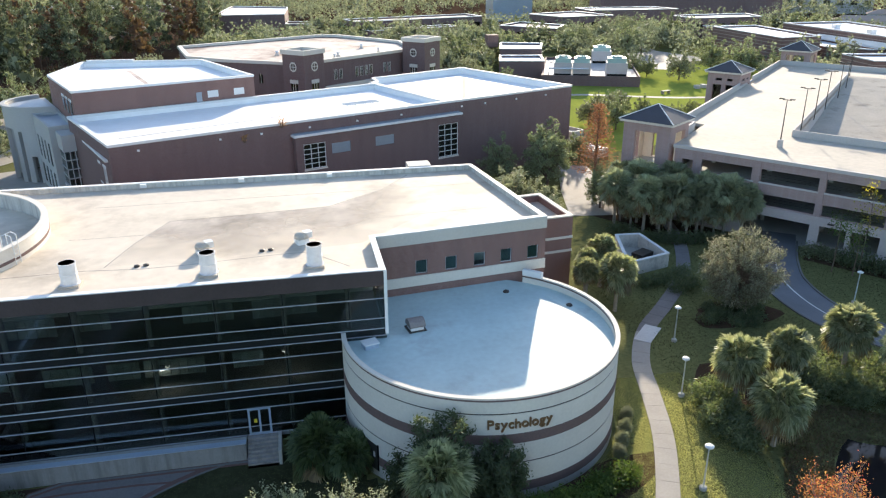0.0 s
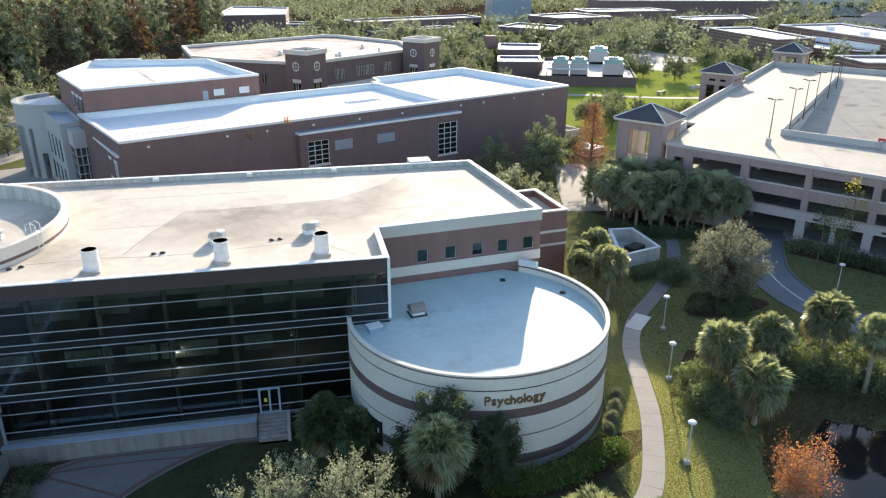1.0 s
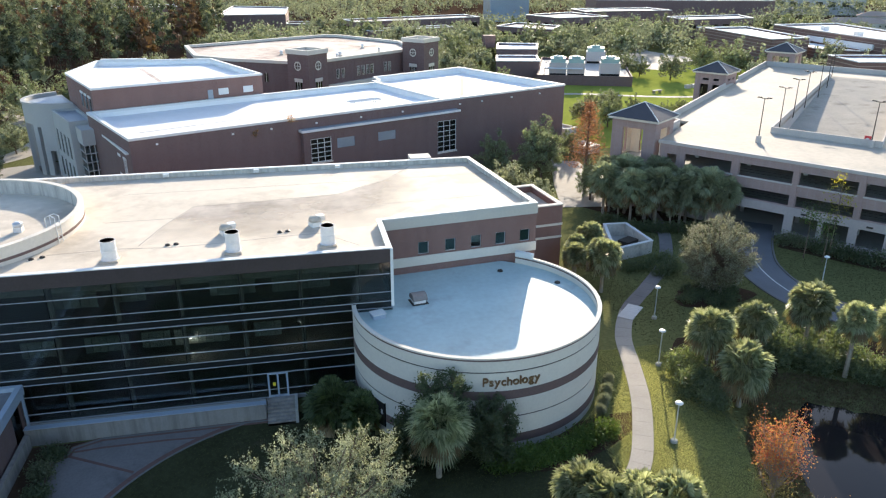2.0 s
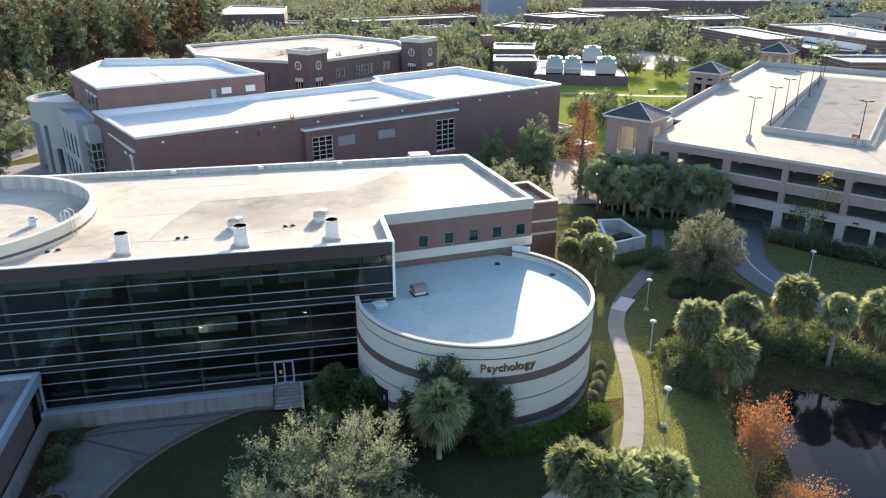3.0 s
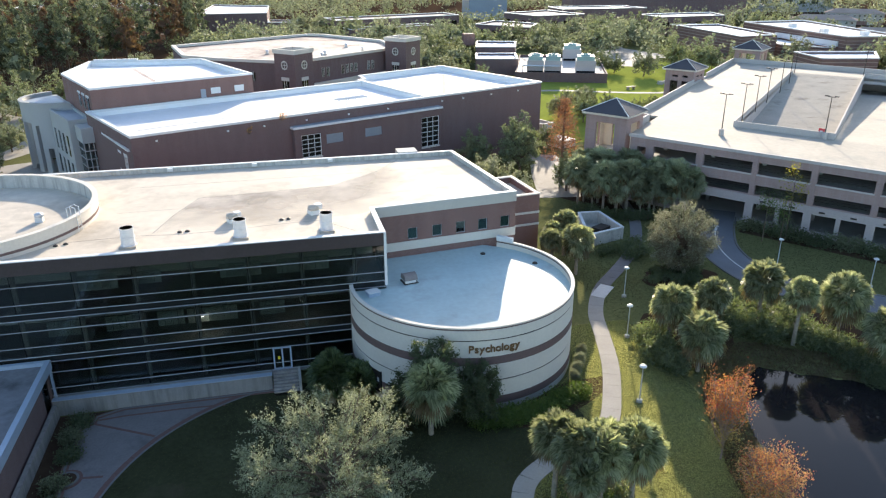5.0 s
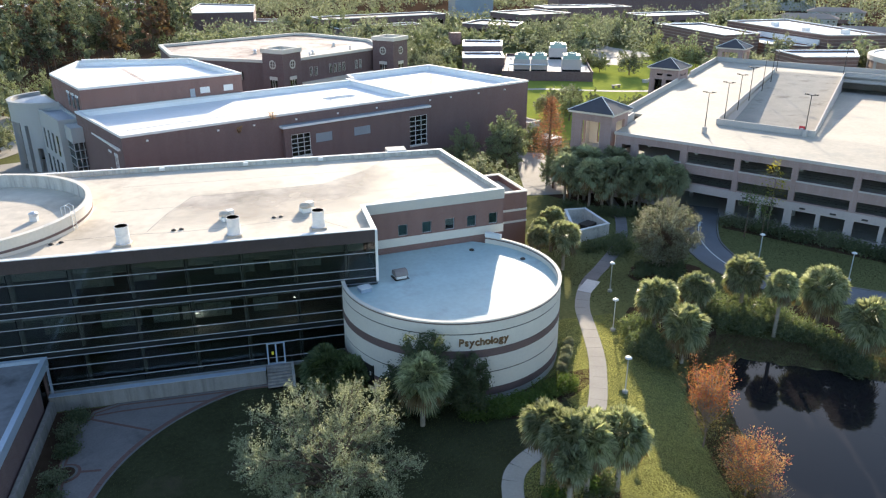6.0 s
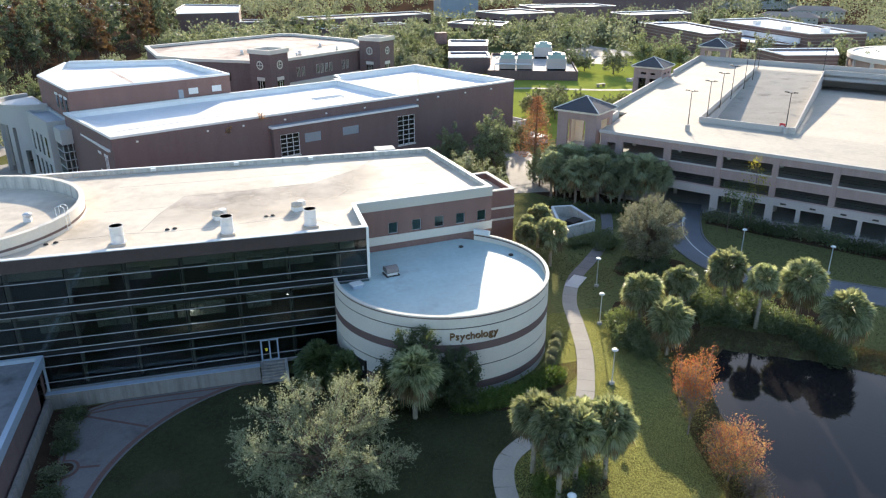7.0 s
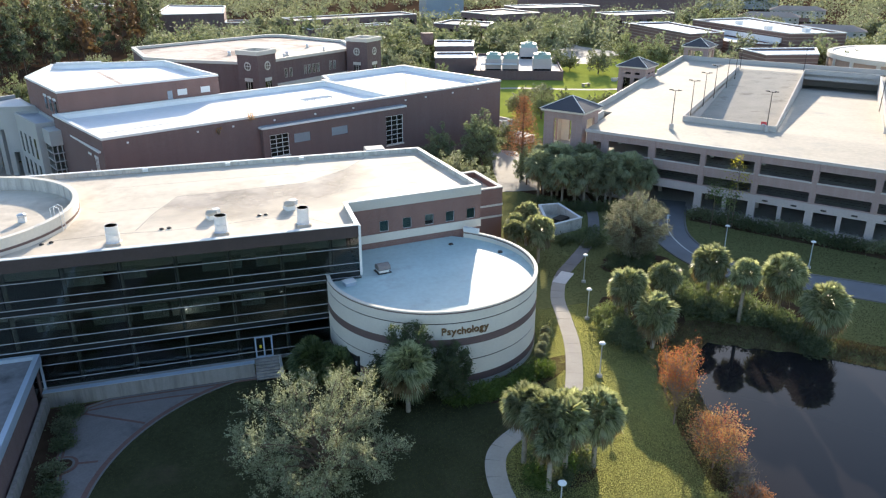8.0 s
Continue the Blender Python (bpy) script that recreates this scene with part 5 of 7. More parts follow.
# ---------------------------------------------------------------- letters on the drum
sign = thing("building_sign", "raised bronze letters reading Psychology on the drum", "sign")
def letter_mesh(c):
    cu = bpy.data.curves.new("letter", "FONT")
    cu.body, cu.size, cu.extrude, cu.offset = c, 1.0, 0.06, 0.014
    ob = bpy.data.objects.new("letter", cu)
    scene.collection.objects.link(ob)
    bpy.context.view_layer.update()
    m = bpy.data.meshes.new_from_object(ob.evaluated_get(bpy.context.evaluated_depsgraph_get()))
    bpy.data.objects.remove(ob)
    return m
ang = radians(258.8)
for c in "Psychology":
    m = letter_mesh(c)
    xs = [v.co.x for v in m.vertices]
    w = max(xs) - min(xs)
    mid = ang + (w / 2) / (DR + 0.1)
    for v in m.vertices:
        v.co.x -= min(xs) + w / 2
    m.materials.append(GOLD)
    ob = shared("letter", m, sign, pose(DX + (DR + 0.06) * math.cos(mid), DY + (DR + 0.06) * math.sin(mid), 6.02, 90, 0, math.degrees(mid) + 90))
    ang += (w + 0.06) / (DR + 0.1)

# white rounded entrance of the brick hall
WHITE_CONC = material("white_precast", (0.42, 0.42, 0.41), 0.75, vary=0.08, stain=(0.45, 0.45, 0.44), stain_at=0.6)
PX, PY, PR = 0.2, 45.5, 7.4
for a0, a1, z0 in ((95, 150, 0), (150, 168, 9.4), (168, 180, 0), (180, 206, 9.2), (206, 214, 0), (214, 220, 8.8), (220, 228, 0), (228, 236, 4.6), (236, 268, 0)):
    part("portico_wall", arc(bmesh.new(), PX, PY, PR - 0.7, PR, a0, a1, z0, 12.6, max(4, (a1 - a0) // 4)), WHITE_CONC, b2, "white rounded entrance wall")
part("portico_rim", arc(bmesh.new(), PX, PY, PR - 0.6, PR + 0.15, 95, 268, 12.604, 12.95, 40), WHITE_CONC, b2)
part("portico_roof", disc(bmesh.new(), PX, PY, PR - 0.6, 95, 268, 12.0, 12.3, 40, False), LOUVRE, b2)
part("portico_back", boxed(-0.6, 0.5, 38, 53, 0, 12.2), WHITE_CONC, b2)
STAIR = [(-3.2, 25.5), (0.5, 25.5), (0.5, 38.2), (-3.6, 38.6)]
part("stair_wall", ring(bmesh.new(), STAIR, 0.4, 0, 12.0), WHITE_CONC, b2, "white stair block")
part("stair_roof", prism(bmesh.new(), inset(STAIR, 0.35), 11.2, 11.6), LOUVRE, b2)
sm, sl = run(STAIR[3], STAIR[0])
for k in range(4):
    for z0, z1 in ((1.0, 4.2), (5.4, 9.0)):
        part("window", boxed(1.4 + 2.9 * k, 2.5 + 2.9 * k, -0.05, -0.01, z0, z1, m=sm), GLASS_DARK, b2)
part("bay_block", boxed(-2.4, -0.01, 20.6, 25.1, 8.9, 11.4), WHITE_CONC, b2, "white bay over the glazing")
part("bay_sill", boxed(-2.4, -0.01, 20.6, 25.1, 1.4, 3.4), WHITE_CONC, b2)
part("bay_glass", boxed(-2.2, -0.01, 20.7, 25.0, 3.404, 8.896), GLASS_DARK, b2)
for x in (-2.36, -1.62, -0.88):
    part("bay_mullion", boxed(x, x + 0.14, 20.58, 20.68, 3.41, 8.89), WHITE_CONC, b2)
for z in (4.8, 6.2, 7.6):
    part("bay_rail", boxed(-2.3, -0.01, 20.62, 25.06, z - 0.08, z + 0.08), WHITE_CONC, b2)

# ---------------------------------------------------------------- plants
def leaf_quads(rng, pts, size, slim=0.5, up=0.0):
    """Rhombic leaves of random lie at the points."""
    n = len(pts)
    a = rng.normal(size=(n, 3)); a[:, 2] += up
    a /= np.linalg.norm(a, axis=1)[:, None]
    b = np.cross(a, rng.normal(size=(n, 3)))
    b /= np.linalg.norm(b, axis=1)[:, None]
    s = size * rng.uniform(0.6, 1.3, (n, 1))
    v = np.stack([pts - a * s * 0.5, pts + b * s * slim * 0.5, pts + a * s * 0.5, pts - b * s * slim * 0.5], 1).reshape(-1, 3)
    return v


def quads_mesh(name, v, mat):
    n = len(v) // 4
    m = bpy.data.meshes.new(name)
    m.vertices.add(len(v)); m.vertices.foreach_set("co", v.astype(np.float32).ravel())
    m.loops.add(len(v)); m.loops.foreach_set("vertex_index", np.arange(len(v), dtype=np.int32))
    m.polygons.add(n); m.polygons.foreach_set("loop_start", np.arange(0, len(v), 4, dtype=np.int32))
    m.update(calc_edges=True)
    m.materials.append(mat)
    return m


def mesh_part(name, me, parent, label=""):
    ob = new(name, me)
    ob.parent = parent
    if label:
        ob["label"] = label
    return ob


def clumps(rng, blobs, n, per, spread, shell=0.45, sprig=0.0):
    """Leaf places in clumps, or along outward sprigs, that fill blobs (x, y, z, rx, ry, rz), thicker towards the outside."""
    w = np.array([b[3] * b[4] * b[5] for b in blobs]) ** 0.7
    pick = rng.choice(len(blobs), n, p=w / w.sum())
    bl = np.array(blobs)[pick]
    d = rng.normal(size=(n, 3)); d /= np.linalg.norm(d, axis=1)[:, None]
    r = rng.uniform(0, 1, (n, 1)) ** shell
    c = bl[:, :3] + d * r * bl[:, 3:]
    pts = np.repeat(c, per, 0) + rng.normal(size=(n * per, 3)) * spread
    if sprig:
        way = d + np.array((0, 0, 0.7)) + rng.normal(size=(n, 3)) * 0.3
        pts += np.repeat(way, per, 0) * sprig * rng.uniform(0, 1, (n * per, 1))
    return pts


def broad_tree(name, label, at, h, spread, stem, n, per, leaf, mat, seed, bark=BARK, blobs=9, lump=0.42, puff=0.35, low=0.0, group="", slim=0.5, oval=False, sprig=0.0, twigs=3):
    """A branching tree: trunk with limbs to the lobes of its crown, and clumped leaves."""
    rng = np.random.default_rng(seed)
    t = thing(name, label, "tree", at, group)
    cz, rz = (stem + h) / 2 + low, (h - stem) / 2
    lobes = []
    for i in range(blobs):
        a = 2 * math.pi * (i / blobs) * 2.4 + rng.uniform(-0.4, 0.4)
        k = math.sqrt((i + 0.5) / blobs) * (1 - lump)
        zz = rng.uniform(-0.55, 0.6)
        r = spread / 2 * lump * rng.uniform(0.8, 1.25)
        if oval:      # lobes all round an egg-shaped crown
            up = 1 - 2 * (i + 0.5) / blobs
            k = math.sqrt(1 - up * up) * (1 - lump) * rng.uniform(0.6, 1.12)
            a = 2.4 * i
            lobes.append((math.cos(a) * k * spread / 2, math.sin(a) * k * spread / 2, cz + up * (rz - r * 0.8) * rng.uniform(0.75, 1.05), r, r, r * rng.uniform(0.6, 0.9)))
            continue
        lobes.append((math.cos(a) * k * spread / 2, math.sin(a) * k * spread / 2, cz + zz * rz * (1 - k * 0.5), r, r, r * min(1.1, 1.6 * rz / (spread / 2))))
    bm = bmesh.new()
    tr = 0.035 * h
    tube(bm, [(0, 0, -0.2), (0.05, 0.03, stem * 0.5), (0.1, -0.05, stem), (0.05, 0.1, cz)], [tr, tr * 0.8, tr * 0.7, tr * 0.25], 8)
    for b in lobes:
        s = Vector((0.06, 0, stem * rng.uniform(0.7, 1.1)))
        e = Vector(b[:3])
        mid = s.lerp(e, 0.5) + Vector((rng.uniform(-0.3, 0.3), rng.uniform(-0.3, 0.3), 0.08 * h))
        tube(bm, [s, mid, e], [tr * 0.5, tr * 0.3, tr * 0.1], 6)
        for _ in range(twigs):
            q = e + Vector(rng.normal(size=3)) * b[3] * 0.6
            tube(bm, [mid.lerp(e, 0.6), q], [tr * 0.14, tr * 0.04], 4)
    part("trunk", bm, bark, t)
    pts = clumps(rng, lobes, n, per, leaf * (0.55 if sprig else 1.15 if per > 10 else 1.5), 0.45, sprig)
    mesh_part("crown", quads_mesh("crown", leaf_quads(rng, pts, leaf, slim), mat), t)
    return t


def grown_tree(name, label, at, h, spread, stem, mat, seed, limbs=24, subs=8, shoots=6, per=20, leaf=0.15, slim=0.5, shoot=0.9, group="", bark=BARK, twigs=True, rise=0.5, even=0.66, heart=0, category="tree"):
    """A tree grown limb by limb: limbs to an uneven crown, branches on them, and leafy shoots on those."""
    rng = np.random.default_rng(seed)
    t = thing(name, label, category, at, group)
    bm, tr = bmesh.new(), 0.028 * h
    cz = stem + (h - stem) * 0.4
    tube(bm, [(0, 0, -0.3), (0.04 * h * 0.2, 0.02, stem * 0.6), (0.02, -0.03, cz), (0.0, 0.05, cz + (h - cz) * 0.4)], [tr, tr * 0.8, tr * 0.55, tr * 0.2], 8)
    g0, g1 = [], []
    for i in range(limbs):
        up = max(-0.8, 1 - 2 * (i + 0.5) / limbs)
        az, k = 2.4 * i + rng.uniform(-0.35, 0.35), rng.uniform(even, 1.0)
        flat = math.sqrt(1 - up * up)
        out = Vector((math.cos(az) * flat, math.sin(az) * flat, up))
        e = Vector((out.x * spread / 2 * k, out.y * spread / 2 * k, cz + out.z * ((h - cz) if up > 0 else (cz - stem * 0.7)) * k))
        b = Vector((0, 0, min(e.z, stem + (cz - stem) * rng.uniform(0.0, 1.0))))
        m = b.lerp(e, 0.5) + Vector((rng.uniform(-0.2, 0.2), rng.uniform(-0.2, 0.2), 0.04 * h))
        tube(bm, [b, m, e], [tr * 0.42, tr * 0.26, tr * 0.08], 5)
        for j in range(subs):
            q = 1 - rng.uniform() ** 1.5 * 0.6
            p = m.lerp(e, (q - 0.5) * 2) if q > 0.5 else b.lerp(m, q * 2)
            d = (out * 0.6 + Vector(rng.normal(size=3)) * 0.55 + Vector((0, 0, 0.3))).normalized()
            f = p + d * spread / 2 * rng.uniform(0.12, 0.26)
            if twigs:
                tube(bm, [p, f], [tr * 0.1, tr * 0.04], 4)
            for _ in range(shoots):
                a = p.lerp(f, rng.uniform(0.25, 1.0))
                c = a + (d * 0.6 + Vector(rng.normal(size=3)) * 0.55 + Vector((0, 0, rise))).normalized() * shoot * rng.uniform(0.4, 1.2)
                g0.append(tuple(a)); g1.append(tuple(c))
    part("trunk", bm, bark, t)
    g0, g1 = np.repeat(np.array(g0), per, 0), np.repeat(np.array(g1), per, 0)
    pts = g0 + (g1 - g0) * rng.uniform(0.05, 1.05, (len(g0), 1)) + rng.normal(size=g0.shape) * leaf * 0.5
    quads = leaf_quads(rng, pts, leaf, slim)
    if heart:      # larger sprays of leaves deep in the crown
        d = rng.normal(size=(heart, 3)); d /= np.linalg.norm(d, axis=1)[:, None]
        deep = d * rng.uniform(0.1, 0.62, (heart, 1)) * np.array((spread / 2, spread / 2, (h - stem) / 2)) + np.array((0, 0, (h + stem) / 2))
        quads = np.concatenate((quads, leaf_quads(rng, deep, spread * 0.13, 0.8)))
    mesh_part("crown", quads_mesh("crown", quads, mat), t)
    return t


def palm(at, h, r, seed, label="cabbage palm with a round green fan crown", fronds=190, group="cabbage palms", lean=(0, 0), fan=LEAF_PALM):
    rng = np.random.default_rng(seed)
    t = thing("palm_tree", label, "palm", at, group)
    bm = bmesh.new()
    top = Vector((lean[0], lean[1], h))
    path = [Vector((0, 0, -0.3)), Vector((lean[0] * 0.3, lean[1] * 0.3, h * 0.5)), top]
    tube(bm, path, [0.24, 0.19, 0.2], 10)
    for k in range(14):
        z = h * (0.35 + 0.045 * k)
        a = 2.4 * k
        p = path[1].lerp(top, max(0, (z / h - 0.5) * 2))
        tube(bm, [(p.x + 0.16 * math.cos(a), p.y + 0.16 * math.sin(a), z), (p.x + 0.34 * math.cos(a), p.y + 0.34 * math.sin(a), z + 0.22)], [0.05, 0.02], 4)
    part("trunk", bm, BARK_PALE, t)
    live, dead = [], []
    root = top
    for i in range(fronds):
        sz = rng.uniform(-0.8, 1.0)
        az = rng.uniform(0, 2 * math.pi)
        cs = math.sqrt(1 - sz * sz)
        d = Vector((math.cos(az) * cs, math.sin(az) * cs, sz))
        side = Vector((-math.sin(az), math.cos(az), 0))
        low = max(0.0, -sz)
        hub = root + d * r * rng.uniform(0.4, 0.62) + Vector((0, 0, -0.25 * r * low))
        bucket = dead if sz < -0.35 and rng.uniform() < 0.55 else live
        bucket += [root - side * 0.03, root + side * 0.03, hub + side * 0.03, hub - side * 0.03]
        tilt = rng.uniform(-1.5, 1.5)
        across = (side * math.cos(tilt) + d.cross(side) * math.sin(tilt)).normalized()
        for j in range(13):
            a = radians(-78 + 13 * j)
            ray = (d * math.cos(a) + across * math.sin(a)).normalized()
            l = r * rng.uniform(0.36, 0.5) * (0.75 + 0.25 * math.cos(a))
            wide = (across * math.cos(a) - d * math.sin(a)) * r * 0.034
            knee = hub + ray * l * 0.55
            tip = hub + ray * l * 0.95 + Vector((0, 0, -l * (0.18 + 0.5 * low)))
            bucket += [hub, knee - wide, tip, knee + wide]
    mesh_part("crown", quads_mesh("crown", np.array([tuple(v) for v in live]), fan), t)
    if dead:
        mesh_part("skirt", quads_mesh("skirt", np.array([tuple(v) for v in dead]), LEAF_DEAD), t, "dry brown hanging fronds")
    return t


def shrub(name, label, at, rx, ry, rz, n, leaf, mat, seed, group="", slim=0.5, category="shrub"):
    rng = np.random.default_rng(seed)
    t = thing(name, label, category, at, group)
    k = max(1, round(rx / max(0.5, ry) * 2))
    blobs = [((i - (k - 1) / 2) * 2 * rx / (k + 1), rng.uniform(-0.2, 0.2) * ry, rz * rng.uniform(0.4, 0.6), 2.2 * rx / (k + 1), ry * rng.uniform(0.85, 1.05), rz * rng.uniform(0.5, 0.62)) for i in range(k)]
    pts = clumps(rng, blobs, n, 5, leaf * 0.9, 0.3)
    pts[:, 2] = np.abs(pts[:, 2])
    mesh_part("foliage", quads_mesh("foliage", leaf_quads(rng, pts, leaf, slim, 0.3), mat), t)
    bm = bmesh.new()
    for i in range(5):
        x, y = rng.uniform(-0.5, 0.5) * rx, rng.uniform(-0.4, 0.4) * ry
        tube(bm, [(x * 0.5, y * 0.5, -0.2), (x, y, rz * 0.7)], [0.06, 0.02], 5)
    part("stems", bm, BARK, t)
    return t


def autumn_tree(at, h, spread, seed, label, mat, n=900, leaf=0.2, bare=0.4):
    """A slender tree with many thin rising branches and sparse autumn leaves."""
    rng = np.random.default_rng(seed)
    t = thing("autumn_tree", label, "tree", at, "autumn trees by the pond")
    bm, tips = bmesh.new(), []
    tube(bm, [(0, 0, -0.5), (0.05, 0, h * 0.3), (0, 0.1, h * 0.8)], [0.09, 0.07, 0.02], 6)
    for i in range(60):
        z = h * rng.uniform(0.15, 0.65)
        a = rng.uniform(0, 2 * math.pi)
        l = spread / 2 * rng.uniform(0.35, 1.05)
        p = Vector((0, 0, z))
        m = p + Vector((math.cos(a) * l * 0.55, math.sin(a) * l * 0.55, h * 0.12))
        e = p + Vector((math.cos(a) * l, math.sin(a) * l, h * rng.uniform(0.22, 0.42)))
        tube(bm, [p, m, e], [0.045, 0.032, 0.014], 4)
        for _ in range(4):
            q = m.lerp(e, rng.uniform(0.2, 1)) + Vector(rng.normal(size=3)) * 0.35 + Vector((0, 0, 0.25))
            tube(bm, [m.lerp(e, 0.4), q], [0.018, 0.009], 3)
            if q.z > h * bare or rng.uniform() < 0.3:
                tips.append(q)
        tips.append(e)
    if h > 5:
        lo = rng.normal(size=(900, 3)) * (spread * 0.17, spread * 0.17, h * 0.09) + (0, 0, h * 0.33)
        mesh_part("lower_leaves", quads_mesh("lower_leaves", leaf_quads(rng, lo, leaf, 0.6), LEAF_OLIVE), t, "sparse olive and tan lower leaves")
    part("twig_crown", bm, material("pale_grey_twig", (0.25, 0.2, 0.17), 0.9), t)
    base = np.array([tuple(v) for v in tips if v.z > h * bare] or [tuple(v) for v in tips])
    pts = base[rng.integers(0, len(base), n * 2)] + rng.normal(size=(n * 2, 3)) * 0.24
    red = rng.uniform(size=len(pts)) < 0.2 if h > 5 else np.zeros(len(pts), bool)
    mesh_part("leaves", quads_mesh("leaves", leaf_quads(rng, pts[~red], leaf, 0.6), mat), t)
    if red.any():
        mesh_part("red_leaves", quads_mesh("red_leaves", leaf_quads(rng, pts[red], leaf, 0.6), LEAF_RED), t, "dull red leaves among the orange")
    return t


# large trees near the camera
grown_tree("oak_tree", "broad live oak with silvery sunlit leaves on the court lawn", pose(-7.2, -20.6, -1.2), 10.3, 13.0, 0.9, LEAF_SILVER, 11, 50, 11, 6, 21, 0.145, 0.5, 1.1)
grown_tree("rounded_tree", "rounded grey-green tree with sunlit edges by the walkway", pose(39.7, 12.9, 0), 8.5, 8.0, 1.4, LEAF_PALE, 12, 90, 7, 5, 13, 0.18, 0.5, 0.8, rise=0.4, even=0.88)
for x, y, h, r, s in ((28.6, -4.5, 5.0, 2.5, 21), (33.4, -4.0, 5.2, 2.15, 22), (28.9, -9.7, 4.2, 2.7, 23), (40.2, -2.8, 5.7, 2.55, 24), (41.4, -7.3, 6.0, 2.0, 25), (45.8, -8.1, 5.7, 2.75, 26), (47.0, -13.5, 4.4, 2.9, 27)):
    palm(pose(x, y, ground_z(x, y)), h, r, s)
for x, y, h, r, s in ((8.7, -23.4, 5.6, 2.2, 31), (9.4, -25.3, 5.9, 2.2, 32), (13.9, -25.5, 5.3, 2.4, 33), (11.1, -26.0, 5.5, 2.1, 34), (12.2, -24.4, 5.2, 2.0, 35), (9.3, -27.0, 4.4, 1.6, 36)):
    palm(pose(x, y, ground_z(x, y)), h, r, s, "cabbage palm in a close cluster beside the walkway", 190, "palm cluster by the walkway")
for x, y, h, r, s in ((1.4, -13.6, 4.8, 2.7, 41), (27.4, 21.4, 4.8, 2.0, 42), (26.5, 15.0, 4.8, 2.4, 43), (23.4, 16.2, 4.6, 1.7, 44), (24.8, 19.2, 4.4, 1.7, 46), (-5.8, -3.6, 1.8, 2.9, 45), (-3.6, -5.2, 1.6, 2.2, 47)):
    # West of x -3 the fronds are darkened to paint the wall's shade.
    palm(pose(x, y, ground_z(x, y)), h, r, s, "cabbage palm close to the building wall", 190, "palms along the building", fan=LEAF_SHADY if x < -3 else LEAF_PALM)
for x, y, h, w, k in ((2.4, -11.9, 8.8, 5.6, 51), (5.8, -12.8, 6.0, 3.8, 52), (-0.4, -11.8, 5.4, 3.4, 53)):
    grown_tree("evergreen_tree", "dark evergreen tree against the drum", pose(x, y, ground_z(x, y)), h, w, 0.3, LEAF_DARK, k, 40, 8, 5, 12, 0.24, 0.4, 0.6, "evergreens at the drum")
for i, (x, y) in enumerate(((19.0, -4.3), (18.1, -6.0), (17.2, -7.5), (16.4, -8.8))):
    shrub("clipped_shrub", "clipped round shrub at the foot of the drum", pose(x, y, 0.0), 0.52, 0.55, 1.2, 1500, 0.08, LEAF_SILVER, 60 + i, "clipped shrubs")
for i, (x, y, rx, ry, rz, turn) in enumerate(((14.5, -11.8, 2.6, 1.2, 1.5, 25), (10.4, -13.2, 2.6, 1.2, 1.4, 8), (7.0, -13.6, 2.0, 1.2, 1.3, 0))):
    shrub("hedge_shrub", "leafy green shrub along the drum base", pose(x, y, ground_z(x, y), 0, 0, turn), rx, ry, rz, 900, 0.22, LEAF_SHRUB, 70 + i, "shrubs along the drum")
for i, (x, y, rx, ry, rz) in enumerate(((27.4, -3.6, 1.8, 1.6, 2.2), (26.4, -6.6, 1.8, 1.5, 2.2), (27.0, -8.9, 1.6, 1.4, 2.0), (38.2, 0.6, 2.2, 1.6, 2.4), (36.4, -2.0, 2.2, 1.6, 2.4), (38.1, -4.0, 2.3, 1.5, 2.2), (40.3, -5.4, 2.2, 1.5, 2.2), (43.0, -7.0, 2.3, 1.5, 2.2), (44.6, -9.4, 2.1, 1.5, 2.0), (45.0, -12.4, 1.9, 1.4, 1.8), (45.6, -14.6, 1.7, 1.3, 1.6), (43.4, -3.4, 2.0, 1.5, 2.0), (41.2, -1.6, 1.8, 1.4, 1.8))):
    shrub("palmetto_shrub", "dense green palmetto shrub under the palms", pose(x, y, ground_z(x, y), 0, 0, 37 * i), rx, ry, rz, 900, 0.36, LEAF_PALMETTO, 80 + i, "palmetto thicket", 0.3)
for i, (x, y) in enumerate(((-28.4, -4.0), (-28.6, -6.2), (-28.3, -8.6), (-28.6, -12.5), (-28.2, -15.2), (-28.6, -18.0))):
    shrub("bed_shrub", "dark leafy shrub in the bed beside the garden wall", pose(x, y, -1.16), 1.0, 0.9, 1.0 + 0.2 * (i % 2), 320, 0.2, LEAF_OAK if i % 2 else LEAF_DARK, 100 + i, "shrubs in the bed")
autumn_tree(pose(23.4, -22.3, -0.3), 8.4, 3.7, 111, "slender tree with orange autumn leaves above bare twigs", LEAF_ORANGE, 2500, 0.135, 0.5)
autumn_tree(pose(23.1, -28.4, -0.3), 5.3, 4.6, 112, "spreading tree with fading orange and tan leaves", LEAF_TAN, 3000, 0.13, 0.2)
for x, y, h, s in ((25.6, -24.6, 2.6, 115), (23.9, -30.4, 2.4, 116), (22.9, -33.0, 2.2, 117), (24.8, -26.6, 1.8, 119)):
    autumn_tree(pose(x, y, -0.45), h, 2.4, s, "low bare twiggy bush on the pond bank", LEAF_DEAD, 90, 0.12, 0.2)
shrub("pond_shrub", "yellow-green shrub near the pond bank", pose(20.5, -32.5, 0), 1.0, 0.9, 0.8, 400, 0.18, LEAF_GRASS, 113)
shrub("pond_shrub", "tan and green shrub near the pond bank", pose(23.2, -33.2, -0.3), 1.4, 1.3, 1.8, 500, 0.2, LEAF_RUST, 114)
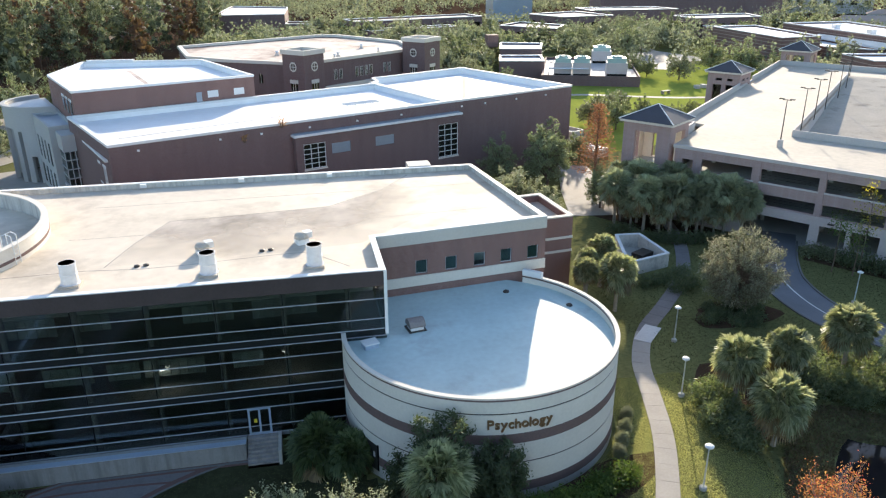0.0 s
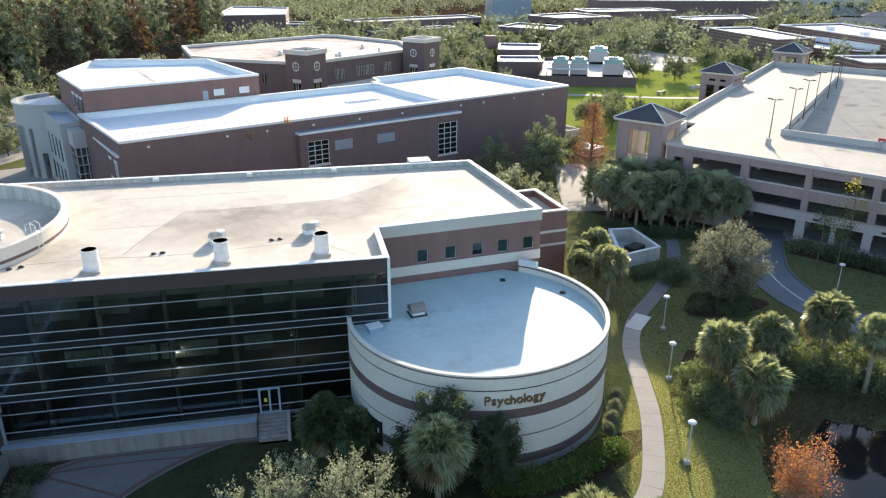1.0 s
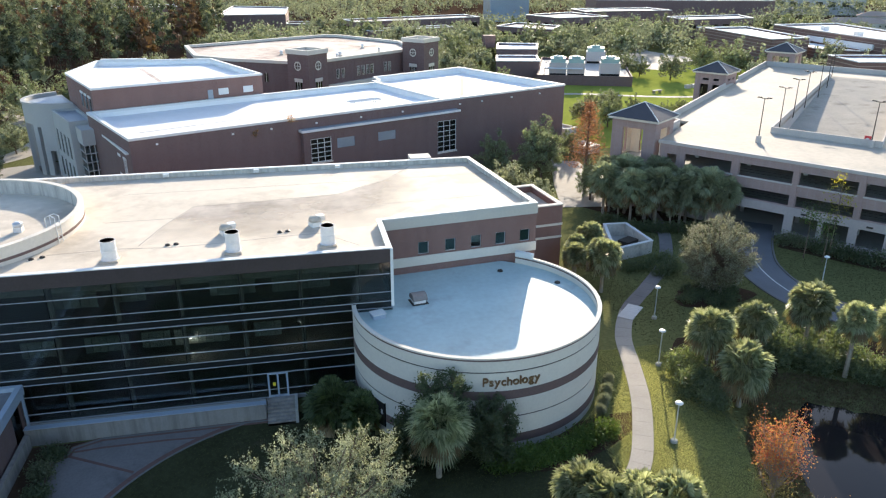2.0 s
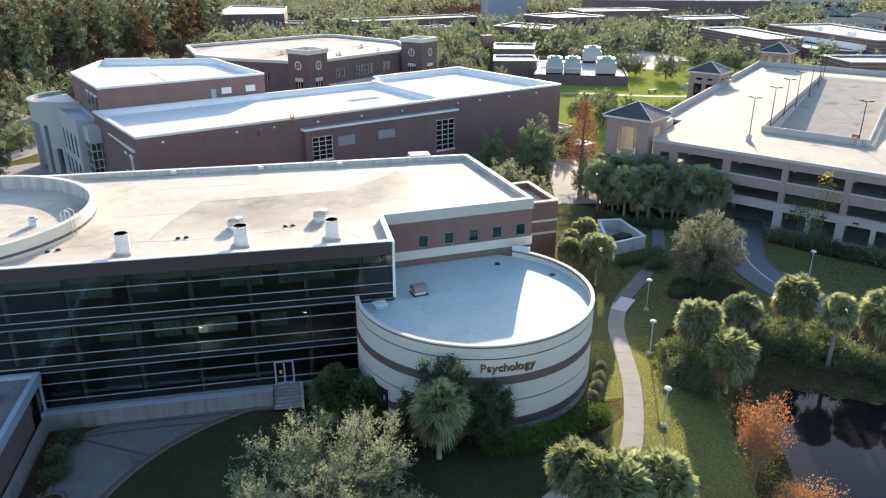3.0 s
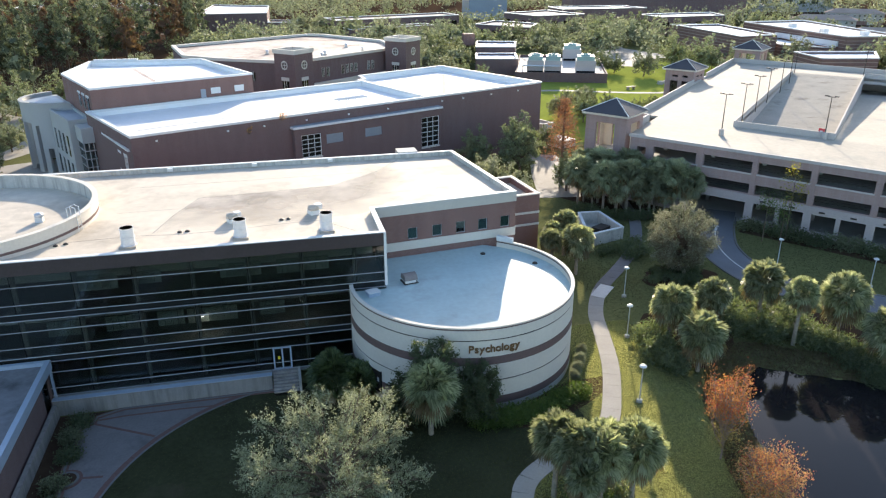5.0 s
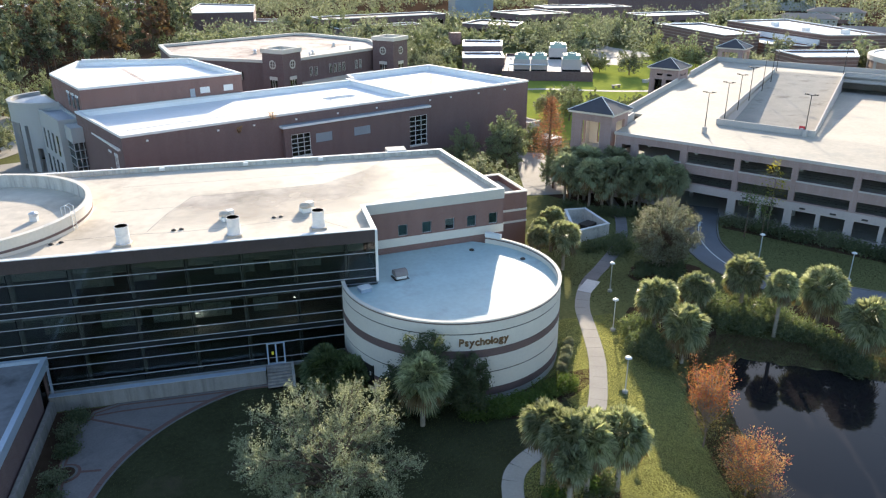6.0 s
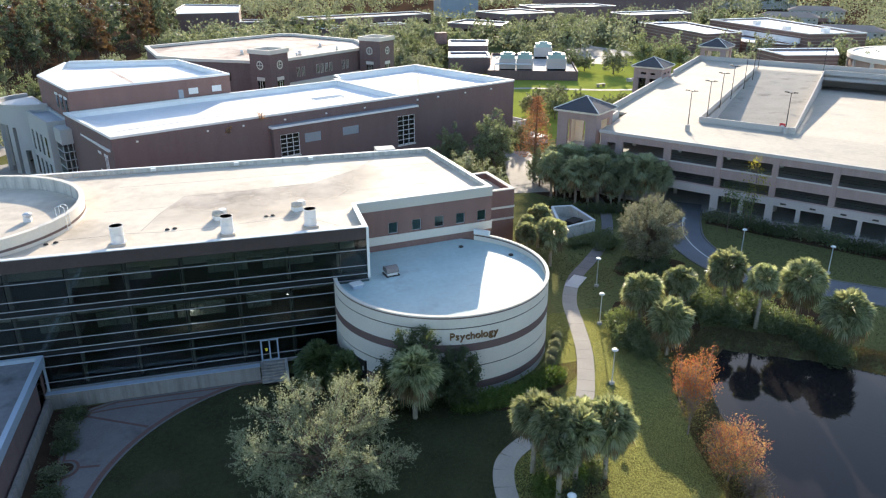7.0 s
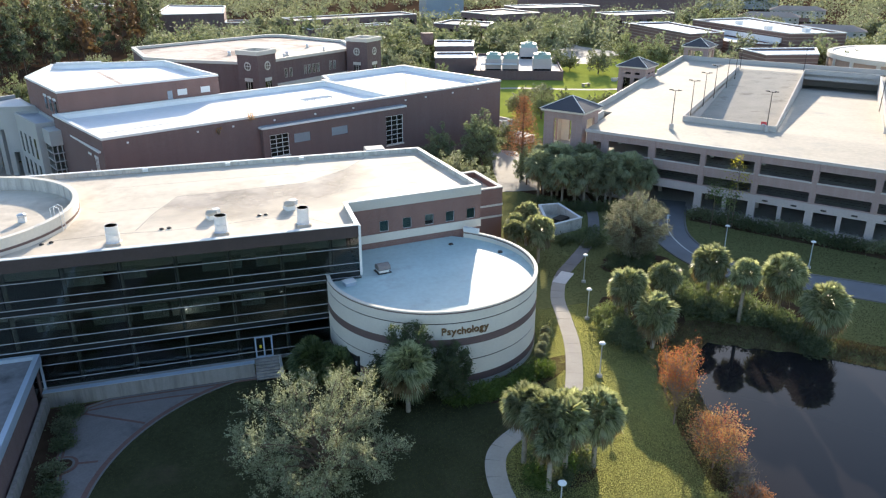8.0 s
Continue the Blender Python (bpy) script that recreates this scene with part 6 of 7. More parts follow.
for i, (x, y, rz) in enumerate(((9.9, -24.6, 2.0), (11.6, -25.4, 1.8), (13.0, -25.2, 1.9), (8.6, -26.2, 1.6), (10.3, -26.6, 1.5))):
    shrub("understory_shrub", "dark leafy undergrowth between the palm trunks", pose(x, y, ground_z(x, y), 0, 0, 50 * i), 1.1, 1.0, rz, 420, 0.2, LEAF_SHRUB if i % 2 else LEAF_DARK, 118 + i, "undergrowth of the palm cluster")
for i in range(9):
    a = 0.7 * i
    x, y = 38.6 + 3.6 * math.cos(a) * (0.5 + 0.5 * (i % 2)), 11.2 + 1.7 * math.sin(a)
    shrub("ground_cover_shrub", "low dark ground cover round the tree", pose(x, y, 0, 0, 0, 40 * i), 1.3, 1.0, 0.75, 300, 0.18, LEAF_DARK, 220 + i, "ground cover round the tree")
# hedge along the garage and by the yard
for k in range(17):
    a, b = 21.5 + 4.1 * k, -2.3 - 0.5 * (k % 3)
    p = gar.matrix_world @ Vector((a, b, 0))
    shrub("hedge_shrub", "dark green hedge shrub along the garage wall", pose(p.x, p.y, 0, 0, 0, -51.7), 2.4, 1.5, 1.5 + 0.25 * (k % 2), 330, 0.33, LEAF_DARK if k % 3 else LEAF_OAK, 130 + k, "garage hedge")
for i, (x, y, turn) in enumerate(((33.6, 20.6, 17), (37.4, 21.8, 17), (36.6, 18.8, 20))):
    shrub("hedge_shrub", "dark clipped hedge beside the loading yard", pose(x, y, 0, 0, 0, turn), 2.2, 1.2, 1.3, 500, 0.22, LEAF_DARK, 160 + i, "hedge by the yard")

# trees between the buildings: build once, then copy
dense = grown_tree("live_oak", "grey-green live oak by the forecourt", pose(-60.0, 76.0, 0), 8.4, 8.0, 1.2, LEAF_OAK, 171, 24, 7, 4, 9, 0.38, 0.5, 0.8, "oaks by the forecourt", twigs=False, heart=70)
def again(ob, x, y, s, turn, z=0.0):
    return copy_thing(ob, pose(x, y, z, 0, 0, turn) @ Matrix.Scale(s, 4))
shade = palm(pose(39.9, 36.3, 0), 6.3, 2.9, 48, "tall cabbage palm in the shade of the garage", 190, "palms at the garage corner", fan=LEAF_CORNER)
for i, (x, y, k) in enumerate(((37.4, 40.3, 1.0), (43.2, 35.0, 1.04), (46.7, 34.2, 0.97), (50.2, 33.2, 1.03), (41.4, 41.4, 1.08), (45.0, 38.6, 1.1), (48.4, 35.6, 1.02), (40.6, 45.4, 0.95), (52.0, 31.9, 0.92))):
    again(shade, x, y, k, 57 * i)
for i, (x, y, k) in enumerate(((38.6, 37.6, 0.7), (41.6, 35.0, 0.66), (45.0, 33.8, 0.7), (48.6, 33.0, 0.68), (43.0, 38.2, 0.72), (39.4, 42.6, 0.7))):
    again(shade, x, y, k, 83 * i)
for i, (x, y) in enumerate(((38.6, 34.2), (42.0, 32.8), (45.6, 32.0), (49.0, 30.8), (52.0, 29.0), (37.2, 37.4))):
    shrub("hedge_shrub", "dark hedge shrub under the palms at the garage", pose(x, y, 0, 0, 0, -20), 2.2, 1.3, 1.5, 420, 0.24, LEAF_DARK, 180 + i, "hedge under the garage palms")
grey = grown_tree("campus_oak", "grey-green oak with sunlit crown between the buildings", pose(34.2, 60.0, 0), 10.4, 8.8, 1.8, LEAF_OAK, 172, 30, 7, 5, 7, 0.36, 0.55, 0.8, "oaks between the halls", twigs=False, heart=70)
silver = grown_tree("silver_oak", "silvery oak with sunlit crown behind the hall", pose(23.4, 44.0, 0), 8.4, 9.2, 1.2, LEAF_SILVER, 173, 30, 7, 5, 7, 0.34, 0.55, 0.8, "oaks between the halls", twigs=False, heart=70)
for ob, x, y, s, turn in ((silver, 27.0, 41.0, 0.75, 80), (grey, 26.6, 62.4, 0.8, 40), (grey, 38.8, 48.6, 0.62, 100), (silver, 68.5, 112, 0.8, 20), (grey, 72, 104, 0.6, 50), (grey, 78, 100, 0.5, 10), (grey, 64.0, 100.0, 0.7, 100), (dense, 84, 104, 0.6, 20)):
    again(ob, x, y, s, turn)
cypress = thing("bald_cypress", "rust-brown bald cypress with a narrow crown", "tree", pose(41.6, 58.0, 0) @ Matrix.Scale(1.16, 4))
rng = np.random.default_rng(180)
bm = bmesh.new()
tube(bm, [(0, 0, -0.2), (0, 0, 6), (0.1, 0, 12.4)], [0.28, 0.18, 0.04], 8)
cp = []
for k in range(80):
    z = 2.0 + 10.0 * k / 80
    l = 3.3 * (1 - ((z - 2.0) / 10.4) ** 1.3) + 0.3
    a = 2.4 * k
    e = Vector((l * math.cos(a), l * math.sin(a), z + 0.25 * l))
    tube(bm, [(0, 0, z), e], [0.05, 0.015], 4)
    for j in range(44):
        cp.append(tuple(Vector((0, 0, z)).lerp(e, rng.uniform(0.25, 1.0)) + Vector(rng.normal(size=3)) * 0.28))
part("trunk", bm, BARK, cypress)
mesh_part("foliage", quads_mesh("foliage", leaf_quads(rng, np.array(cp), 0.3, 0.4), LEAF_RUST), cypress)
# slim yellowing trees before the garage
for i, (x, y, h) in enumerate(((60.0, 19.2, 10.8), (56.6, 19.6, 7.4), (58.2, 18.0, 6.2))):
    t = thing("slim_tree", "slim young tree with yellowing leaves before the garage", "tree", pose(x, y, 0), "young trees at the garage")
    rg = np.random.default_rng(190 + i)
    bm, tp = bmesh.new(), []
    tube(bm, [(0, 0, -0.2), (0.1, 0, h * 0.5), (0, 0.1, h)], [0.09, 0.06, 0.02], 6)
    for k in range(16):
        z = h * rg.uniform(0.45, 0.98)
        a = rg.uniform(0, 6.28)
        e = Vector((math.cos(a) * 0.9, math.sin(a) * 0.9, z + 0.5))
        tube(bm, [(0.05, 0.05, z), e], [0.025, 0.008], 4)
        tp += [tuple(e + Vector(rg.normal(size=3)) * 0.4) for _ in range(22)]
    part("trunk", bm, BARK, t)
    mesh_part("leaves", quads_mesh("leaves", leaf_quads(rg, np.array(tp), 0.3, 0.5), LEAF_YELLOW if i == 0 else LEAF_SHRUB), t)
# weeds that grow from the top of the brick hall's wall
for u, z, s in ((23.6, 13.6, 0.6), (17.8, 12.2, 0.4)):
    p = b2.matrix_world @ Vector((u, -0.4, z - 0.4))
    shrub("wall_weed", "small autumn-coloured sapling growing on the brick wall", Matrix.Translation(p), 0.6 * s + 0.25, 0.45, 2.4 * s, int(110 * s * s), 0.2, LEAF_TAN, 200 + int(u), category="weed")

# standing grass blades of the lawns
def lawn_grass(label, x0, x1, y0, y1, n, size, seed, keep, mat=LEAF_GRASS):
    rg = np.random.default_rng(seed)
    xy = rg.uniform((x0, y0), (x1, y1), (n, 2))
    xy = xy[keep(xy[:, 0], xy[:, 1])]
    z = np.array([ground_z(x, y) for x in np.arange(x0, x1 + 1.0, 0.5) for y in np.arange(y0, y1 + 1.0, 0.5)]).reshape(len(np.arange(x0, x1 + 1.0, 0.5)), -1)
    fx, fy = (xy[:, 0] - x0) * 2, (xy[:, 1] - y0) * 2
    ix, iy = fx.astype(int), fy.astype(int)
    fx, fy = fx - ix, fy - iy
    h = (z[ix, iy] * (1 - fx) + z[ix + 1, iy] * fx) * (1 - fy) + (z[ix, iy + 1] * (1 - fx) + z[ix + 1, iy + 1] * fx) * fy
    pts = np.column_stack((xy, h + size * 0.25))
    tagged(mesh_part("grass", quads_mesh("grass", leaf_quads(rg, pts, size, 0.35, 1.6), mat), None), label, "grass", kind="stuff")
def from_line(line, x, y):
    """Metres from each place to the points of a plan line."""
    best = np.full(len(x), 1e9)
    for px, py in line:
        best = np.minimum(best, (x - px) ** 2 + (y - py) ** 2)
    return np.sqrt(best)
def from_shore(x, y):
    """Metres to the pond's shore, negative in the water."""
    best, inside, n = np.full(len(x), 1e9), np.zeros(len(x), bool), len(POND)
    for i in range(n):
        (ax, ay), (bx, by) = POND[i], POND[(i + 1) % n]
        t = np.clip(((x - ax) * (bx - ax) + (y - ay) * (by - ay)) / ((bx - ax) ** 2 + (by - ay) ** 2), 0, 1)
        best = np.minimum(best, np.hypot(x - ax - t * (bx - ax), y - ay - t * (by - ay)))
        if ay != by:
            inside ^= ((ay > y) != (by > y)) & (x < (bx - ax) * (y - ay) / (by - ay) + ax)
    return np.where(inside, -best, best)
def off_paths(x, y):
    return (np.hypot(x - DX, y - DY) > DR + 0.3) & (from_line(PATH_LINE, x, y) > 0.9) & (from_line(ROAD_LINE, x, y) > 2.95)
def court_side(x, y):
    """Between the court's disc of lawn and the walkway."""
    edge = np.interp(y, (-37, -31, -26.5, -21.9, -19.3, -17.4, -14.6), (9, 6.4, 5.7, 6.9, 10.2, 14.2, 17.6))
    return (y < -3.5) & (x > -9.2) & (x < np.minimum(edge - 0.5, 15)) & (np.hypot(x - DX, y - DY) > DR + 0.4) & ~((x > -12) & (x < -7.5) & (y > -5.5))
# Sheet of darker turf that paints the shade beside the court.
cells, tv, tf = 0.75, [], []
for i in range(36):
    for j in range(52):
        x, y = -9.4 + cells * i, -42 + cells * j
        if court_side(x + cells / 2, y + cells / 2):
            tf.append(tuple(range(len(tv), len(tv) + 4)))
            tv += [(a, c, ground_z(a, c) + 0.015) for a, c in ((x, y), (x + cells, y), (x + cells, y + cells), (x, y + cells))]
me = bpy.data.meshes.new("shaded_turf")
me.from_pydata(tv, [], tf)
me.materials.append(SHADED_TURF)
tagged(new("shaded_turf", me), "turf between the court and the walkway, darkened for shade", "lawn", kind="structure")
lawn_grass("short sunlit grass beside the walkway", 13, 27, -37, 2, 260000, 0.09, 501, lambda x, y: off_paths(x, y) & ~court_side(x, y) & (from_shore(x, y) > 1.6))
lawn_grass("short grass under the palm cluster", 4, 13, -37, -17, 40000, 0.15, 506, lambda x, y: off_paths(x, y) & ~court_side(x, y))
lawn_grass("court lawn grass darkened for shade", -26, 16, -40, -3, 70000, 0.13, 502, lambda x, y: ((np.hypot(x - LAWN[0], y - LAWN[1]) < LAWN[2] - 0.2) | court_side(x, y)) & off_paths(x, y), LEAF_SHADED_TURF)
# This lawn lies in shade, painted by the darker blade colour.
lawn_grass("grass between drive and walkway, darkened for shade", 26, 72, -18, 32, 60000, 0.16, 503, lambda x, y: off_paths(x, y) & (from_shore(x, y) > 3.4) & ~((x > 31) & (x < 38.5) & (y > 22.5) & (y < 33)) & ((x - 46.7) * 0.785 + (y - 42.2) * 0.62 < -0.6), LEAF_SHADED_TURF)
tagged(part("meadow", prism(bmesh.new(), [(46, 80), (62, 82), (84, 97), (120, 127), (140, 150), (150, 182), (132, 200), (116, 190), (104, 196), (62, 172), (48, 150), (44, 110)], -0.2, 0.025), MEADOW), "lawn beyond the halls, coloured bright for its backlight", "lawn", kind="structure")
lawn_grass("rough grass on the pond bank", 19, 64, -36, 2, 240000, 0.24, 505, lambda x, y: (from_shore(x, y) > 0.05) & (from_shore(x, y) < 3.8), LEAF_REED)

for ob, x, y, k, turn in ((silver, 60, 106, 0.7, 30), (grey, 66.5, 117, 0.5, 60), (grey, 71, 112.5, 0.55, 130), (grey, 36.4, 66.5, 0.9, 75), (grey, 46, 77, 0.5, 20), (dense, 56, 90, 0.5, 10), (dense, 50, 84, 0.5, 75), (grey, 40.5, 52.0, 0.55, 15)):
    again(ob, x, y, k, turn)
tagged(part("plaza", prism(bmesh.new(), [(33, 46), (40, 45), (44, 56), (46, 72), (41, 74), (36, 58)], -0.2, 0.05), WALK), "pale paved plaza between the halls", "paving", kind="structure")
for i, (x, y, s) in enumerate(((-64.0, 81.0, 1.0), (-66.0, 73.5, 0.9))):
    again(dense, x, y, s, 70 * i)
for i, (x, y) in enumerate(((-39.6, 72.6), (-37.0, 70.2), (-34.6, 67.6))):
    shrub("foundation_shrub", "dark green shrub at the foot of the brick hall", pose(x, y, 0, 0, 0, 20), 2.2, 1.6, 2.4, 700, 0.28, LEAF_SHRUB, 240 + i, "shrubs at the brick hall")
steps_block = thing("entrance_block", "low white entrance block beside the brick hall", "building", pose(46.6, 82.0, 0, 0, 0, 23.8))
part("wall", ring(bmesh.new(), [(0, 0), (3.4, 0), (3.4, 7), (0, 7)], 0.3, 0, 4.2), WHITE_CONC, steps_block)
part("roof", boxed(0.1, 3.3, 0.1, 6.9, 3.4, 3.7), WHITE_CONC, steps_block)
part("ramp_wall", boxed(0.2, 4.2, -6, -0.2, 0, 1.6), WHITE_CONC, steps_block)

# ---------------------------------------------------------------- far campus
def far_hall(at, plan, h, wall, roof, label, windows=0, name="campus_building"):
    """A flat-roofed building: walls, roof behind a coping, and window bands."""
    t = thing(name, label, "building", at)
    part("wall", ring(bmesh.new(), plan, 0.5, -0.5, h), wall, t)
    part("roof", prism(bmesh.new(), inset(plan, 0.4), h - 1.0, h - 0.5), roof, t)
    part("coping", ring(bmesh.new(), inset(plan, -0.1), 0.7, h + 0.004, h + 0.3), COPING, t)
    for i in range(len(plan)):
        m, l = run(plan[i], plan[(i + 1) % len(plan)])
        if windows and l > 8:
            k = int(l // windows)
            for j in range(k):
                a = (j + 0.5) * l / k
                part("window", boxed(a - windows * 0.28, a + windows * 0.28, -0.06, -0.01, h * 0.45, h * 0.72, m=m), GLASS_DARK, t)
    return t
def rect(w, d):
    return [(0, 0), (w, 0), (w, d), (0, d)]
def hall_at(plan, h, wall, roof, label, windows=0):
    """The same from world corners; its base is the first one."""
    x, y = plan[0]
    return far_hall(pose(x, y, 0), [(a - x, b - y) for a, b in plan], h, wall, roof, label, windows)
hall_at([(162.6, 185.2), (180, 188), (184, 234), (164, 233)], 9.4, BRICK_STRIPE, ROOF_WHITE, "long striped brick building with a white flat roof")
big = hall_at([(196.2, 170.6), (219, 167), (229, 237), (198.3, 236.3)], 9.9, BRICK_STRIPE, ROOF_WHITE, "wide striped brick building with a white flat roof")
part("clerestory", boxed(-0.6, -0.02, 4, 40, 6.2, 8.0), COPING, big, "white clerestory band")
for k in range(9):
    part("fin", boxed(-0.9, -0.02, 42 + 1.6 * k, 42.5 + 1.6 * k, 3.5, 7.5), CREAM, big)
for x, y in ((6, 20), (10, 44), (14, 8)):
    part("roof_unit", boxed(x, x + 2.4, y, y + 2.4, 9.0, 10.9), GALV, big)
hall_at([(181, 186), (191, 175), (195.6, 175), (197.6, 209), (185, 209)], 5.8, BRICK_STRIPE, ROOF_WHITE, "low brick link with a white roof")
hall_at([(154.2, 131.1), (171, 127.2), (183, 142), (157, 147.8)], 8.4, BRICK_STRIPE, ROOF_WHITE, "low striped brick building behind the garage")
hall_at([(-41, 339), (-7, 340), (-5, 398), (-37, 415)], 10.0, BRICK_DARK, ROOF_WHITE, "brick building with a white roof beyond the woods")
hall_at([(-7, 338), (10, 333), (11, 349), (-6, 354)], 5.5, BRICK_DARK, ROOF_TAN, "low brown house among trees")
hall_at([(25, 302), (90, 323), (86, 341), (20, 320)], 8.6, BRICK_DARK, ROOF_TAN, "long dark brick building among trees", 6)
hall_at([(29, 284), (72, 299), (69, 309), (27, 294)], 6.0, BRICK_DARK, ROOF_WHITE, "low wing with a pale roof among trees")
hall_at([(87, 280), (106, 258), (116, 276), (102, 298)], 7.6, BRICK_DARK, ROOF_TAN, "low brick building among trees", 6)
hall_at([(113, 318), (122, 294), (150, 300), (142, 332)], 9.6, BRICK_DARK, ROOF_TAN, "brick building far off among trees", 6)
hall_at([(150, 330), (200, 330), (196, 352), (150, 352)], 10, BRICK_DARK, ROOF_WHITE, "brick building with a pale roof far off")
hall_at([(182, 280), (219, 283), (224, 304), (180, 300)], 9.0, BRICK_DARK, ROOF_WHITE, "brick building beyond the trees", 6)
hall_at([(182, 264), (199, 261), (201, 272), (184, 275)], 6.0, BRICK_STRIPE, ROOF_WHITE, "low striped brick pavilion")
hall_at([(116, 399), (140, 397), (142, 421), (118, 424)], 13, material("blue_glass_front", (0.24, 0.3, 0.36), 0.4), ROOF_WHITE, "blue glass-fronted building on the skyline")
hall_at([(185, 400), (290, 370), (298, 396), (190, 430)], 12, BRICK_DARK, ROOF_TAN, "long brick building on the skyline")
hall_at([(300, 430), (380, 400), (390, 430), (310, 460)], 12, WHITE_CONC, ROOF_WHITE, "pale building on the skyline", 8)
hall_at([(-150, 430), (-70, 436), (-72, 460), (-150, 454)], 9, BRICK_DARK, ROOF_TAN, "brick building on the skyline beyond woods")
arena = thing("round_hall", "round tan hall with a shallow white dome", "building", pose(197.5, 115, 0))
part("wall", arc(bmesh.new(), 0, 0, 24.4, 25, 0, 360, -0.5, 7.6, 64), material("tan_precast", (0.45, 0.32, 0.25), 0.8), arena)
part("rim", arc(bmesh.new(), 0, 0, 24, 25.6, 0, 360, 7.604, 9.0, 64), CREAM, arena)
part("dome", lathe(bmesh.new(), [(24.2, 6.6), (24.0, 8.6), (18, 9.8), (10, 10.6), (2, 10.9)], 48), ROOF_WHITE, arena, "shallow white dome")
for k in range(18):
    part("pier", boxed(25.0, 25.4, -0.6, 0.6, -0.5, 7.6, m=pose(0, 0, 0, 0, 0, 20 * k)), CREAM, arena)

# cooling plant behind the lawn
plant = thing("cooling_plant", "walled yard with white and teal cooling towers", "plant", pose(67.6, 163, 0, 0, 0, -20.5))
part("yard_wall", ring(bmesh.new(), rect(29, 44), 0.4, 0, 3.0), BRICK_DARK, plant)
part("yard_floor", prism(bmesh.new(), inset(rect(29, 44), 0.41), 1.8, 2.2), GARAGE_WHITE, plant)
for x, y, w, d in ((3.6, 3, 5.4, 6), (9.2, 3, 5.4, 6), (19.2, 4, 6.2, 6), (15.8, 34, 6.4, 6)):
    unit = part("cooling_tower", boxed(x, x + w, y, y + d, 2.204, 6.3), GARAGE_WHITE, plant, "white cooling tower casing")
    part("fan_deck", boxed(x + 0.4, x + w - 0.4, y + 0.4, y + d - 0.4, 6.304, 7.6), TEAL, unit, "teal fan housing")
    part("louvre_band", boxed(x + 0.2, x + w - 0.2, y - 0.08, y - 0.004, 2.4, 3.1), BLACK, unit)
    part("fan_ring", lathe(bmesh.new(), [(1.5, 7.6), (1.6, 8.1), (1.4, 8.1), (1.3, 7.7)], 18, (x + w / 2, y + d / 2, 0)), TEAL, unit)
for y in (1.4, 2.0):
    part("pipe", tube(bmesh.new(), [(2.2, y, 2.3), (2.2, y, 4.8), (14, y, 4.8)], [0.22] * 3, 8), GALV, plant)
service = hall_at([(58.5, 177.5), (72.3, 174.3), (76.2, 188.8), (62.6, 192)], 5.4, BRICK_DARK, ROOF_WHITE, "low dark brick plant building with a white roof")
upper = hall_at([(64.1, 197.2), (77.9, 194), (83.8, 211), (69.6, 216.5)], 6.9, BRICK_DARK, ROOF_WHITE, "dark brick plant building with a pale roof")
part("chimney", boxed(-0.6, 3.4, 14, 18, 6.0, 10.2), BRICK, upper)

# apartment houses on the right skyline
def apartment(x, y, turn):
    t = thing("apartment_house", "three-storey tan apartment house with a brown hipped roof", "building", pose(x, y, 0, 0, 0, turn) @ Matrix.Scale(0.66, 4), "apartment houses")
    part("wall", prism(bmesh.new(), rect(46, 16), -0.5, 9.5), material("tan_stucco", (0.46, 0.43, 0.38), 0.85), t)
    part("ground_floor", ring(bmesh.new(), inset(rect(46, 16), -0.05), 0.3, -0.5, 3.2), BRICK, t)
    bm = bmesh.new()
    v = [bm.verts.new(p) for p in ((-1, -1, 9.5), (47, -1, 9.5), (47, 17, 9.5), (-1, 17, 9.5), (8, 8, 13.0), (38, 8, 13.0))]
    for f in ((0, 1, 5, 4), (1, 2, 5), (2, 3, 4, 5), (3, 0, 4), (3, 2, 1, 0)):
        bm.faces.new([v[i] for i in f])
    part("roof", bm, material("brown_shingles", (0.42, 0.33, 0.28), 0.9), t)
    for k in range(3):
        bay = part("bay_front", boxed(4 + 15 * k, 9 + 15 * k, -1.2, -0.01, -0.5, 9.0), WHITE_CONC, t)
    for k in range(11):
        for z in (4.2, 7.0):
            y = -1.21 if k in (1, 5, 9) else -0.01
            part("window", boxed(2.6 + 4 * k, 4.0 + 4 * k, y - 0.05, y, z, z + 1.5), GLASS_DARK, t)
            part("window_trim", boxed(2.4 + 4 * k, 4.2 + 4 * k, y - 0.09, y - 0.055, z + 1.5, z + 1.75), WHITE_PAINT, t)
for x, y, turn in ((262, 288, -41), (236, 217, -41), (310, 322, -41), (277, 174, -50)):
    apartment(x, y, turn)

# roads and lots between them, laid on the lawn
for name, pts, w, mat, label in (("far_walk", [(58, 146), (74, 143.9), (84, 139.4), (97, 134.2), (112, 132)], 2.4, WALK, "pale walkway across the far lawn"),
                                 ("far_walk", [(118, 186), (128, 202), (137, 226), (142, 250)], 4.5, WALK, "pale walkway between far lawns"),
                                 ("far_road", [(-110, 70), (-72, 88), (-60, 104), (-66, 128), (-96, 160)], 6, WALK, "pale drive by the white entrance"),
                                 ("far_road", [(40, 300), (120, 262), (175, 290), (260, 330)], 12, ASPHALT, "far asphalt road")):
    tagged(part(name, strip(bmesh.new(), spline(pts), w, -0.2, 0.06), mat), label, "path", kind="structure")
tagged(part("parking_lot", prism(bmesh.new(), [(112, 196), (150, 206), (142, 236), (112, 226)], -0.2, 0.05), material("sunlit_lot", (0.3, 0.29, 0.27), 0.85)), "pale far parking lot", "parking lot", kind="structure")
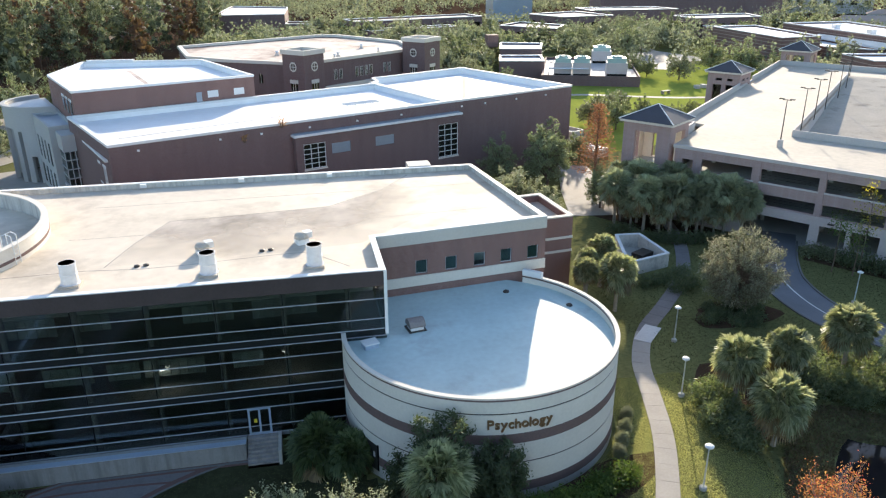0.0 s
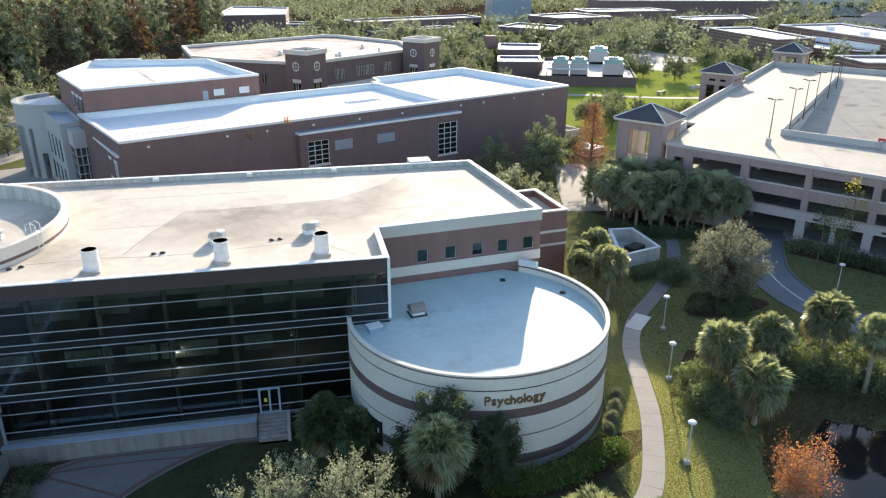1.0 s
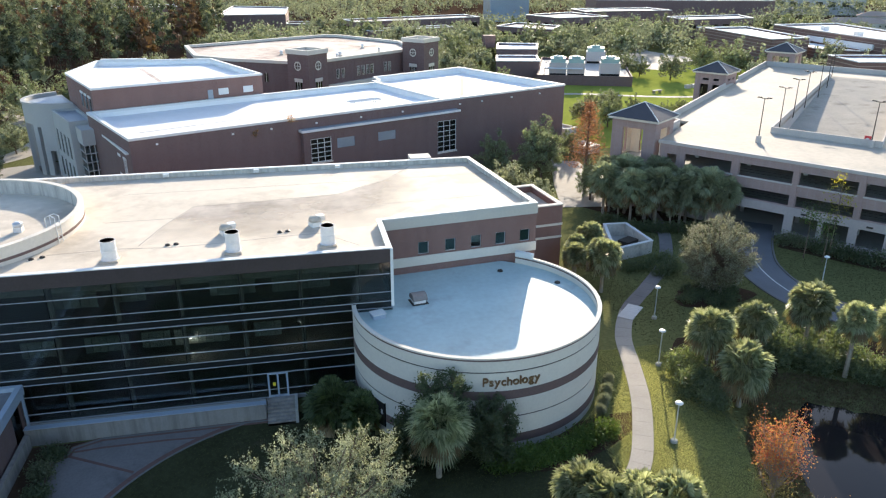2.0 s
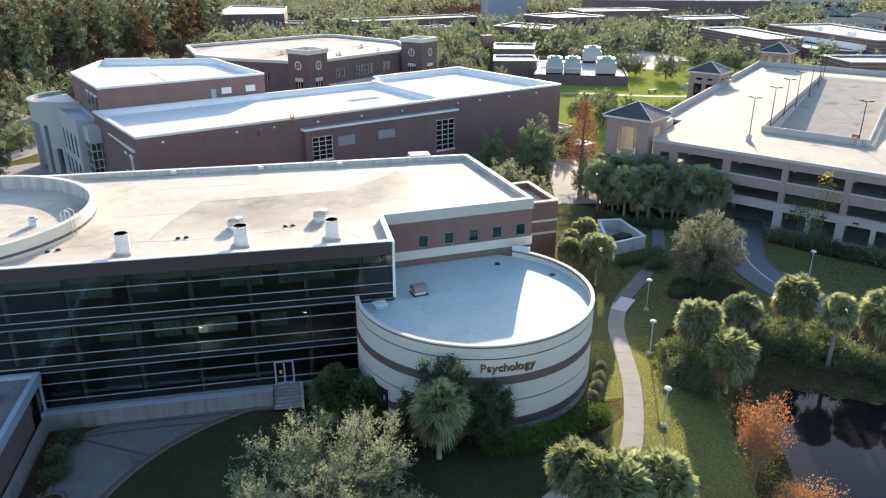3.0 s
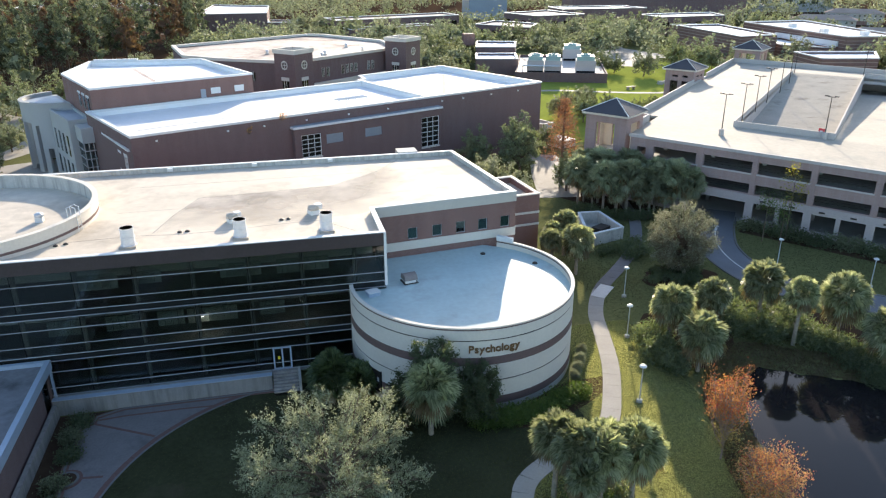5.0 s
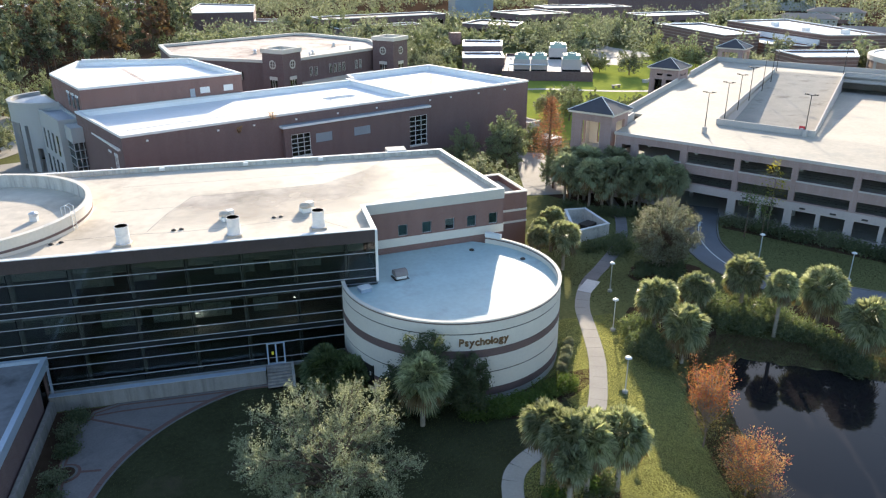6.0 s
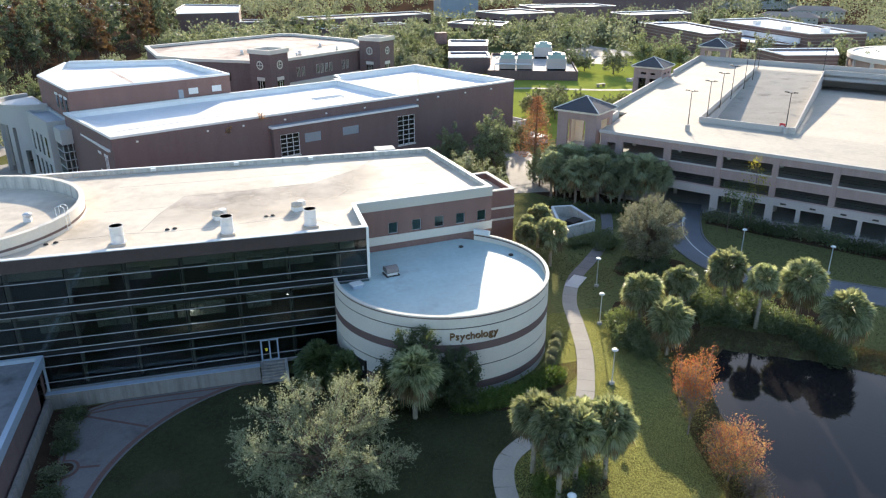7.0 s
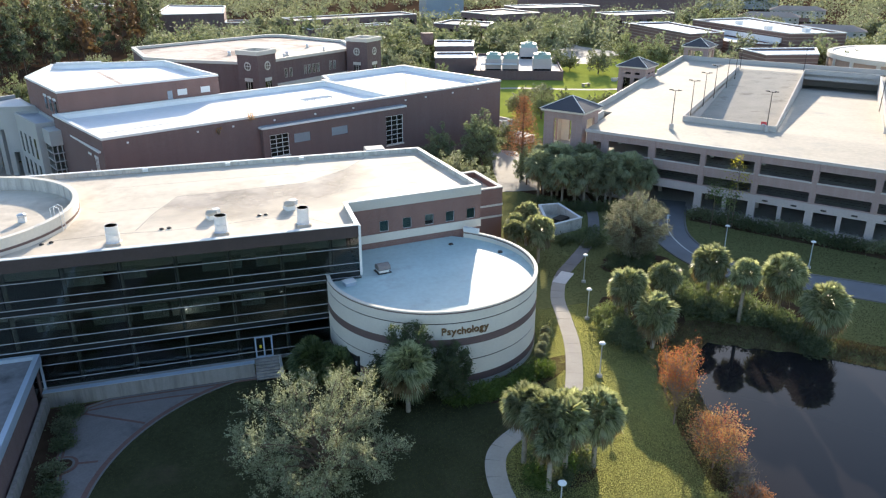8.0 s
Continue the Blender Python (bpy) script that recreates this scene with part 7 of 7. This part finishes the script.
tagged(part("forecourt", prism(bmesh.new(), [(-62, 60), (-44, 66), (-38, 80), (-52, 92), (-74, 84)], -0.2, 0.045), WALK), "pale concrete forecourt of the white entrance", "paving", kind="structure")
bench = thing("picnic_bench", "pale picnic bench on the far lawn", "bench", pose(97, 141, 0, 0, 0, 20))
part("top", boxed(-1.6, 1.6, -0.6, 0.6, 0.75, 0.85), WALK, bench)
for x in (-1.2, 1.2):
    part("leg", boxed(x - 0.1, x + 0.1, -0.5, 0.5, -0.05, 0.75), WALK, bench)
for i in range(2):
    t = thing("concrete_seat", "square pale seat on the far lawn", "seat", pose(110 + 2.6 * i, 147 + i, 0))
    part("block", boxed(-0.7, 0.7, -0.7, 0.7, -0.05, 1.0), GARAGE_WHITE, t)

# trees of the far campus: three kinds, then copies
kinds = [grown_tree("spreading_oak", "spreading oak on the far campus", pose(112.7, 163, 0), 8.6, 10.0, 1.4, LEAF_FAR, 301, 24, 6, 4, 5, 0.5, 0.55, 0.9, "far campus trees", twigs=False, heart=70),
         grown_tree("round_oak", "round dark oak on the far campus", pose(139, 172, 0), 10.5, 11.0, 1.2, LEAF_OAK, 302, 26, 6, 4, 5, 0.52, 0.55, 0.9, "far campus trees", twigs=False, heart=70),
         grown_tree("pale_oak", "pale green oak on the far campus", pose(50, 286, 0), 10.5, 11.4, 1.2, LEAF_SILVER, 303, 24, 6, 4, 5, 0.52, 0.55, 0.9, "far campus trees", twigs=False, heart=70)]
for k, x, y, s, turn in ((1, 131, 176, 1.05, 60), (0, 131, 228, 1.3, 30), (1, 122, 222, 1.2, 80), (0, 111, 195.6, 0.6, 10), (1, 103.5, 176, 0.62, 50), (1, 106, 171.5, 0.6, 15), (2, 115, 221, 0.9, 0), (0, 114, 252, 1.2, 40),
                        (1, 104, 240, 1.0, 90), (0, 142, 268, 1.4, 70), (2, 128, 262, 1.2, 20), (2, 43, 197, 0.9, 5), (0, 50, 208, 1.0, 10), (1, 60, 199, 0.7, 70), (1, 58, 190, 0.7, 30)):
    again(kinds[k], x, y, s, turn)
for k, x, y, s, turn in ((0, 36, 178, 0.9, 35), (2, 46, 168, 0.8, 66), (1, 52, 172, 0.6, 5), (0, 33, 192, 1.0, 80), (0, 48, 156, 0.7, 10), (1, 56, 160, 0.55, 41), (0, 44, 187, 0.9, 12), (2, 38, 205, 1.0, 44), (1, 31, 292, 1.2, 18), (2, 42, 280, 1.2, 75), (0, 72, 283, 1.2, 50), (1, 78, 262, 1.0, 15), (0, 12, 262, 1.1, 15), (1, 20, 274, 1.1, 48), (0, 62, 260, 1.0, 99), (1, 94, 245, 1.1, 20),
                        (0, 150, 250, 1.3, 5), (1, 160, 262, 1.2, 25), (2, 146, 196, 0.6, 60), (1, 150, 168, 0.7, 10), (0, 158, 152, 0.8, 88), (1, 186, 142, 1.0, 33), (1, 180, 122, 0.9, 12), (0, 212, 150, 0.7, 5)):
    again(kinds[k], x, y, s, turn)
BUILT = [(172, 210, 27), (208, 190, 26), (212, 220, 26), (168, 138, 18), (67, 184, 13), (74, 205, 12), (84, 172, 26), (96, 278, 22), (55, 312, 42), (-22, 372, 42), (130, 312, 22), (175, 341, 30), (202, 290, 24), (115, 410, 60), (197, 115, 29), (5, 152, 45), (275, 280, 30), (245, 210, 30), (192, 268, 13), (240, 400, 58), (320, 315, 30), (132, 226, 12), (290, 170, 30)]
def open_spot(x, y):
    if y < 118 or any(math.hypot(x - bx, y - by) < br for bx, by, br in BUILT):
        return False
    return not (50 < x < 128 and 90 < y < 168 or 50 < x < 160 and 30 < y < 124 or 118 < x < 160 and 180 < y < 240)
far_kinds = [grown_tree("far_oak", "rounded oak far across the campus", pose(20, 240, 0), 9.0, 11.0, 0.8, LEAF_FAR, 311, 18, 5, 3, 4, 0.72, 0.65, 0.9, "distant campus trees", twigs=False, heart=70),
             grown_tree("far_oak", "dark rounded oak far across the campus", pose(78, 236, 0), 9.5, 10.0, 0.8, LEAF_OAK, 312, 18, 5, 3, 4, 0.72, 0.65, 0.9, "distant campus trees", twigs=False, heart=70),
             grown_tree("far_oak", "pale rounded oak far across the campus", pose(34, 250, 0), 9.0, 10.0, 0.8, LEAF_SILVER, 313, 18, 5, 3, 4, 0.72, 0.65, 0.9, "distant campus trees", twigs=False, heart=70)]
rr = random.Random(77)
count = 0
while count < 150:
    d, a = 215 + 230 * rr.random() ** 0.8, radians(rr.uniform(-10, 50))
    x, y = -10 + d * math.sin(a), -66 + d * math.cos(a)
    if open_spot(x, y) and x > -70 + (y - 150) * 0.3:
        again(far_kinds[rr.choice((0, 0, 1, 1, 2))], x, y, rr.uniform(0.6, 1.1), rr.uniform(0, 360))
        count += 1
# the farther woods: crowns of many small clumps
def wood_crown(rng, x, y, h, r, low, n, per, leaf):
    u = rng.normal(size=(n, 3)); u /= np.linalg.norm(u, axis=1)[:, None]
    c = np.array((x, y, h * (1 + low) / 2)) + u * np.array((r, r, h * (1 - low) / 2)) * rng.uniform(0.45, 1, (n, 1))
    return leaf_quads(rng, np.repeat(c, per, 0) + rng.normal(size=(n * per, 3)) * leaf * (0.75 if per < 10 else 1.0), leaf, 0.6)
rng = np.random.default_rng(390)
vv = []
for i in range(1850):
    d, a = 300 + 500 * rng.uniform() ** 1.2, radians(rng.uniform(-18, 54))
    x, y = -10 + d * math.sin(a), -66 + d * math.cos(a)
    if any(math.hypot(x - bx, y - by) < br for bx, by, br in BUILT) or (y < 345 and x < -72 + (y - 150) * 0.3):
        continue
    vv.append(wood_crown(rng, x, y, rng.uniform(7, 13), rng.uniform(4, 6.5), 0.12, 12, 6, 1.25 if d < 520 else 1.6))
tagged(mesh_part("tree_belt", quads_mesh("tree_belt", np.concatenate(vv), LEAF_FAR), None), "distant belt of green trees to the horizon", "woods", kind="stuff")
# pine and hardwood edge behind the white entrance
rng = np.random.default_rng(400)
vv, rv, tv = [], [], bmesh.new()
for i in range(230):
    x, y = rng.uniform(-150, -36), rng.uniform(150, 330)
    if x > -78 + (y - 150) * 0.3 or y < 150 + (-x - 70) * -0.25:
        continue
    h = rng.uniform(17, 26)
    pine = rng.uniform() < 0.55
    rust = rng.uniform() < (0.1 if y < 225 else 0.3)
    near = y < 235
    for k in range(8 if pine else 7):        # tufts round the stem, smaller towards the top
        u = 0.34 + 0.62 * k / 7
        r = (2.2 if pine else 3.0) * (1.3 - 0.8 * u) * rng.uniform(0.8, 1.2)
        c = np.array((x + math.cos(2.4 * k) * r * 0.75, y + math.sin(2.4 * k) * r * 0.75, h * u))
        n, per, leaf = (15, 9, 0.5) if near else (9, 7, 0.7)
        d = rng.normal(size=(n, 3)); d /= np.linalg.norm(d, axis=1)[:, None]
        q = c + d * np.array((r, r, h * 0.075)) * rng.uniform(0.6, 1.0, (n, 1))
        (rv if rust else vv).append(leaf_quads(rng, np.repeat(q, per, 0) + rng.normal(size=(n * per, 3)) * leaf * 0.45, leaf, 0.75))
        (rv if rust else vv).append(leaf_quads(rng, c + rng.normal(size=(7, 3)) * r * 0.25, r * 1.1, 0.8))
    if i % 2:
        vv.append(wood_crown(rng, x + 1.5, y - 2.0, h * rng.uniform(0.3, 0.45), 3.2, 0.06, 20, 8, 0.5 if near else 0.8))
    tube(tv, [(x, y, -0.3), (x, y, h * 0.9)], [0.22, 0.05], 4)
tagged(mesh_part("woodland", quads_mesh("woodland", np.concatenate(vv), LEAF_PINE), None), "dense dark pine and hardwood woodland edge", "woods", kind="stuff")
tagged(mesh_part("rust_woodland", quads_mesh("rust_woodland", np.concatenate(rv), LEAF_WOODRUST), None), "rust-brown hardwoods among the pines", "woods", kind="stuff")
tagged(part("forest_floor", prism(bmesh.new(), [(-30, 345), (95, 372), (210, 355), (330, 250), (560, 420), (300, 800), (-200, 800)], -0.2, 0.05), MULCH), "dark ground under the distant trees", "ground", kind="structure")
tagged(part("forest_floor", prism(bmesh.new(), [(-82, 140), (-22, 335), (-60, 380), (-300, 330), (-300, 190), (-150, 165)], -0.2, 0.06), MULCH), "dark leaf-littered forest floor", "ground", kind="structure")
tagged(part("woodland_trunks", tv, BARK), "slender trunks of the woodland edge", "woods", kind="stuff")
for i, (x, y, s, k) in enumerate(((-66, 132, 0.9, 0), (-72, 140, 1.0, 1), (-78, 128, 0.9, 2), (-62, 146, 0.9, 1), (-60, 112, 0.6, 1), (-62, 100, 0.7, 0), (-66, 92, 0.75, 1), (-58, 122, 0.7, 0), (-84, 138, 1.1, 1), (-70, 118, 0.8, 2))):
    again(kinds[k], x, y, s, 40 * i)
for i, (x, y) in enumerate(((-52, 150), (-80, 150), (-100, 168))):
    broad_tree("autumn_hardwood", "hardwood with rust-coloured leaves at the woods' edge", pose(x, y, 0), 11, 8, 2, 420, 6, 0.45, LEAF_WOODRUST, 410 + i, group="autumn trees at the woods")
